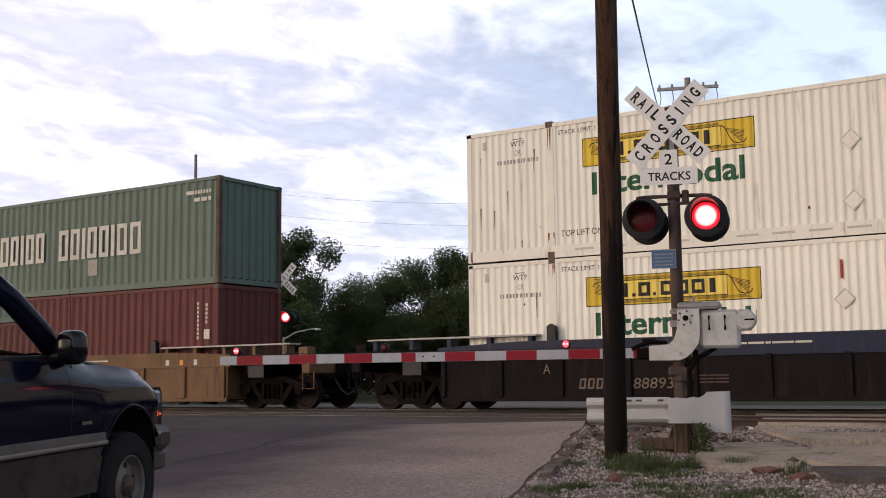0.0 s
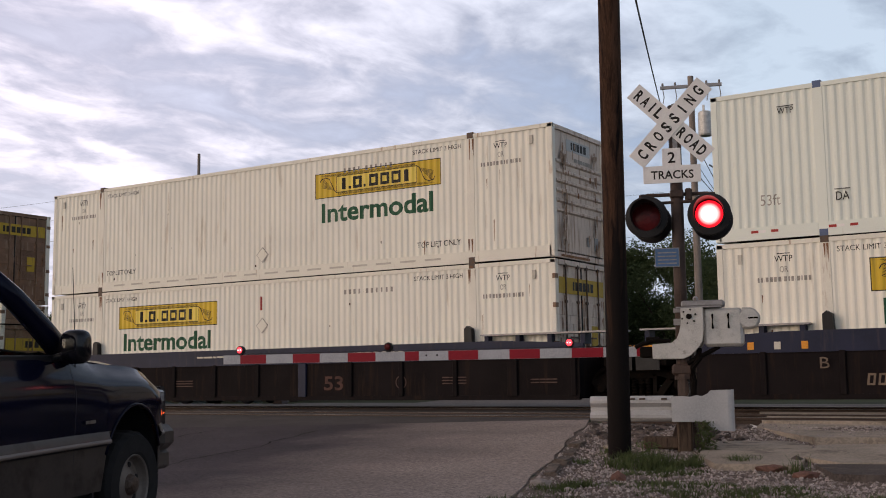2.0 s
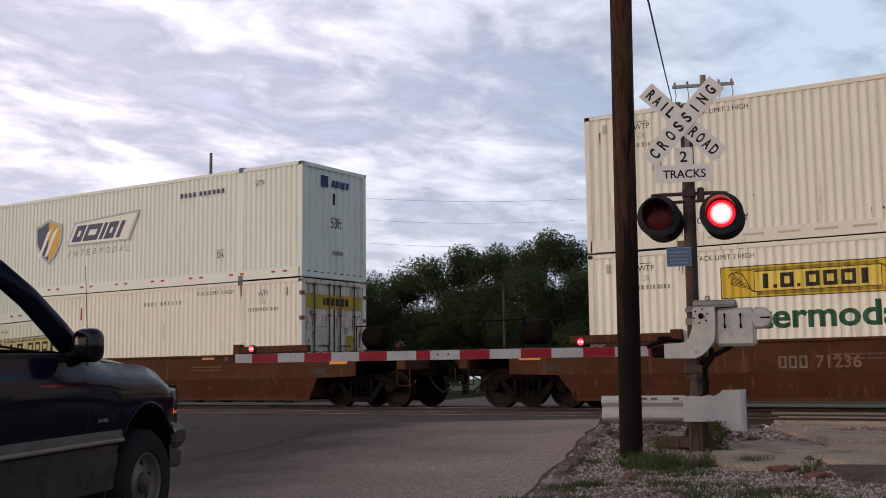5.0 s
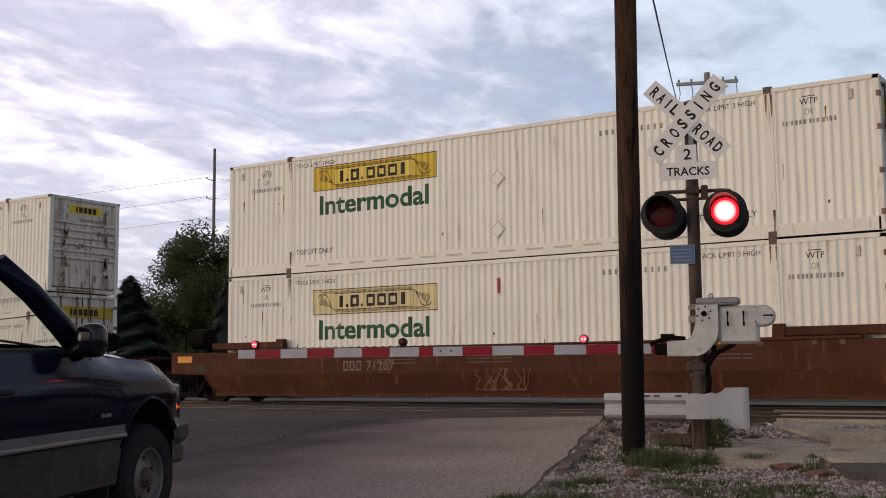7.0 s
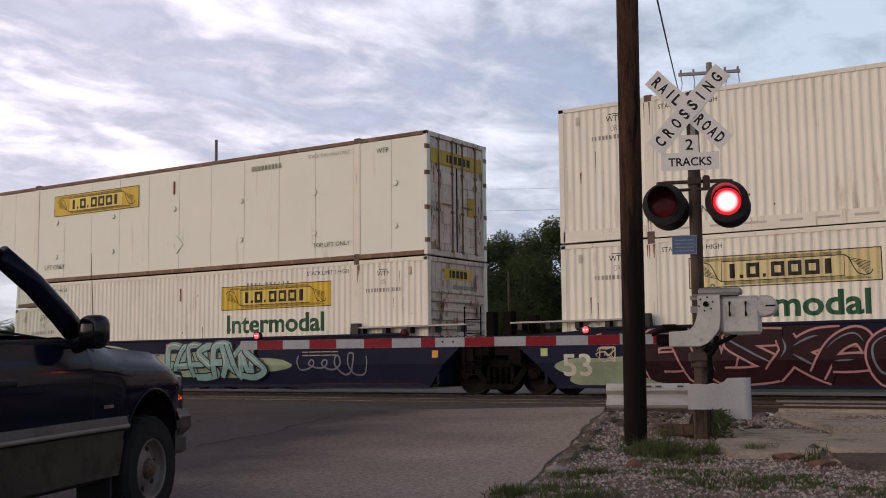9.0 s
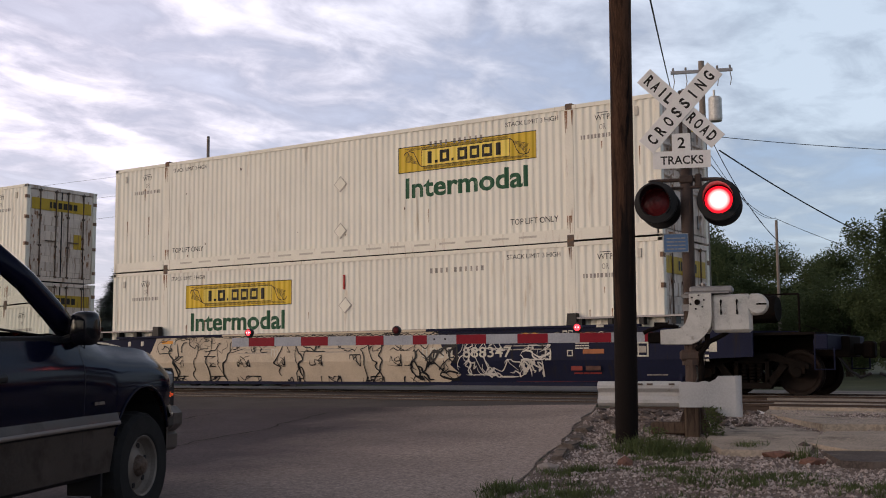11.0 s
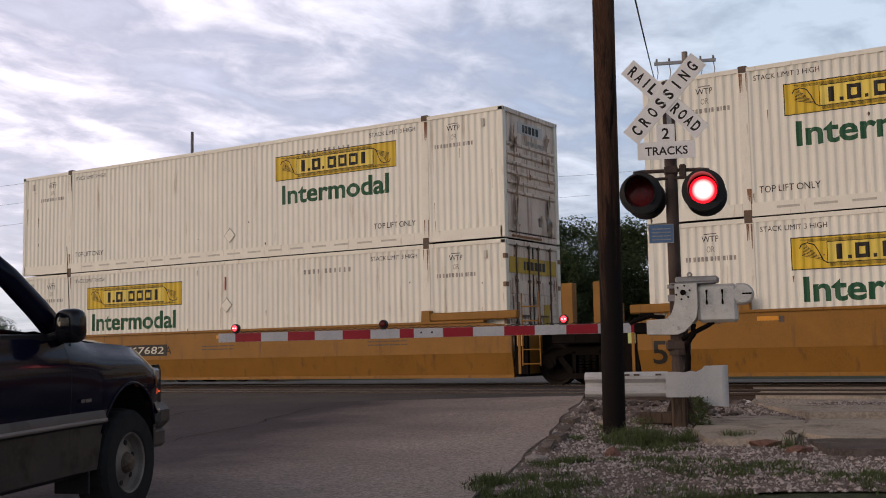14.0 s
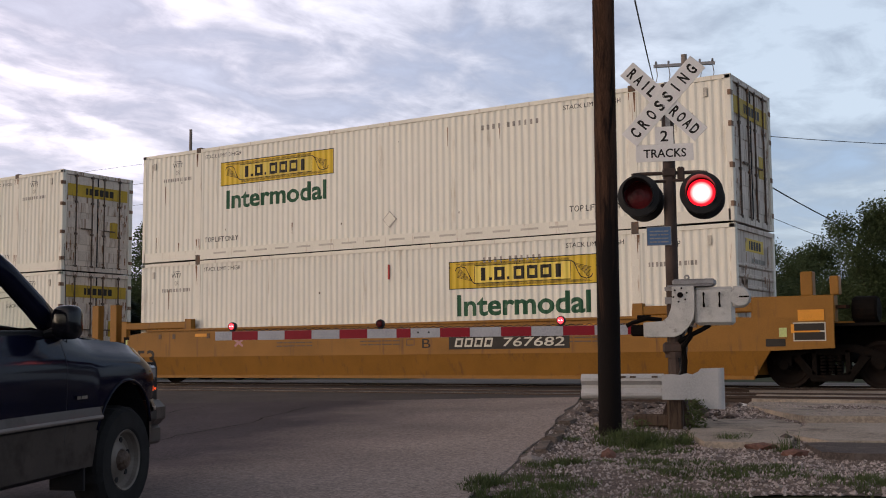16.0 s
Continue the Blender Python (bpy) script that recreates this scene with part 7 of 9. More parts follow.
def loose_stones():
    rng = random.Random(5)
    kinds = [stone_mesh(i, rng.uniform(0.03, 0.055), rng.uniform(0.03, 0.05), rng.uniform(0.015, 0.03), STONE) for i in range(8)]
    for i in range(220):
        x, y = verge_point(rng)
        s = rng.uniform(0.4, 0.95)
        o = share("stone", kinds[i % 8], None, Matrix.LocRotScale((x, y, gravel_z(x, y) + 0.008), Euler((0, 0, rng.uniform(0, 6.3))), (s, s, s)))
        tagged(o, "pale chip of crushed limestone lying in gravel", "stone", group="loose stones")
    # fine gravel, joined
    for nm, mat, n, lo, hi, lab in (("fine_gravel", STONE_MIX, 17000, 0.010, 0.034, "scattered fine gravel chips"), ("pale_gravel", PALE_CHIP, 7500, 0.010, 0.026, "pale pinkish limestone chips in gravel")):
        vs, fs = [], []
        for i in range(n):
            x, y = verge_point(rng, 0.05, 7.5, -1.8, 7.6)
            if nm == "pale_gravel" and noise.noise(Vector((x * 1.1, y * 1.1, 8))) < rng.uniform(-0.5, 0.35):
                continue
            r = rng.uniform(lo, hi)
            z = gravel_z(x, y)
            b = len(vs)
            a, e = rng.uniform(0, 6.3), rng.uniform(0.5, 1.0)
            ca, sa = math.cos(a), math.sin(a)
            for k in range(4):
                u, v = r * math.cos(k * 1.57) * rng.uniform(0.8, 1.3), r * e * math.sin(k * 1.57)
                vs.append((x + u * ca - v * sa, y + u * sa + v * ca, z - 0.006))
            vs.append((x + rng.uniform(-0.3, 0.3) * r, y, z + r * rng.uniform(0.5, 0.9)))
            fs += [(b + k, b + (k + 1) % 4, b + 4) for k in range(4)]
        me = bpy.data.meshes.new(nm)
        me.from_pydata(vs, [], fs)
        me.materials.append(mat)
        tagged(new(nm, me), lab, "gravel", kind="stuff")
    # grit lying on the concrete
    vs, fs = [], []
    for i in range(2600):
        x, y = rng.uniform(-5.2, -1.5), rng.uniform(11.7, 16.8)
        if noise.noise(Vector((x * 1.6, y * 1.6, 3))) < rng.uniform(-0.3, 0.5):
            continue
        z = -0.07 - 0.05 * (17 - y) / 3 if y > 14.4 + 0.22 * (x + 3.8) else -0.225 - 0.0235 * (14.5 - y) + 0.03 * noise.noise(Vector((x * 1.1, y * 1.1, 5)))
        r = rng.uniform(0.007, 0.022)
        b, a = len(vs), rng.uniform(0, 6.3)
        vs += [(x + r * math.cos(a + k * 1.57), y + r * math.sin(a + k * 1.57), z) for k in range(4)] + [(x, y, z + r * 0.8)]
        fs += [(b + k, b + (k + 1) % 4, b + 4) for k in range(4)]
    me = bpy.data.meshes.new("slab_grit")
    me.from_pydata(vs, [], fs)
    me.materials.append(STONE_MIX)
    tagged(new("slab_grit", me), "loose grit lying on concrete slabs", "gravel", kind="stuff")
    # dark rubble heaped behind the guard rail
    shapes = [stone_mesh(300 + i, rng.uniform(0.05, 0.11), rng.uniform(0.05, 0.09), rng.uniform(0.03, 0.06), RUBBLE) for i in range(7)]
    for i in range(190):
        x, y = rng.uniform(-7.6, -4.6), rng.uniform(13.9, 16.9)
        if off_road(x, y) < 0.1 or x > -5.0 + (15.5 - y) * 0.25:
            continue
        k = rng.uniform(0.5, 1.15)
        o = share("rubble", shapes[i % 7], None, Matrix.LocRotScale((x, y, gravel_z(x, y) + 0.015), Euler((rng.uniform(-0.3, 0.3), rng.uniform(-0.3, 0.3), rng.uniform(0, 6.3))), (k, k, k)))
        tagged(o, "dark brown-grey broken rubble stone beside the track", "rubble", group="rubble heap")
    # bigger broken pieces
    for nm, x, y, sx, sy, sz, mat, lab in (("rubble", -5.0, 9.35, 0.13, 0.08, 0.05, STONE, "pale lump of broken kerb at the road's edge"),
                                           ("rubble", -3.48, 12.3, 0.08, 0.07, 0.06, RUBBLE, "dark lump of stone on a slab"),
                                           ("rubble", -4.55, 10.1, 0.09, 0.08, 0.06, BRICK_RED, "pinkish rounded stone in gravel"),
                                           ("broken_brick", -3.50, 11.55, 0.22, 0.12, 0.06, BRICK_RED, "broken red-brown brick lump in gravel"),
                                           ("broken_brick", -3.10, 11.2, 0.16, 0.10, 0.05, BRICK_RED, "broken red-brown brick lump in gravel"),
                                           ("rubble", -5.54, 17.2, 0.16, 0.1, 0.08, SIGN_WHITE, "white stone beside the rail"),
                                           ("rubble", -5.9, 13.0, 0.18, 0.13, 0.06, CONCRETE, "flat broken lump of concrete")):
        me = stone_mesh(hash_of(x, y), sx, sy, sz, mat)
        tagged(share(nm, me, None, pose(x, y, gravel_z(x, y) + sz * 0.4, 0, 0, 100 if sx > 0.3 else 20)), lab, "rubble")


def broken_kerb():
    """Low worn kerb pieces along the road's edge, with a dark joint beside them."""
    rng = random.Random(15)
    t = 0.9
    while t < 3.8:
        ln = rng.uniform(0.45, 0.95)
        p = EDGE + ROAD_DIR * (t + ln / 2) - ROAD_LEFT * rng.uniform(0.13, 0.18)
        bm = bmesh.new()
        box(bm, -ln / 2, ln / 2, -0.08, 0.08, -0.14, rng.uniform(-0.015, 0.012))
        bmesh.ops.bevel(bm, geom=bm.edges[:], offset=0.022, segments=2, affect="EDGES")
        for v in bm.verts:
            v.co += noise.noise_vector(Vector((v.co.x * 5 + t, v.co.y * 9, v.co.z * 9))) * 0.018
        k = part("kerb_stone", bm, KERB, None)
        k.matrix_basis = pose(p.x, p.y, level(p.y), 0, rng.uniform(-2, 2), math.degrees(math.atan2(ROAD_DIR.y, ROAD_DIR.x)) + rng.uniform(-3, 3))
        tagged(k, "low broken brown-grey concrete kerb stone", "kerb", group="broken kerb")
        t += ln + rng.uniform(0.02, 0.12)


KERB = material("brown_grey_kerb_concrete", (0.135, 0.104, 0.084), 0.9, var=0.3, scale=3, dirt=(0.06, 0.046, 0.038), dirt_at=0.5, grain=0.12, grain_scale=40, bump=0.5)
broken_kerb()


def hash_of(x, y):
    return int(abs(x) * 1000 + abs(y) * 77)


PALE_CHIP = material("pale_limestone_chips", (0.42, 0.36, 0.325), 0.9, var=0.3, scale=21, grain=0.1, grain_scale=60)
RUBBLE = material("dark_broken_rubble", (0.105, 0.082, 0.072), 0.92, var=0.4, scale=9, dirt=(0.05, 0.038, 0.033), dirt_at=0.5, grain=0.15, grain_scale=40, bump=0.4, jitter=0.45)
STONE_MIX = material("mixed_gravel_chips", (0.330, 0.272, 0.245), 0.9, var=0.5, scale=17, dirt=(0.11, 0.085, 0.075), dirt_at=0.5, grain=0.1, grain_scale=60)
loose_stones()


def blades(name, cx, cy, rx, ry, n, h, seed, label, mat=None, wide=0.012):
    """A clump of bent grass blades."""
    rng = random.Random(seed)
    vs, fs = [], []
    spots = [(rng.uniform(0, 6.3), math.sqrt(rng.random()), rng.uniform(0.5, 1.3)) for _ in range(max(4, n // 14))]
    for _ in range(int(n * 2.6)):
        a, r, tall = rng.choice(spots)
        x = cx + rx * r * math.cos(a) + rng.gauss(0, 0.045)
        y = cy + ry * r * math.sin(a) + rng.gauss(0, 0.06)
        z = ground_z(x, y) + 0.0
        hh = h * rng.uniform(0.4, 1.1) * tall * (1.1 - 0.4 * r)
        b = rng.uniform(0, 6.3)
        d = Vector((math.cos(b), math.sin(b), 0))
        w = Vector((-d.y, d.x, 0)) * wide * rng.uniform(0.6, 1.2)
        lean = rng.uniform(0.2, 1.1) * hh
        p = Vector((x, y, z - 0.01))
        q = p + d * lean * 0.35 + Vector((0, 0, hh * 0.6))
        t = p + d * lean + Vector((0, 0, hh))
        k = len(vs)
        vs += [p - w, p + w, q + w * 0.7, q - w * 0.7, t]
        fs += [(k, k + 1, k + 2, k + 3), (k + 3, k + 2, k + 4)]
    me = bpy.data.meshes.new(name)
    me.from_pydata(vs, [], fs)
    me.materials.append(mat or GRASS)
    return tagged(new(name, me), label, "grass", kind="stuff")


TUFTS = ((-5.2, 12.1, 0.50, 0.35, 240, 0.12), (-4.80, 11.6, 0.50, 0.45, 420, 0.22), (-4.5, 10.9, 0.5, 0.4, 320, 0.10), (-3.95, 11.9, 0.16, 0.3, 230, 0.15),
         (-3.85, 9.75, 0.55, 0.45, 620, 0.08), (-3.5, 9.2, 0.5, 0.35, 420, 0.08), (-4.7, 9.3, 0.24, 0.45, 420, 0.09), (-4.35, 8.1, 0.5, 0.6, 900, 0.10), (-4.0, 7.5, 0.4, 0.4, 500, 0.09),
         (-2.85, 9.4, 0.4, 0.6, 700, 0.08), (-2.0, 9.0, 0.4, 0.45, 420, 0.09), (-3.05, 8.3, 0.5, 0.4, 380, 0.08), (-5.55, 11.4, 0.10, 0.5, 90, 0.08), (-3.25, 11.5, 0.08, 0.1, 30, 0.20),
         (-3.3, 7.7, 0.6, 0.3, 420, 0.08), (-5.75, 12.6, 0.2, 0.15, 70, 0.10))
for i, (x, y, rx, ry, n, h) in enumerate(TUFTS):
    blades("grass_tuft", x, y, rx, ry, n, h, 40 + i, "green tuft of short grass growing in gravel", wide=0.006)


def leafy_weed(x, y, z0, h, r, n, seed, label):
    rng = random.Random(seed)
    ob = thing("weed", label, "weed", pose(x, y, z0))
    bm = bmesh.new()
    for _ in range(5):
        a = rng.uniform(0, 6.3)
        tube(bm, [(0, 0, 0), (r * 0.4 * math.cos(a), r * 0.4 * math.sin(a), h * 0.5), (r * 0.7 * math.cos(a), r * 0.7 * math.sin(a), h)], 0.006, 5, 0.002)
    part("stem", bm, GRASS, ob)
    bm = bmesh.new()
    for _ in range(n):
        a, k, zz = rng.uniform(0, 6.3), rng.random(), rng.uniform(0.05, 1.0)
        c = Vector((r * k * math.cos(a), r * k * math.sin(a), h * zz))
        u = Vector((rng.uniform(-1, 1), rng.uniform(-1, 1), rng.uniform(-0.5, 0.6))).normalized() * rng.uniform(0.025, 0.05)
        w = u.cross(Vector((rng.uniform(-1, 1), rng.uniform(-1, 1), 1))).normalized() * 0.009
        card(bm, [c - u, c + w, c + u, c - w])
    tagged(part("leaf_mass", bm, GRASS, ob), kind="stuff")
    return ob


leafy_weed(-4.72, 13.0, -0.38, 0.50, 0.13, 520, 3, "green leafy weed climbing beside a wooden post")
leafy_weed(-4.95, 11.75, -0.36, 0.30, 0.16, 170, 4, "small green weed in gravel")

# ---------------------------------------------------------------- wooden pole in front
pole = thing("utility_pole", "dark creosoted round timber utility pole in gravel", "pole", pose(-5.46, 12.17, -0.30))
bm = bmesh.new()
SEG = 22
rings = []
for k in range(36):
    z = -0.3 + k * 0.26
    rad = 0.132 - 0.0012 * z
    ring = []
    for j in range(SEG):
        a = 2 * math.pi * j / SEG
        w = rad * (1 + 0.03 * noise.noise(Vector((math.cos(a) * 2.2, math.sin(a) * 2.2, z * 0.35))) + 0.012 * noise.noise(Vector((math.cos(a) * 9, math.sin(a) * 9, z * 0.8))))
        ring.append(bm.verts.new((0.006 + 0.0445 * z + w * math.cos(a), -0.085 * z + w * math.sin(a), z)))
    rings.append(ring)
for r0, r1 in zip(rings, rings[1:]):
    for j in range(SEG):
        bm.faces.new((r0[j], r0[(j + 1) % SEG], r1[(j + 1) % SEG], r1[j]))
bm.faces.new(rings[-1])
part("pole_shaft", bm, POLE_MIX, pole, "", True)
bm = bmesh.new()
tube(bm, [(0.03, -0.125, 2.2), (0.1, -0.32, 4.6), (0.2, -0.55, 8.4)], 0.008, 5)
part("ground_wire", bm, WIRE, pole)

# ---------------------------------------------------------------- crossing signal with gate
MAST_XY = Vector((-5.178, 13.543))
FACE = math.degrees(math.atan2(-ROAD_DIR.x, ROAD_DIR.y))      # turn that makes -y face down the road


FLASH = []          # (part, phase): 0 shines on the full second, 1 on the half


def flasher(parent, x, y, z, turn, r, phase, both=True):
    """A round lamp: dark backing, deep hood, and a lens that turns its lit or its unlit face forward."""
    m = pose(x, y, z, 0, 0, turn)
    bm = bmesh.new()
    lathe(bm, [(0.178, 0.05), (0.258, 0.045), (0.268, 0.03), (0.268, 0.02), (0.258, 0.01), (0.178, 0.0)], 36)
    ld = part("lamp_background", bm, BLACK_PAINT, parent, "round black lamp background")
    ld.matrix_basis = m
    bm = bmesh.new()
    lathe(bm, [(0.0, 0.32), (0.10, 0.31), (0.16, 0.25), (0.185, 0.05), (0.185, 0.0)], 24)
    part("lamp_housing", bm, BLACK_PAINT, ld)
    # the lamp that faces the other way, behind it
    bm = bmesh.new()
    lathe(bm, [(0.06, 0.30), (0.17, 0.34), (0.185, 0.58), (0.255, 0.60), (0.265, 0.62), (0.255, 0.64), (0.18, 0.65), (0.0, 0.66)], 32)
    part("rear_lamp", bm, BLACK_PAINT, ld, "lamp unit facing the other way")
    bm = bmesh.new()
    n = 22
    for i in range(n):
        # hood longer at the top
        a0, a1 = [radians(-50 + 280 * k / n) for k in (i, i + 1)]
        l0, l1 = [0.07 + 0.24 * max(0, math.sin(a)) ** 0.8 for a in (a0, a1)]
        r0 = 0.190
        q = [(r0 * math.cos(a0), 0.0, r0 * math.sin(a0)), (r0 * math.cos(a1), 0.0, r0 * math.sin(a1)), (r0 * 1.02 * math.cos(a1), -l1, r0 * 1.02 * math.sin(a1)), (r0 * 1.02 * math.cos(a0), -l0, r0 * 1.02 * math.sin(a0))]
        card(bm, q)
    bmesh.ops.remove_doubles(bm, verts=bm.verts, dist=0.0005)
    bmesh.ops.solidify(bm, geom=bm.faces[:], thickness=0.006)
    part("hood", bm, BLACK_PAINT, ld)
    FLASH.append((lens_pair(ld, r, 0.02), phase))
    return ld


def lens_pair(parent, r, y):
    """Two lenses back to back in one turning ring: one lit, one dark."""
    bm = bmesh.new()
    lathe(bm, [(r, -0.006), (r + 0.006, -0.006), (r + 0.006, 0.006), (r, 0.006)], 28)
    ring = part("lens_carrier", bm, BLACK_PAINT, parent)
    ring.matrix_basis = pose(0, y, 0)
    bm = bmesh.new()
    lathe(bm, [(0, -0.028), (r * 0.5, -0.022), (r * 0.85, -0.011), (r, -0.003)], 28)
    part("lit_lens", bm, RED_ON if r > 0.1 else RED_SMALL, ring, "glowing red lens")
    bm = bmesh.new()
    lathe(bm, [(0, 0.028), (r * 0.5, 0.022), (r * 0.85, 0.011), (r, 0.003)], 28)
    part("dark_lens", bm, RED_OFF, ring, "unlit red lens")
    return ring


def crossbuck(parent, x, y, both, z):
    """Two crossed boards with black letters."""
    for ang, words, dy, grow in ((-44.6, ("RAIL", "ROAD"), 0.0, 1.04), (47.8, ("CROSSING",), -0.012, 1.075)):
        rot = Matrix.Translation((x, y + dy, z)) @ Matrix.Rotation(radians(-ang), 4, "Y") @ Matrix.Scale(grow, 4)
        b_ = part("crossbuck_blade", boxes((-0.61, 0.61, -0.004, 0.004, -0.1145, 0.1145), bevel=0.003), SIGN_WHITE, parent, "white crossbuck board with black letters")
        b_.matrix_basis = rot
        for yy, flip in ((-0.006, None), (0.006, pose(0, 0, 0, 0, 0, 180))):
            if flip is not None and not both:
                continue
            for word, a, b in ((("RAIL", -0.565, -0.13), ("ROAD", 0.13, 0.565)) if len(words) == 2 else (("CROSSING", -0.565, 0.565),)):
                step = (b - a) / len(word)
                for k, ch in enumerate(word):
                    c0 = a + (k + 0.5) * step
                    wd = 0.022 if ch == "I" else 0.078
                    lettering(ch, c0 - wd / 2, c0 + wd / 2, -0.070, 0.070, -0.006, BLACK_INK, b_, weight=0.035, m=flip)
        bm = bmesh.new()
        for d in (-0.04, 0.04):
            lathe(bm, [(0, -0.012), (0.012, -0.010), (0.012, 0)], 8, pose(d, -0.004, d))
        part("bolt", bm, GALV, b_)


def count_sign(ob, h):
    s = part("track_count_sign", boxes((-0.165, 0.065, -0.096, -0.090, h(3.298), h(3.523)), (-0.407, 0.307, -0.096, -0.090, h(3.078), h(3.300)), bevel=0.002), SIGN_WHITE, ob, "white inverted-T sign reading 2 TRACKS")
    lettering("2", -0.097, -0.002, h(3.333), h(3.473), -0.0985, BLACK_INK, s, weight=0.018)
    lettering("TRACKS", -0.312, 0.218, h(3.128), h(3.238), -0.0985, BLACK_INK, s, weight=0.018)


def signal(x, y, base, turn, label, back=False, lamp_turn=-5, lamps=(2.645, 2.655), buck=3.847):
    ob = thing("crossing_signal", label, "crossing signal", pose(x, y, base, 0, 0, turn))
    h = lambda z: z - base
    bm = bmesh.new()
    tube(bm, [(0, 0, 0), (0, 0, h(buck) + 0.24)], 0.078, 16)
    part("mast", bm, GALV_DARK if back else MAST, ob, "", True)
    bm = bmesh.new()
    prism(bm, [(-0.24, 0), (0.24, 0), (0.2, 0.06), (0.1, 0.34), (-0.1, 0.34), (-0.2, 0.06)], -0.2, 0.2)
    part("mast_base", bm, MAST, ob)
    crossbuck(ob, 0.25 if back else -0.047, -0.099, back, h(buck))
    bm = bmesh.new()
    box(bm, -0.03, 0.03, -0.090, -0.06, h(buck) - 0.7, h(buck) + 0.25)
    if back:
        box(bm, -0.05, 0.30, -0.094, -0.07, h(buck) - 0.05, h(buck) + 0.05)
    part("sign_bracket", bm, GALV_DARK, ob)
    if not back:
        count_sign(ob, h)
    # cross arm that carries the lamps
    bm = bmesh.new()
    zc = h((lamps[0] + lamps[1]) / 2) + 0.29
    tube(bm, [(-0.46, -0.06, zc - 0.02), (-0.36, 0.0, zc), (0.36, 0.0, zc), (0.46, -0.06, zc - 0.02)], 0.024, 10)
    tube(bm, [(-0.30, -0.05, zc - 0.11), (0.28, -0.05, zc - 0.10)], 0.02, 8)
    box(bm, -0.085, 0.085, -0.095, 0.095, zc - 0.05, zc + 0.05, bevel=0.015)
    box(bm, 0.10, 0.19, -0.07, 0.07, zc - 0.10, zc + 0.07, bevel=0.02)
    part("cross_arm", bm, MAST, ob)
    flasher(ob, -0.385, -0.16, h(lamps[0]), lamp_turn, 0.170, 1)
    flasher(ob, 0.385, -0.16, h(lamps[1]), lamp_turn, 0.170, 0)
    return ob


near = signal(MAST_XY.x, MAST_XY.y, -0.25, FACE, "brown crossing signal mast with crossbuck and red lamps")
pl = part("notice_plate", boxes((-0.235, 0.065, -0.085, -0.079, 2.43 - 0.235 + 0.05, 2.43 + 0.05)), SIGN_BLUE, near, "small blue notice with illegible white print")
pl.matrix_basis = pose(-0.062, -0.016, 0.02, 0, 0, 0)
part("plate_rim", boxes((-0.237, 0.067, -0.089, -0.084, 2.243, 2.252), (-0.237, 0.067, -0.089, -0.084, 2.473, 2.482), (-0.237, -0.229, -0.089, -0.084, 2.252, 2.473), (0.059, 0.067, -0.089, -0.084, 2.252, 2.473)), GALV_DARK, pl)
for k in range(4):
    bars([2, 3, 1, 2] if k % 2 else [3, 1, 3], -0.20, 0.03, 2.28 + 0.045 * k, 2.295 + 0.045 * k, -0.0875, GALV_DARK, pl)
bm = bmesh.new()
tube(bm, [(-0.02, -0.09, 0.5), (0.08, -0.13, 0.7), (0.05, -0.1, 0.9), (0.1, -0.09, 1.2)], 0.018, 8)
part("cable", bm, TRIM_BLACK, near)

# gate: mechanism box, counterweights, support arm and striped arm
HUB = Vector((-5.042, 13.465))
GT = 14.77
gate = thing("crossing_gate", "lowered crossing gate with red and white striped arm", "crossing gate", pose(HUB.x, HUB.y, -0.25, 0, 0, GT))
gz = 1.632      # hub height above the base
PLATE = [(-0.10, 0.107), (0.17, 0.107), (0.17, -0.18), (0.155, -0.31), (0.08, -0.41), (0.0, -0.485), (-0.085, -0.52), (-0.46, -0.515), (-0.46, -0.335), (-0.22, -0.325), (-0.15, -0.27), (-0.115, -0.18), (-0.10, -0.08)]
bm = bmesh.new()
box(bm, 0.165, 0.64, -0.03, 0.25, gz - 0.375, gz + 0.095, bevel=0.035)
body = part("mechanism_box", bm, GALV, gate, "dented galvanised mechanism box")
bm = bmesh.new()
box(bm, -0.10, 0.42, -0.02, 0.26, gz + 0.12, gz + 0.20, bevel=0.02)
box(bm, -0.16, 0.38, -0.05, 0.24, gz + 0.105, gz + 0.125, bevel=0.006)
lathe(bm, [(0.015, -0.02), (0.035, -0.01), (0.035, 0.01), (0.015, 0.02)], 10, pose(0.08, 0.0, gz + 0.22))
part("lid", bm, GALV_DARK, body)
for x in (0.28, 0.47):
    bm = bmesh.new()
    tube(bm, [(x, -0.035, gz - 0.15), (x, -0.055, gz - 0.13), (x, -0.055, gz + 0.0), (x, -0.035, gz + 0.02)], 0.013, 6)
    part("handle", bm, STEEL_DARK, body)
bm = bmesh.new()
lathe(bm, [(0, 0.20), (0.125, 0.20), (0.13, 0.18), (0.13, -0.01), (0.11, -0.03), (0, -0.03)], 22, pose(0.71, 0.0, gz - 0.035))
box(bm, 0.62, 0.72, -0.02, 0.2, gz - 0.165, gz + 0.095, bevel=0.02)
part("motor_end", bm, GALV, body)
part("motor_slot", boxes((0.70, 0.82, -0.036, -0.028, gz - 0.045, gz - 0.025)), STEEL_DARK, body)
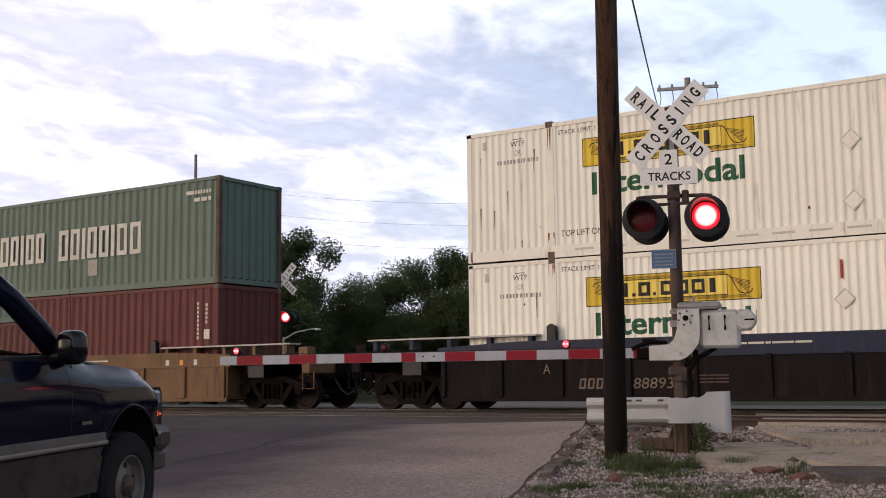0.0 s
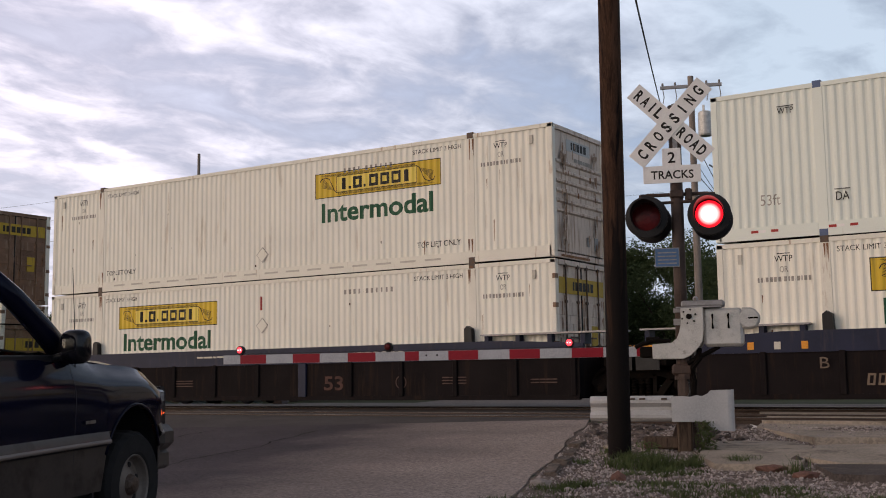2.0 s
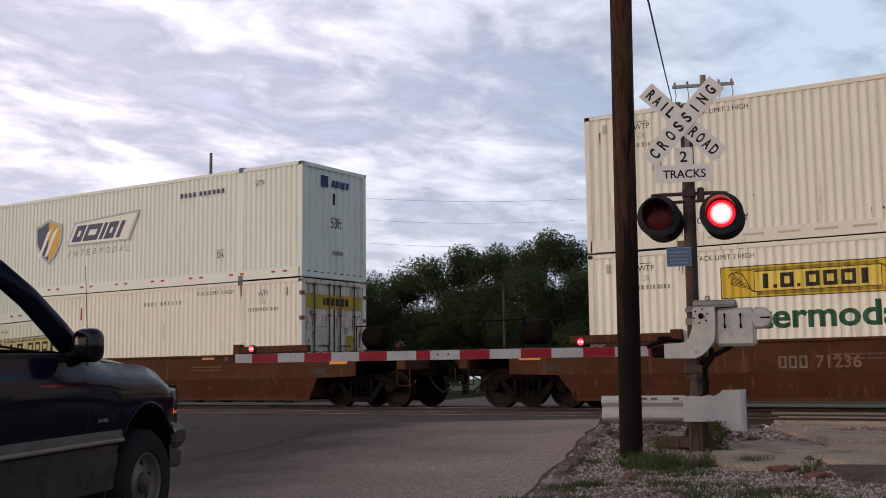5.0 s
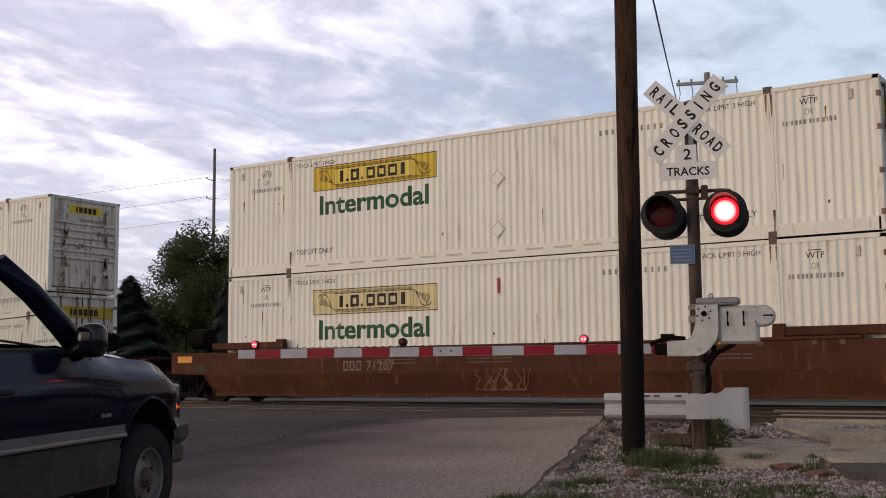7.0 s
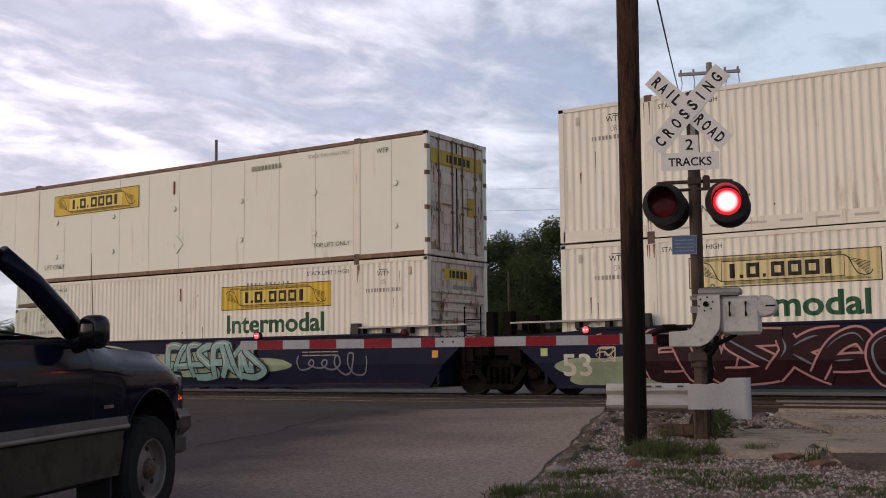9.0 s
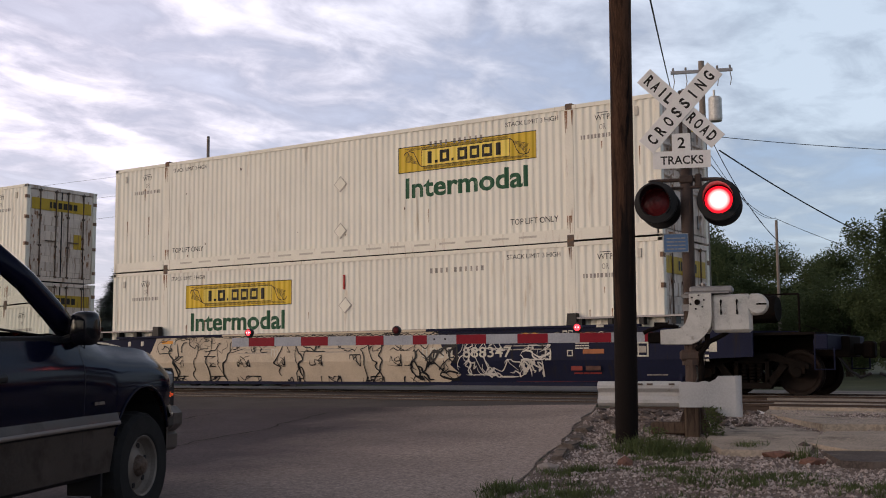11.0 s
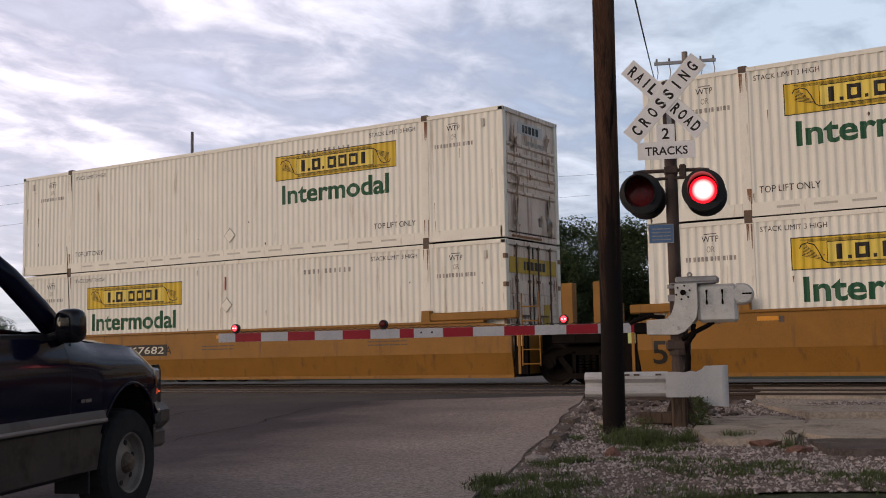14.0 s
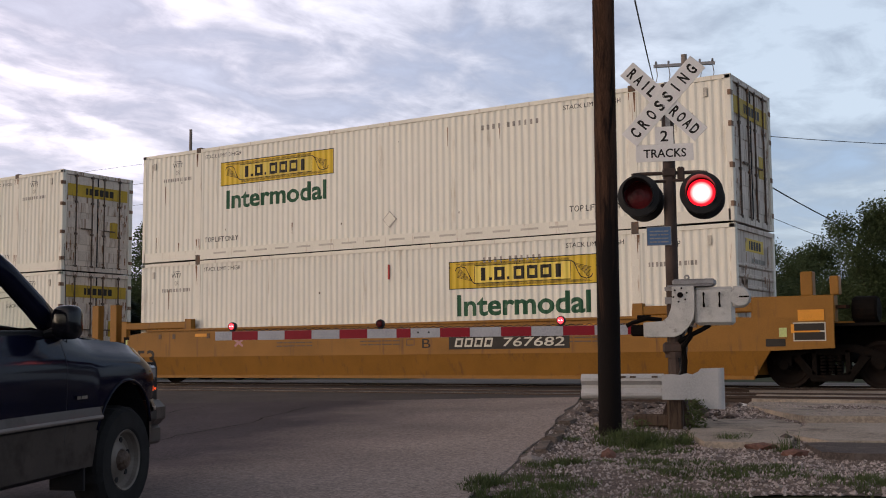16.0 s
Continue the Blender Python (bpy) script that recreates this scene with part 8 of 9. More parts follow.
for y0, y1 in ((-0.085, -0.045), (0.27, 0.31)):
    bm = bmesh.new()
    prism(bm, [(x, gz + z) for x, z in PLATE], y0, y1)
    bmesh.ops.bevel(bm, geom=bm.edges[:], offset=0.006, segments=1, affect="EDGES")
    sa = part("support_arm", bm, GALV, gate, "cast grey support arm")
    if y0 < 0:
        bm = bmesh.new()
        lathe(bm, [(0, -0.03), (0.03, -0.03), (0.036, 0.0)], 12, pose(0, -0.085, gz))
        part("hub_nut", bm, STEEL_DARK, sa)
        for k in range(6):
            a = k * math.pi / 3 + 0.3
            bm = bmesh.new()
            lathe(bm, [(0, -0.012), (0.012, -0.01), (0.012, 0)], 8, pose(0.085 * math.cos(a), -0.085, gz + 0.085 * math.sin(a)))
            part("bolt", bm, STEEL_DARK, sa)
part("mast_clamp", boxes((-0.20, 0.17, 0.02, 0.24, gz - 0.10, gz - 0.02), (-0.20, 0.17, 0.02, 0.24, gz + 0.06, gz + 0.11)), GALV_DARK, gate)
bm = bmesh.new()
box(bm, -0.62, -0.42, -0.075, 0.06, gz - 0.50, gz - 0.36, bevel=0.02)
tube(bm, [(-0.25, 0.05, gz - 0.30), (-0.42, 0.0, gz - 0.28), (-0.60, -0.01, gz - 0.33), (-0.68, -0.01, gz - 0.37)], 0.028, 7)
tube(bm, [(-0.38, 0.04, gz - 0.27), (-0.55, 0.02, gz - 0.27)], 0.035, 7)
part("arm_clamp", bm, STEEL_DARK, gate)
# rusted sleeve, cables and a bracket round the mast below the mechanism
bm = bmesh.new()
for z0, z1, r0, r1 in ((0.05, 0.34, 0.19, 0.13), (0.34, 0.86, 0.105, 0.100), (0.86, 0.93, 0.135, 0.135), (0.93, gz - 0.42, 0.100, 0.115)):
    tube(bm, [(-0.085, 0.10, z0), (-0.085, 0.10, (z0 + z1) / 2), (-0.085, 0.10, z1)], r0, 12, r1)
part("mast_sleeve", bm, MAST, gate, "rust-brown cast sleeve round the mast")
for k, pts in enumerate(([(0.10, 0.02, gz - 0.40), (0.10, -0.03, gz - 0.52), (0.02, -0.05, gz - 0.64), (0.03, -0.03, gz - 0.80), (0.0, 0.02, gz - 1.1)],
                         [(0.34, 0.08, gz - 0.37), (0.24, 0.04, gz - 0.43), (0.10, 0.0, gz - 0.50), (-0.04, -0.03, gz - 0.58)])):
    bm = bmesh.new()
    tube(bm, pts, 0.036 - 0.006 * k, 7)
    part("cable", bm, STEEL_DARK, gate)
part("mast_bracket", boxes((-0.24, 0.05, -0.03, 0.2, gz - 0.72, gz - 0.58), bevel=0.03), MAST, gate)
TIP, AZ = -6.475, -0.417
arm = part("gate_arm", boxes((TIP, -0.56, -0.016, 0.016, gz + AZ - 0.062, gz + AZ + 0.062)), ARM_WHITE, gate, "long striped gate arm")
RED_BANDS = ((-6.21, -5.81), (-5.40, -4.995), (-4.58, -4.175), (-3.755, -3.555), (-3.143, -2.733), (-2.31, -1.905), (-1.49, -1.085), (-0.664, -0.565))
for a, b in RED_BANDS:
    part("red_stripe", boxes((a, b, -0.0185, 0.0185, gz + AZ - 0.0605, gz + AZ + 0.0605)), ARM_RED, arm)
bm = bmesh.new()
tube(bm, [(TIP + 0.3 + i * 0.029, 0.0, gz + AZ + 0.074 + 0.010 * math.sin(i * 1.57)) for i in range(196)], 0.005, 4)
part("cable", bm, TRIM_BLACK, arm)
for x in (-3.46, -3.31):
    part("bolt", boxes((x, x + 0.022, -0.022, -0.0165, gz + AZ - 0.005, gz + AZ + 0.017)), STEEL_DARK, arm)


HOT = material("hot_lamp_point", (0.8, 0.3, 0.3), 0.4, emit=(1.0, 0.55, 0.55, 4.0), bump=0.0)


def arm_lamp(x, phase):
    zc = gz - 0.285
    bm = bmesh.new()
    box(bm, x - 0.03, x + 0.03, -0.03, 0.03, gz + AZ + 0.06, zc - 0.04, bevel=0.006)
    lathe(bm, [(0.044, 0.045), (0.056, 0.035), (0.060, 0.0), (0.056, -0.035), (0.044, -0.045)], 18, pose(x, 0, zc))
    ld = part("arm_lamp", bm, BLACK_PAINT, arm, "small red gate arm lamp")
    bm = bmesh.new()
    lathe(bm, [(0, -0.050), (0.028, -0.046), (0.045, -0.030), (0.045, -0.004)], 16)
    a = part("lens_carrier", bm, RED_SMALL, ld, "red lens of the arm lamp")
    if phase is not None:
        other = bmesh.new()
        lathe(other, [(0, 0.050), (0.028, 0.046), (0.045, 0.030), (0.045, 0.004)], 16)
        half = bpy.data.meshes.new("lens_half")
        other.to_mesh(half)
        other.free()
        bm = bmesh.new()
        bm.from_mesh(a.data)
        n0 = len(bm.faces)
        bm.from_mesh(half)
        bm.faces.ensure_lookup_table()
        for f in bm.faces[n0:]:
            f.material_index = 1
        bm.to_mesh(a.data)
        bm.free()
        bpy.data.meshes.remove(half)
        a.data.materials.append(RED_OFF)
        FLASH.append((a, phase))
    a.matrix_basis = pose(x, 0, zc)
    if phase != 1:
        for dx in (-0.019, 0.019):
            bm = bmesh.new()
            lathe(bm, [(0, -0.056), (0.008, -0.053), (0.009, -0.04)], 8, pose(dx, 0, 0))
            part("lamp_point", bm, HOT, a)


arm_lamp(-6.21, None)
arm_lamp(-3.99, 1)
arm_lamp(-1.517, 0)

# the same kind of signal beyond the tracks
signal(-25.12, 28.95, -0.2, FACE - 10, "far crossing signal with crossbuck and red lamps behind the tracks", True, 6, (2.81, 2.81), 4.07)

# ---------------------------------------------------------------- guard rail round the signal
guard = thing("guard_rail", "chipped white steel guard rail on a wooden post", "guard rail", pose(-5.15, 13.05, -0.38, 0, 0, 17))
prof = [(0.0, 0.0), (-0.04, 0.015), (-0.075, 0.05), (-0.075, 0.085), (-0.01, 0.135), (-0.01, 0.175), (-0.075, 0.225), (-0.075, 0.26), (-0.04, 0.295), (0.0, 0.31)]


def w_beam(bm, x0, x1, z):
    a = [bm.verts.new((x0, y, z + h)) for y, h in prof]
    b = [bm.verts.new((x1, y, z + h)) for y, h in prof]
    a2 = [bm.verts.new((x0, y + 0.008, z + h)) for y, h in prof]
    b2 = [bm.verts.new((x1, y + 0.008, z + h)) for y, h in prof]
    for i in range(len(prof) - 1):
        bm.faces.new((a[i], b[i], b[i + 1], a[i + 1]))
        bm.faces.new((a2[i + 1], b2[i + 1], b2[i], a2[i]))
    bm.faces.new(a + a2[::-1])
    bm.faces.new(b[::-1] + b2)


GZ = 0.49
WOOD_DARK = material("brown_rotten_post_wood", (0.085, 0.058, 0.042), 0.85, var=0.4, scale=4, dirt=(0.03, 0.021, 0.016), dirt_at=0.5, streak=True, grain=0.12, grain_scale=30, bump=0.5, stretch=(3, 3, 0.3))
bm = bmesh.new()
w_beam(bm, -0.98, 0.02, GZ)
beam = part("rail_beam", bm, GUARD_WHITE, guard)
bm = bmesh.new()
out = [(0.0, GZ), (0.38, GZ), (0.45, GZ - 0.06), (0.52, GZ - 0.10), (0.66, GZ - 0.11), (0.66, GZ + 0.375), (0.46, GZ + 0.37), (0.43, GZ + 0.335), (0.36, GZ + 0.30), (0.30, GZ + 0.315), (0.22, GZ + 0.295), (0.12, GZ + 0.305), (0.0, GZ + 0.30)]
prism(bm, out, -0.085, -0.070)
part("terminal_plate", bm, GUARD_WHITE, guard, "torn white end plate")
bm = bmesh.new()
for k in range(9):
    a0, a1 = [radians(-90 + 150 * j / 9) for j in (k, k + 1)]
    q = [(0.66 + 0.07 * math.cos(a), -0.0 + 0.08 * math.sin(a)) for a in (a0, a1)]
    card(bm, [(q[0][0], q[0][1], GZ - 0.11), (q[1][0], q[1][1], GZ - 0.11), (q[1][0], q[1][1], GZ + 0.375), (q[0][0], q[0][1], GZ + 0.375)])
part("rolled_end", bm, GUARD_WHITE, guard)
part("post", boxes((0.05, 0.23, 0.0, 0.18, -0.1, GZ + 0.02), bevel=0.02), WOOD_DARK, guard)
part("block", boxes((-0.36, 0.06, 0.07, 0.20, 0.16, 0.31), bevel=0.02), WOOD_DARK, guard)
bm = bmesh.new()
for x in (-0.72, -0.5, -0.38, -0.12):
    box(bm, x, x + 0.07, -0.080, -0.05, GZ + 0.262, GZ + 0.285)
part("rust_spot", bm, CASTING, guard)


# ---------------------------------------------------------------- far: trees, poles, wires, house, parked car
def tree_meshes(seed, h, spread, trunk_h, n, leaf=(0.052, 0.105)):
    rng = random.Random(seed)
    bt = bmesh.new()
    tube(bt, [(0, 0, -0.3), (0.05, 0.02, trunk_h * 0.6), (0.0, 0.1, trunk_h), (0.1, 0, h * 0.6)], 0.28 * h / 9, 10, 0.10 * h / 9)
    tips = []
    for i in range(9):
        a = i * 2.4 + rng.uniform(-0.3, 0.3)
        z0 = trunk_h * rng.uniform(0.7, 1.25)
        r = spread * rng.uniform(0.45, 0.85)
        z1 = rng.uniform(trunk_h + 0.1 * h, 0.9 * h)
        mid = (r * 0.45 * math.cos(a), r * 0.45 * math.sin(a), (z0 + z1) * 0.5)
        end = (r * math.cos(a), r * math.sin(a), z1)
        tube(bt, [(0, 0, z0), mid, end], 0.09 * h / 9, 6, 0.02)
        tips += [Vector(end), Vector(mid) + Vector((0, 0, 0.6))]
    tips += [Vector((rng.uniform(-0.3, 0.3) * spread, rng.uniform(-0.3, 0.3) * spread, h * rng.uniform(0.75, 0.93))) for _ in range(6)]
    tips += [Vector((rng.uniform(-0.7, 0.7) * spread, rng.uniform(-0.7, 0.7) * spread, rng.uniform(trunk_h * 0.5, h * 0.7))) for _ in range(13)]
    vs, fs = [], []
    for _ in range(n):
        c = rng.choice(tips)
        R = spread * 0.36
        d = Vector((rng.gauss(0, 1), rng.gauss(0, 1), rng.gauss(0, 0.8)))
        p = c + d.normalized() * R * rng.random() ** 0.5 * (0.75 if d.z < 0 else 1)
        u = Vector((rng.uniform(-1, 1), rng.uniform(-1, 1), rng.uniform(-0.6, 0.6))).normalized()
        w = u.cross(Vector((rng.uniform(-1, 1), rng.uniform(-1, 1), rng.uniform(-1, 1)))).normalized()
        s = rng.uniform(*leaf)
        k = len(vs)
        vs += [p - u * s, p + w * s * 0.55, p + u * s, p - w * s * 0.55]
        fs.append((k, k + 1, k + 2, k + 3))
    crown = bpy.data.meshes.new("crown")
    crown.from_pydata(vs, [], fs)
    crown.materials.append(LEAF)
    bmesh.ops.recalc_face_normals(bt, faces=bt.faces)
    trunk = bpy.data.meshes.new("trunk")
    bt.to_mesh(trunk)
    bt.free()
    trunk.materials.append(BARK)
    return trunk, crown


def conifer_meshes(seed, h, r, n):
    rng = random.Random(seed)
    bt = bmesh.new()
    tube(bt, [(0, 0, -0.3), (0, 0, h * 0.96)], 0.16, 8, 0.02)
    vs, fs = [], []
    for i in range(n):
        z = h * (0.06 + 0.94 * (1 - math.sqrt(rng.random())))
        a = rng.uniform(0, 6.3)
        rad = r * (1 - z / h) * (0.78 + 0.22 * math.sin(z * 5.5 + 2 * math.sin(a * 3))) * rng.uniform(0.5, 1.05) + 0.05
        p = Vector((rad * math.cos(a), rad * math.sin(a), z - 0.25 * rad))
        o = Vector((math.cos(a), math.sin(a), -0.35)).normalized() * rng.uniform(0.15, 0.32)
        w = Vector((-math.sin(a), math.cos(a), 0)) * 0.07
        k = len(vs)
        vs += [p - o, p + w, p + o, p - w]
        fs.append((k, k + 1, k + 2, k + 3))
    crown = bpy.data.meshes.new("crown")
    crown.from_pydata(vs, [], fs)
    crown.materials.append(LEAF_DARK)
    trunk = bpy.data.meshes.new("trunk")
    bt.to_mesh(trunk)
    bt.free()
    trunk.materials.append(BARK)
    return trunk, crown


KINDS = [tree_meshes(61, 9, 3.4, 2.4, 46000), tree_meshes(62, 9, 4.2, 2.0, 46000), tree_meshes(63, 9, 3.0, 2.2, 46000), tree_meshes(64, 9, 4.6, 1.6, 46000)]
LOW = [tree_meshes(67, 9, 4.0, 1.6, 14000, (0.10, 0.18)), tree_meshes(68, 9, 4.6, 1.4, 14000, (0.10, 0.18))]
FIRS = [conifer_meshes(65, 9, 2.2, 26000), conifer_meshes(66, 9, 1.9, 26000)]


def bearing(deg, dist):
    """A place by its bearing from the track's normal and its distance."""
    return dist * math.sin(radians(deg)), dist * math.cos(radians(deg))


def tree(kind, deg, dist, h, wide, turn, label="leafy deciduous tree with a dense dark green crown"):
    x, y = bearing(deg, dist)
    z = ground_z(x, y)
    ob = thing("conifer" if kind in FIRS else "tree", label, "tree", Matrix.LocRotScale((x, y, z), Euler((0, 0, turn)), (h / 9 * wide, h / 9 * wide, h / 9)), group="trees behind the tracks")
    share("trunk", kind[0], ob)
    share("crown", kind[1], ob)
    return ob


# bearing, distance, height, spread, kind
ROWS_T = ((-46.0, 66, 9.6, 1.0, 0), (-43.2, 64, 9.2, 1.05, 1), (-40.3, 62, 9.2, 0.85, 2), (-45.1, 74, 9.0, 1.0, 3), (-42.0, 78, 9.2, 1.1, 3), (-37.4, 78, 7.6, 1.0, 1), (-35.8, 80, 8.7, 1.0, 0), (-34.2, 78, 8.8, 1.05, 3),
          (-32.3, 74, 9.4, 1.0, 2), (-30.7, 72, 9.6, 0.9, 0), (-29.0, 68, 8.7, 0.95, 1), (-27.4, 66, 9.3, 0.9, 2), (-25.6, 70, 8.0, 0.95, 3), (-23.6, 72, 9.6, 1.0, 0), (-21.2, 70, 9.4, 0.95, 1),
          (-19.4, 78, 9.2, 0.9, 2), (-17.2, 104, 11.0, 1.0, 3), (-15.0, 100, 10.2, 1.0, 0), (-13.6, 82, 8.8, 1.05, 1), (-11.3, 68, 9.3, 0.95, 2), (-8.4, 66, 9.8, 0.95, 1), (-5.0, 64, 10.5, 1.0, 3),
          (-52.0, 80, 5.6, 1.35, 3), (-55.5, 84, 6.0, 1.3, 1))
for i, (b, d, h, w, k) in enumerate(ROWS_T):
    tree(KINDS[k], b, d, h, w, i * 1.7)
tree(FIRS[0], -49.0, 58, 6.1, 2.4, 0.4, "dark pointed conifer behind the tracks")
tree(FIRS[1], -44.05, 50, 6.0, 1.5, 1.1, "blue-green pointed conifer behind the tracks")
for i in range(26):
    b = -54 + i * 2.05
    tree(LOW[i % 2], b, 92 + (i * 37) % 11, (6.2 if b > -44 else 3.2) + (i * 13) % 5 * 0.35, 1.5, i * 2.3, "low bushy tree in a distant hedge")


def far_pole(label, x, y, h, r=0.15, mat=WOOD_GREY):
    ob = thing("utility_pole", label, "pole", pose(x, y, ground_z(x, y)))
    bm = bmesh.new()
    tube(bm, [(0, 0, -0.3), (0, 0, h)], r, 12, r * 0.7)
    part("pole_shaft", bm, mat, ob)
    return ob


def insulator(bm, x, y, z):
    lathe(bm, [(0, 0.14), (0.03, 0.14), (0.05, 0.10), (0.035, 0.08), (0.055, 0.05), (0.035, 0.02), (0.05, 0.0), (0, 0)], 8, pose(x, y, z) @ Matrix.Rotation(radians(90), 4, "X"))


# tall line pole at the left with side insulators
x1, y1 = -49.8, 49.7
p1 = far_pole("tall grey timber line pole with side insulators", x1, y1, 15.1, 0.13)
for z in (13.2, 12.0, 10.7):
    bm = bmesh.new()
    tube(bm, [(0, 0, z - 0.1), (-0.35, -0.2, z)], 0.03, 6)
    insulator(bm, -0.4, -0.22, z)
    part("insulator", bm, GALV_DARK, p1)

# pole with cross arm and transformer
x2, y2 = -15.77, 43.25
p2 = far_pole("timber utility pole with cross arm and transformer", x2, y2, 13.15, 0.17)
aim2 = math.degrees(math.atan2(-x2, y2))
bm = bmesh.new()
box(bm, -1.22, 1.22, -0.06, 0.06, 12.68, 12.80, m=Matrix.Rotation(radians(aim2), 4, "Z"))
part("cross_arm", bm, GALV_DARK, p2)
for k in (-1.12, -0.62, 0.62, 1.12):
    bm = bmesh.new()
    q = Matrix.Rotation(radians(aim2), 4, "Z") @ Vector((k, 0, 12.8))
    insulator(bm, q.x, q.y, q.z)
    tube(bm, [(q.x, q.y, 12.7), (q.x + 0.05, q.y, 12.35), (q.x, q.y, 12.1)], 0.02, 5)
    part("insulator", bm, GALV_DARK, p2)
bm = bmesh.new()
q = Matrix.Rotation(radians(aim2), 4, "Z") @ Vector((0.50, -0.25, 0))
lathe(bm, [(0, 1.02), (0.2, 1.0), (0.26, 0.94), (0.27, 0.08), (0.24, 0.0), (0, 0)], 18, pose(q.x, q.y, 10.6) @ Matrix.Rotation(radians(90), 4, "X"))
tube(bm, [(q.x, q.y - 0.1, 11.6), (q.x, q.y - 0.1, 11.85)], 0.05, 6)
part("transformer", bm, GALV, p2, "grey transformer can")

x3, y3 = -26.68, 89.05
far_pole("distant timber pole beside trees", x3, y3, 12.2, 0.15)

x4, y4 = bearing(-33.1 + 2.8, 60)
p4 = far_pole("timber street light pole behind the tracks", x4, y4, 6.0, 0.085, WOOD_DARK)
bm = bmesh.new()
tube(bm, [(0, 0, 5.6), (-0.4, -0.15, 5.85), (-0.9, -0.33, 5.93)], 0.022, 6)
box(bm, -1.25, -0.85, -0.42, -0.27, 5.88, 5.97, bevel=0.03)
part("street_lamp_arm", bm, MAST, p4)

x5, y5 = bearing(-40.65, 52)
p5 = far_pole("short metal street light pole behind the far signal", x5, y5, 3.1, 0.06, GALV_DARK)
bm = bmesh.new()
tube(bm, [(0, 0, 3.0), (0.40, 0.34, 3.30), (0.95, 0.81, 3.46), (1.15, 0.98, 3.46)], 0.03, 6)
box(bm, 1.05, 1.30, 0.90, 1.08, 3.40, 3.48, bevel=0.02)
part("street_lamp_arm", bm, GALV, p5)


def wire(label, a, b, sag, r=0.012, n=24):
    a, b = Vector(a), Vector(b)
    pts = []
    for i in range(n + 1):
        k = i / n
        p = a.lerp(b, k)
        p.z -= 4 * sag * k * (1 - k)
        pts.append(p)
    bm = bmesh.new()
    tube(bm, pts, r, 5)
    return tagged(part("wire", bm, WIRE), label, "wire", group="overhead wires")


wire("black overhead cable to the transformer pole", (-5.36, 12.58, 5.85), (-16.76, 42.82, 11.01), 0.12, 0.016)
for z, s in ((13.3, 0.6), (12.1, 0.7), (10.8, 0.8)):
    wire("thin line wire between poles", (x1 - 0.4, y1 - 0.2, z - 0.4), (x1 - 75, y1 - 8, z + 1.2), s * 1.5, 0.009)
    wire("thin line wire between poles", (x1 - 0.4, y1 - 0.2, z - 0.4), (x2 - 10, y2 + 22, z - 1.4), s * 1.5, 0.007)
wire("black cable falling from the pole to the trees", (-15.35, 43.9, 9.15), (-14.6, 76.0, 7.55), 0.35, 0.032)
wire("thin cable leading away from the transformer pole", (-15.5, 43.6, 9.7), (-2.0, 52.5, 8.9), 0.25, 0.014)
wire("thin cable to the distant pole", (-15.78, 43.87, 8.7), (x3, y3, 11.9), 0.5, 0.018)
wire("thin cable to the distant pole", (-15.78, 43.87, 9.1), (x3, y3, 12.0), 0.9, 0.014)
wire("thin cable from the distant pole", (x3, y3, 11.9), (-20.0, 112.0, 9.0), 0.3, 0.022)
wire("slack service cable beside the transformer pole", (-15.6, 43.7, 9.6), (-13.4, 46.0, 5.2), 0.5, 0.016)


# grey house far left
hx, hy = bearing(-47.0, 95)
house = thing("house", "small grey house with a dark pitched roof behind trees", "house", pose(hx, hy, ground_z(hx, hy), 0, 0, 40))
part("wall", boxes((-4, 4, -3, 3, -0.2, 2.6)), PLAIN_GREY, house)
bm = bmesh.new()
prism(bm, [(-4.4, 2.55), (4.4, 2.55), (0, 4.6)], -3.3, 3.3)
part("roof", bm, ROOF_GREY, house)
for x in (-2.4, 0.2):
    wd = part("window", boxes((x, x + 1.1, -3.05, -3.0, 0.9, 2.0)), TRIM_BLACK, house)
    part("frame", boxes((x - 0.08, x + 1.18, -3.08, -3.05, 0.82, 0.9), (x - 0.08, x + 1.18, -3.08, -3.05, 2.0, 2.08)), SIGN_WHITE, wd)
part("door", boxes((2.2, 3.1, -3.05, -3.0, 0, 2.05)), SIGN_WHITE, house)


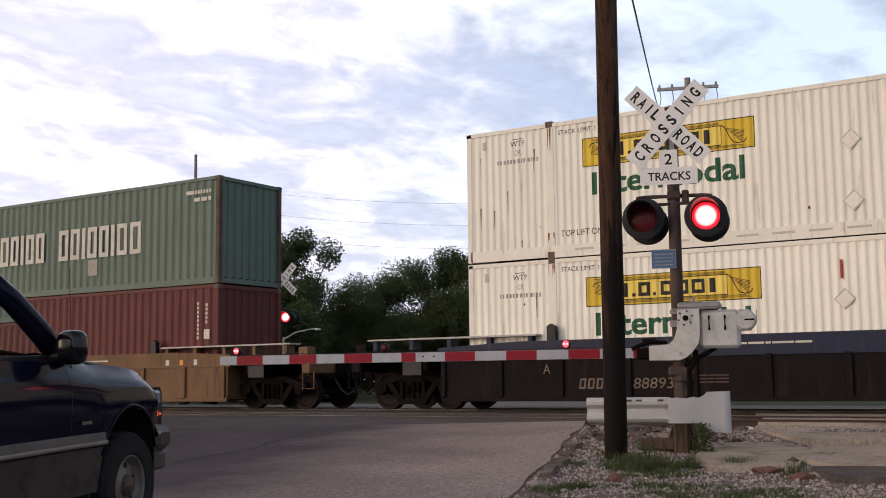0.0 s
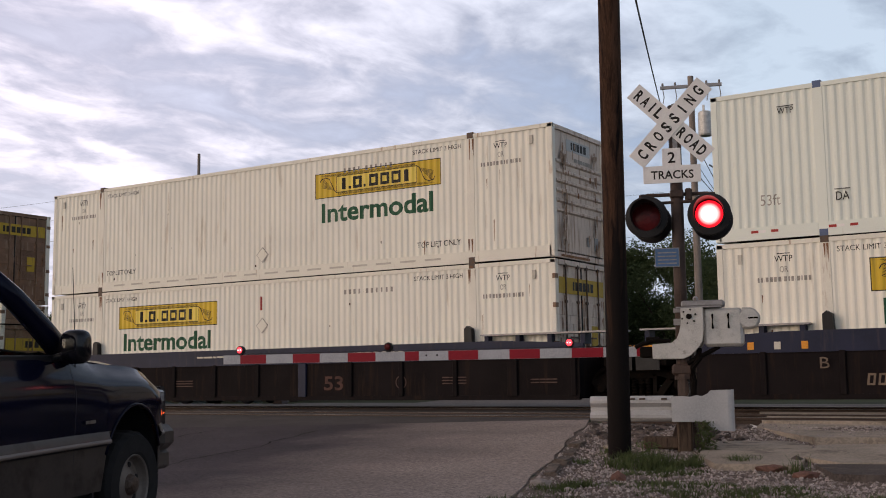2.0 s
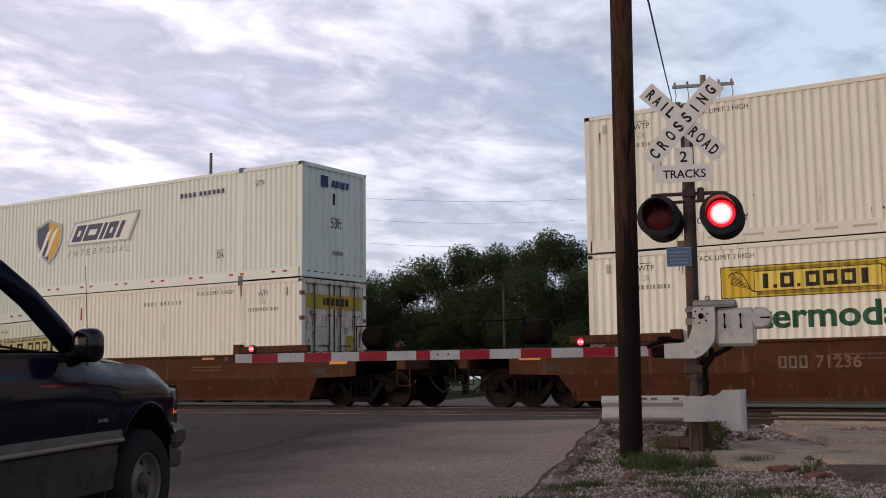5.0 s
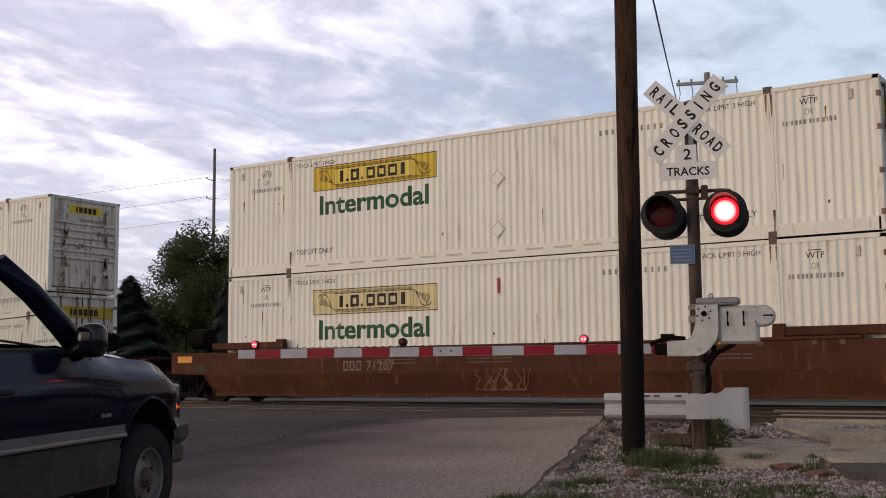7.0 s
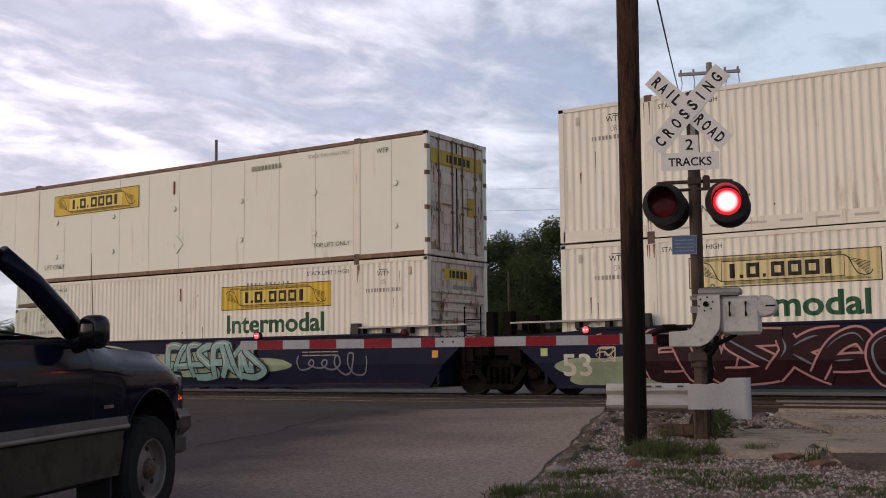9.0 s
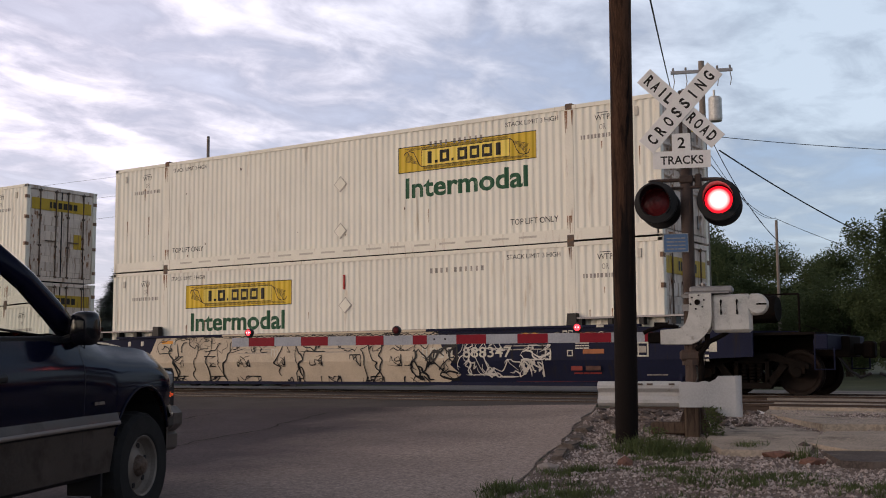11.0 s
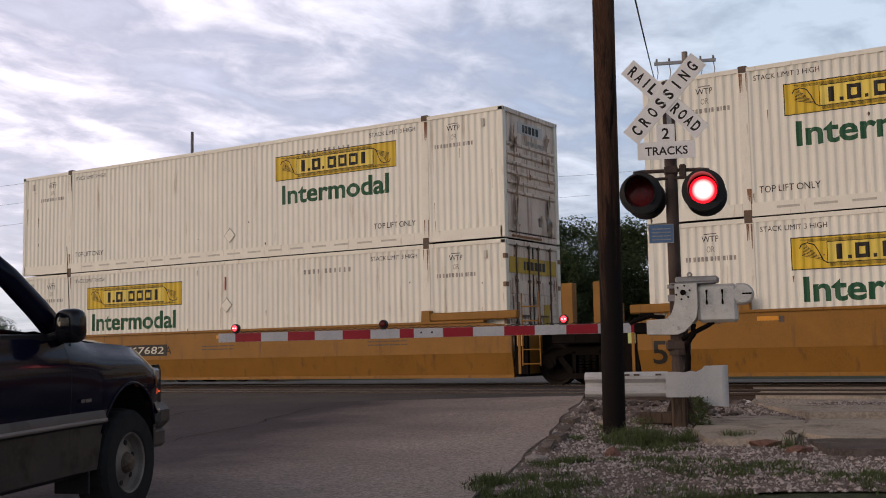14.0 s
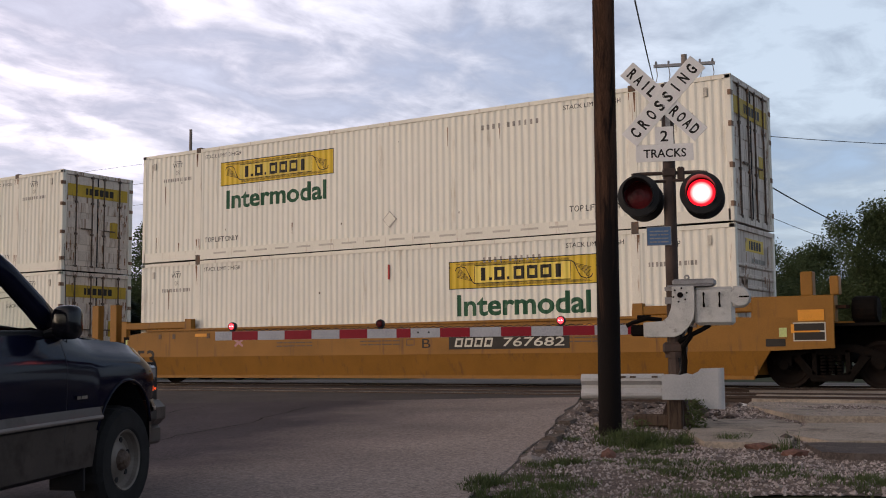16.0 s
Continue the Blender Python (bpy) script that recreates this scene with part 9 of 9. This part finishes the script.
# ---------------------------------------------------------------- vehicles
def wheel_thing(parent, x, y, r, w, side, rim, lift=0.0):
    """Tyre and rim; side is the sign of y of the outer face."""
    bm = bmesh.new()
    s = side
    lathe(bm, [(r * 0.52, -s * 0.0), (r * 0.60, s * 0.018), (r * 0.90, s * 0.02), (r * 0.985, -s * 0.02), (r, -s * 0.05), (r, -s * (w - 0.05)), (r * 0.97, -s * (w - 0.01)), (r * 0.6, -s * w)], 40)
    # shoulder lugs: every other rim vertex drawn in
    for v in bm.verts:
        d = math.hypot(v.co.x, v.co.z)
        if d > r * 0.975 and int((math.atan2(v.co.z, v.co.x) + math.pi) / (2 * math.pi) * 40 + 0.5) % 2:
            v.co.x, v.co.z = v.co.x * 0.972, v.co.z * 0.972
    t = part("tyre", bm, TYRE, parent, "", False)
    t.matrix_basis = pose(x, y, r + lift)
    bm = bmesh.new()
    lathe(bm, [(r * 0.56, s * 0.006), (r * 0.545, s * 0.014), (r * 0.515, s * 0.004), (r * 0.49, -s * 0.030), (r * 0.44, -s * 0.062), (r * 0.34, -s * 0.058), (r * 0.25, -s * 0.040), (r * 0.20, -s * 0.030)], 40)
    rm = part("rim", bm, rim, t, "dull alloy rim with dark slots")
    bm = bmesh.new()
    lathe(bm, [(r * 0.20, -s * 0.035), (r * 0.17, s * 0.0), (r * 0.13, s * 0.022), (r * 0.05, s * 0.030), (0, s * 0.031)], 24)
    part("hub_cap", bm, HUB_BROWN, rm, "rust-brown hub cap")
    for k in range(6):
        a = 2 * math.pi * k / 6 + 0.3
        bm = bmesh.new()
        lathe(bm, [(0, -s * 0.052), (r * 0.052, -s * 0.052), (r * 0.056, -s * 0.075), (0, -s * 0.075)], 14, pose(r * 0.365 * math.cos(a), 0, r * 0.365 * math.sin(a)))
        part("rim_slot", bm, TRIM_BLACK, rm)
    return t


TRIM_GLOSS = material("gloss_black_mirror_shell", (0.006, 0.006, 0.009), 0.10, var=0.1, bump=0.0, spec=0.28, coat=0.10)


def pickup():
    """A full-size pickup; x forward, origin under its middle at the road."""
    ob = thing("pickup_truck", "dark navy pickup truck with pewter lower body waiting at the crossing", "pickup truck")
    FW, RW, WR = 1.73, -1.90, 0.445        # front and rear axle, wheel radius
    AR = 0.50

    def lower(x):
        base = 0.235 + 0.20 * smoothstep(2.2, 2.62, x)
        for c in (FW, RW):
            d = abs(x - c)
            if d < AR:
                base = max(base, 0.28 + math.sqrt(AR * AR - d * d) * 1.20)
        return base

    def upper(x):
        if x > 0.85:
            return 1.27 - 0.08 * smoothstep(0.6, 2.0, x) - 0.24 * smoothstep(1.75, 2.72, x) ** 1.5
        return 1.27

    def half(x, z):
        w = 0.982 - 0.055 * abs(z - 0.95) ** 1.2 - 0.05 * smoothstep(1.0, 1.25, z)
        w -= 0.12 * smoothstep(upper(x) - 0.24, upper(x) + 0.01, z) ** 2 * smoothstep(0.7, 1.4, x)
        w += 0.02 * smoothstep(0.66, 0.5, abs(x - FW)) * smoothstep(1.05, 0.85, z)
        w -= 0.19 * smoothstep(1.95, 2.66, x) ** 2
        w -= 0.03 * smoothstep(-2.6, -3.0, x)
        return w

    xs = sorted(set([-2.95, -2.8, -2.6] + [RW + AR * k / 8 for k in range(-9, 10)] + [-1.2, -0.8, -0.4, 0, 0.4, 0.8] + [FW + AR * k / 8 for k in range(-9, 10)] + [2.3, 2.4, 2.5, 2.58, 2.64]))
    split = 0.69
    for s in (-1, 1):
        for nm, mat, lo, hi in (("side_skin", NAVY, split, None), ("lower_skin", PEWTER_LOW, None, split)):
            bm = bmesh.new()
            st = []
            for x in xs:
                a = lower(x) if lo is None else max(split, lower(x))
                b = upper(x) if hi is None else split
                if b - a < 0.01:
                    a = b - 0.01
                st.append([(x, s * half(x, a + (b - a) * k / 8), a + (b - a) * k / 8) for k in range(9)])
            rows = [[bm.verts.new(p) for p in r] for r in st]
            for p, q in zip(rows, rows[1:]):
                for i in range(8):
                    if lo is None and min(v.co.z for v in (p[0], q[0])) > split - 0.02:
                        continue
                    bm.faces.new((p[i], p[i + 1], q[i + 1], q[i]))
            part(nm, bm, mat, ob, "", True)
        for nm, mat, prof in (("upper_band", PEWTER, ((-0.002, 0.004), (0.012, -0.022), (0.024, -0.062))), ("side_moulding", CHROME_STRIPE, ((0.024, -0.062), (0.034, -0.066), (0.036, -0.090), (0.022, -0.096))), ("band_groove", TRIM_BLACK, ((0.022, -0.096), (0.008, -0.104), (0.0, -0.112)))):
            bm = bmesh.new()
            rows = [[bm.verts.new((x, s * (half(x, split) + o), split + dz)) for o, dz in prof] for x in xs if lower(x) < split - 0.03]
            for p, q in zip(rows, rows[1:]):
                if q[0].co.x - p[0].co.x > 0.6:
                    continue
                for i in range(len(prof) - 1):
                    bm.faces.new((p[i], p[i + 1], q[i + 1], q[i]))
            part(nm, bm, mat, ob, "", True)
        # arch liners
        for c in (FW, RW):
            bm = bmesh.new()
            prev = None
            for k in range(13):
                a = math.pi * k / 12
                p = (c + AR * math.cos(a), 0.28 + AR * 1.20 * math.sin(a))
                cur = [bm.verts.new((p[0], s * 0.95, p[1])), bm.verts.new((p[0], s * 0.55, p[1]))]
                if prev:
                    bm.faces.new((prev[0], prev[1], cur[1], cur[0]))
                prev = cur
            part("wheel_arch", bm, TRIM_BLACK, ob)
            bm = bmesh.new()
            pts = [(c + AR * math.cos(math.pi * k / 16), 0.28 + AR * 1.20 * math.sin(math.pi * k / 16)) for k in range(17)]
            tube(bm, [(px, s * (half(px, max(pz, 0.4)) + 0.002), pz) for px, pz in pts if pz > 0.42], 0.013, 8)
            part("wheel_lip", bm, NAVY, ob, "", True)
    # hood, slightly crowned
    bm = bmesh.new()
    hx = [0.78, 0.95, 1.2, 1.5, 1.8, 2.1, 2.35, 2.5, 2.60, 2.64]
    rows = []
    for x in hx:
        w, z = half(x, upper(x)), upper(x)
        rows.append([bm.verts.new((x, w * k / 8, z + 0.045 * (1 - (k / 8) ** 2) + 0.02 * (abs(k) == 6))) for k in range(-8, 9)])
    for p, q in zip(rows, rows[1:]):
        for i in range(16):
            bm.faces.new((p[i], p[i + 1], q[i + 1], q[i]))
    part("hood", bm, NAVY, ob, "", True)
    # nose, grille, bumper
    bm = bmesh.new()
    prism(bm, [(2.60, 0.50), (2.66, 0.52), (2.67, 0.95), (2.63, 1.0), (2.56, 1.0)], -0.80, 0.80)
    part("nose_panel", bm, TRIM_BLACK, ob)
    for k in range(3):
        part("grille_bar", boxes((2.66, 2.69, -0.55, 0.55, 0.70 + k * 0.09, 0.74 + k * 0.09)), RIM, ob)
    bm = bmesh.new()
    box(bm, 2.44, 2.735, -0.88, 0.88, 0.44, 0.66, bevel=0.06)
    part("front_bumper", bm, PEWTER, ob, "scuffed front bumper")
    part("bumper_lower", boxes((2.40, 2.69, -0.84, 0.84, 0.27, 0.44), bevel=0.03), PEWTER, ob)
    for s in (-1, 1):
        part("headlamp", boxes((2.53, 2.66, min(s * 0.56, s * 0.80), max(s * 0.56, s * 0.80), 0.80, 0.95), bevel=0.03), CLEAR_LENS, ob)
        part("turn_lamp", boxes((2.60, 2.668, min(s * 0.66, s * 0.80), max(s * 0.66, s * 0.80), 0.735, 0.785), bevel=0.015), AMBER_LENS, ob)
        sx = half(2.50, 0.80)
        part("side_marker", boxes((2.47, 2.53, min(s * (sx - 0.03), s * (sx + 0.006)), max(s * (sx - 0.03), s * (sx + 0.006)), 0.74, 0.80), bevel=0.008), AMBER_LENS, ob, "small lit orange side marker")
        part("corner_lamp", boxes((2.50, 2.63, min(s * (sx - 0.10), s * (sx - 0.012)), max(s * (sx - 0.10), s * (sx - 0.012)), 0.84, 0.98), bevel=0.03), CLEAR_LENS, ob)
        part("tail_lamp", boxes((-2.98, -2.90, min(s * 0.80, s * 0.95), max(s * 0.80, s * 0.95), 0.72, 1.12), bevel=0.02), RED_OFF, ob)
    # cab: pillars, roof, glass
    zb, zt = 1.26, 1.88
    a_bot, a_top, b_x, c_bot, c_top = 0.80, 0.04, -0.42, -1.20, -1.05
    wb, wt = 0.905, 0.70

    def post(name, p, q, w):
        bm = bmesh.new()
        p, q = Vector(p), Vector(q)
        tube(bm, [p, p.lerp(q, 0.33) + Vector((0.015, (1 if p.y > 0 else -1) * 0.014, 0.012)), p.lerp(q, 0.66) + Vector((0.02, (1 if p.y > 0 else -1) * 0.014, 0.02)), q], w, 10, w * 0.85)
        return part(name, bm, NAVY, ob, "", True)

    for s in (-1, 1):
        post("a_pillar", (a_bot, s * wb, zb), (a_top, s * wt, zt), 0.094)
        post("b_pillar", (b_x, s * wb, zb), (b_x - 0.05, s * wt, zt), 0.045)
        post("c_pillar", (c_bot, s * wb, zb), (c_top, s * wt, zt), 0.075)
        bm = bmesh.new()
        card(bm, [(a_bot - 0.06, s * wb, zb), (b_x, s * wb, zb), (b_x - 0.05, s * wt, zt), (a_top, s * wt, zt)])
        g = part("side_window", bm, GLASS, ob)
        g.visible_shadow = False
        bm = bmesh.new()
        card(bm, [(b_x, s * wb, zb), (c_bot, s * wb, zb), (c_top, s * wt, zt), (b_x - 0.05, s * wt, zt)])
        g = part("rear_side_window", bm, GLASS, ob)
        g.visible_shadow = False
        part("window_sill", boxes((c_bot, a_bot, min(s * (wb - 0.06), s * (wb + 0.015)), max(s * (wb - 0.06), s * (wb + 0.015)), zb - 0.03, zb + 0.03), bevel=0.01), TRIM_BLACK, ob)
        # door seams and handle
        for x in (0.83, b_x):
            bm = bmesh.new()
            rows = [[bm.verts.new((x + dx, s * (half(x, 0.44 + 0.08 * k) + 0.0015), 0.44 + 0.08 * k)) for dx in (-0.003, 0.003)] for k in range(11)]
            for p, q in zip(rows, rows[1:]):
                bm.faces.new((p[0], p[1], q[1], q[0]))
            part("door_seam", bm, TRIM_BLACK, ob)
        part("door_handle", boxes((b_x + 0.06, b_x + 0.26, min(s * 0.96, s * 1.0), max(s * 0.96, s * 1.0), 0.98, 1.03), bevel=0.012), TRIM_BLACK, ob)
        # mirror
        bm = bmesh.new()
        box(bm, 0.54, 0.71, min(s * 0.99, s * 1.20), max(s * 0.99, s * 1.20), 1.22, 1.47)
        bmesh.ops.bevel(bm, geom=bm.edges[:], offset=0.075, segments=5, profile=0.55, affect="EDGES")
        mi = part("mirror", bm, TRIM_GLOSS, ob, "black door mirror", True)
        bm = bmesh.new()
        tube(bm, [(0.62, s * 0.92, 1.26), (0.62, s * 1.05, 1.30)], 0.03, 8)
        part("mirror_stalk", bm, TRIM_BLACK, mi)
        bars([2, 3], 0.94, 1.09, 0.765, 0.79, 0, RIM, ob, name="badge_bar").matrix_basis = pose(0, s * 0.998, 0)
    bm = bmesh.new()
    box(bm, c_top - 0.05, a_top + 0.05, -wt - 0.03, wt + 0.03, zt - 0.03, zt + 0.055, bevel=0.035)
    part("roof", bm, NAVY, ob, "", True)
    bm = bmesh.new()
    card(bm, [(a_bot, -wb + 0.03, zb), (a_bot, wb - 0.03, zb), (a_top, wt - 0.02, zt), (a_top, -wt + 0.02, zt)])
    g = part("windscreen", bm, GLASS, ob)
    g.visible_shadow = False
    bm = bmesh.new()
    card(bm, [(c_bot, -wb + 0.03, zb), (c_bot, wb - 0.03, zb), (c_top, wt - 0.02, zt), (c_top, -wt + 0.02, zt)])
    g = part("rear_window", bm, GLASS, ob)
    g.visible_shadow = False
    bm = bmesh.new()
    tube(bm, [(0.88, -0.55, 1.29), (0.70, -0.2, 1.34), (0.72, 0.1, 1.325)], 0.012, 6)
    tube(bm, [(0.88, 0.15, 1.31), (0.70, 0.5, 1.34), (0.72, 0.75, 1.325)], 0.012, 6)
    part("wiper", bm, TRIM_BLACK, ob)
    part("dashboard", boxes((0.40, 0.80, -0.85, 0.85, 0.80, 1.25), bevel=0.05), CABIN, ob)
    part("cab_floor", boxes((-1.2, 0.9, -0.86, 0.86, 0.45, 0.52)), CABIN, ob)
    part("firewall", boxes((0.84, 0.88, -0.86, 0.86, 0.45, 1.12)), CABIN, ob)
    for s in (-1, 1):
        bm = bmesh.new()
        box(bm, -0.55, 0.0, s * 0.43 - 0.26, s * 0.43 + 0.26, 0.52, 0.80, bevel=0.05)
        box(bm, -0.72, -0.52, s * 0.43 - 0.25, s * 0.43 + 0.25, 0.75, 1.22, bevel=0.05)
        part("seat", bm, CABIN, ob)
    # cargo bed
    part("bed_floor", boxes((-2.9, -1.28, -0.84, 0.84, 0.66, 0.70)), NAVY, ob)
    part("bed_front", boxes((-1.30, -1.24, -0.88, 0.88, 0.5, 1.15)), NAVY, ob)
    part("tailgate", boxes((-2.98, -2.92, -0.82, 0.82, 0.60, 1.17), bevel=0.015), NAVY, ob)
    part("rear_bumper", boxes((-3.10, -2.95, -0.92, 0.92, 0.46, 0.62), bevel=0.03), RIM, ob)
    for s in (-1, 1):
        part("bed_rail", boxes((-2.95, -1.24, min(s * 0.84, s * 0.95), max(s * 0.84, s * 0.95), 1.14, 1.185), bevel=0.015), NAVY, ob)
        part("rocker", boxes((-1.38, 1.18, min(s * 0.80, s * 0.93), max(s * 0.80, s * 0.93), 0.20, 0.30), bevel=0.03), TRIM_BLACK, ob)
        for x in (FW - AR - 0.09, RW - AR - 0.09):
            part("mud_flap", boxes((x - 0.015, x + 0.015, min(s * 0.66, s * 0.95), max(s * 0.66, s * 0.95), 0.06, 0.62), bevel=0.004), TRIM_BLACK, ob)
        for x in (FW, RW):
            w = wheel_thing(ob, x, s * 0.965, WR, 0.25, s, RIM, 0.26 - WR)
            if x == FW:
                w.matrix_basis = pose(x + 0.025, s * 0.965, 0.225, 0, 0, 0)
    part("chassis", boxes((-2.8, 2.4, -0.45, 0.45, 0.36, 0.5)), STEEL_DARK, ob)
    bm = bmesh.new()
    tube(bm, [(0.95, -0.90, 1.15), (0.93, -0.90, 1.55), (0.90, -0.9, 1.95)], 0.005, 5, 0.002)
    part("antenna", bm, TRIM_BLACK, ob)
    for c in ob.children:
        c.matrix_basis = pose(0, 0, 0.12) @ c.matrix_basis
    return ob


truck = pickup()
truck.matrix_basis = Matrix.LocRotScale((-6.919, 4.185, -0.457), Euler((0, radians(-1.36), radians(110.5))), (0.917, 0.917, 0.917))


def parked_car(x, y, turn):
    ob = thing("parked_car", "dark green saloon car parked behind the tracks", "car", pose(x, y, ground_z(x, y) + 0.02, 0, 0, turn))
    bm = bmesh.new()
    prism(bm, [(-2.2, 0.30), (2.2, 0.30), (2.25, 0.6), (2.1, 0.78), (1.1, 0.90), (-1.5, 0.92), (-2.2, 0.85), (-2.28, 0.6)], -0.86, 0.86)
    bmesh.ops.bevel(bm, geom=bm.edges[:], offset=0.05, segments=2, affect="EDGES")
    part("body", bm, GREEN_CAR, ob, "", True)
    bm = bmesh.new()
    prism(bm, [(-1.5, 0.90), (1.05, 0.88), (0.35, 1.38), (-0.95, 1.40)], -0.72, 0.72)
    part("window_band", bm, TRIM_BLACK, ob)
    part("roof", boxes((-0.95, 0.35, -0.74, 0.74, 1.37, 1.43), bevel=0.02), GREEN_CAR, ob)
    for wx in (-1.35, 1.4):
        for s in (-1, 1):
            wheel_thing(ob, wx, s * 0.88, 0.32, 0.2, s, RIM)
    return ob


cx, cy = bearing(-43.5, 44)
parked_car(cx, cy, 8)


# ---------------------------------------------------------------- what moves
def motions():
    for ob, u, z in TRAIN:
        walk(ob, [(t, pose(u - V * t, YC, z)) for t in (0, 4, 8, 12, 16)])
    # wheels roll: one row a film frame
    step = math.degrees(V / FPS / 0.43)
    for w, x in WHEELS:
        walk(w, [(f / FPS, pose(x, 0, 0.43, 0, -(f * step) % 360, 0)) for f in range(0, 16 * FPS + 1)])
    # lamps: change over shortly before the half and the full second
    for carrier, phase in FLASH:
        home = carrier.matrix_basis.copy()
        rows, lit = [], phase == 0
        rows.append((0, home @ pose(0, 0, 0, 0, 0, 0 if lit else 180)))
        for k in range(16):
            for tt, right in ((k + 0.43, False), (k + 0.90, True)):
                f = round(tt * FPS)
                on = right == (phase == 0)
                a, b = (180, 360) if on else (0, 180)
                for j, q in ((-2, 0), (-1, 1), (0, 2), (1, 3)):
                    rows.append(((f + j) / FPS, home @ pose(0, 0, 0, 0, 0, a + (b - a) * q / 3)))
        rows.append((16, rows[-1][1]))
        walk(carrier, rows)


motions()
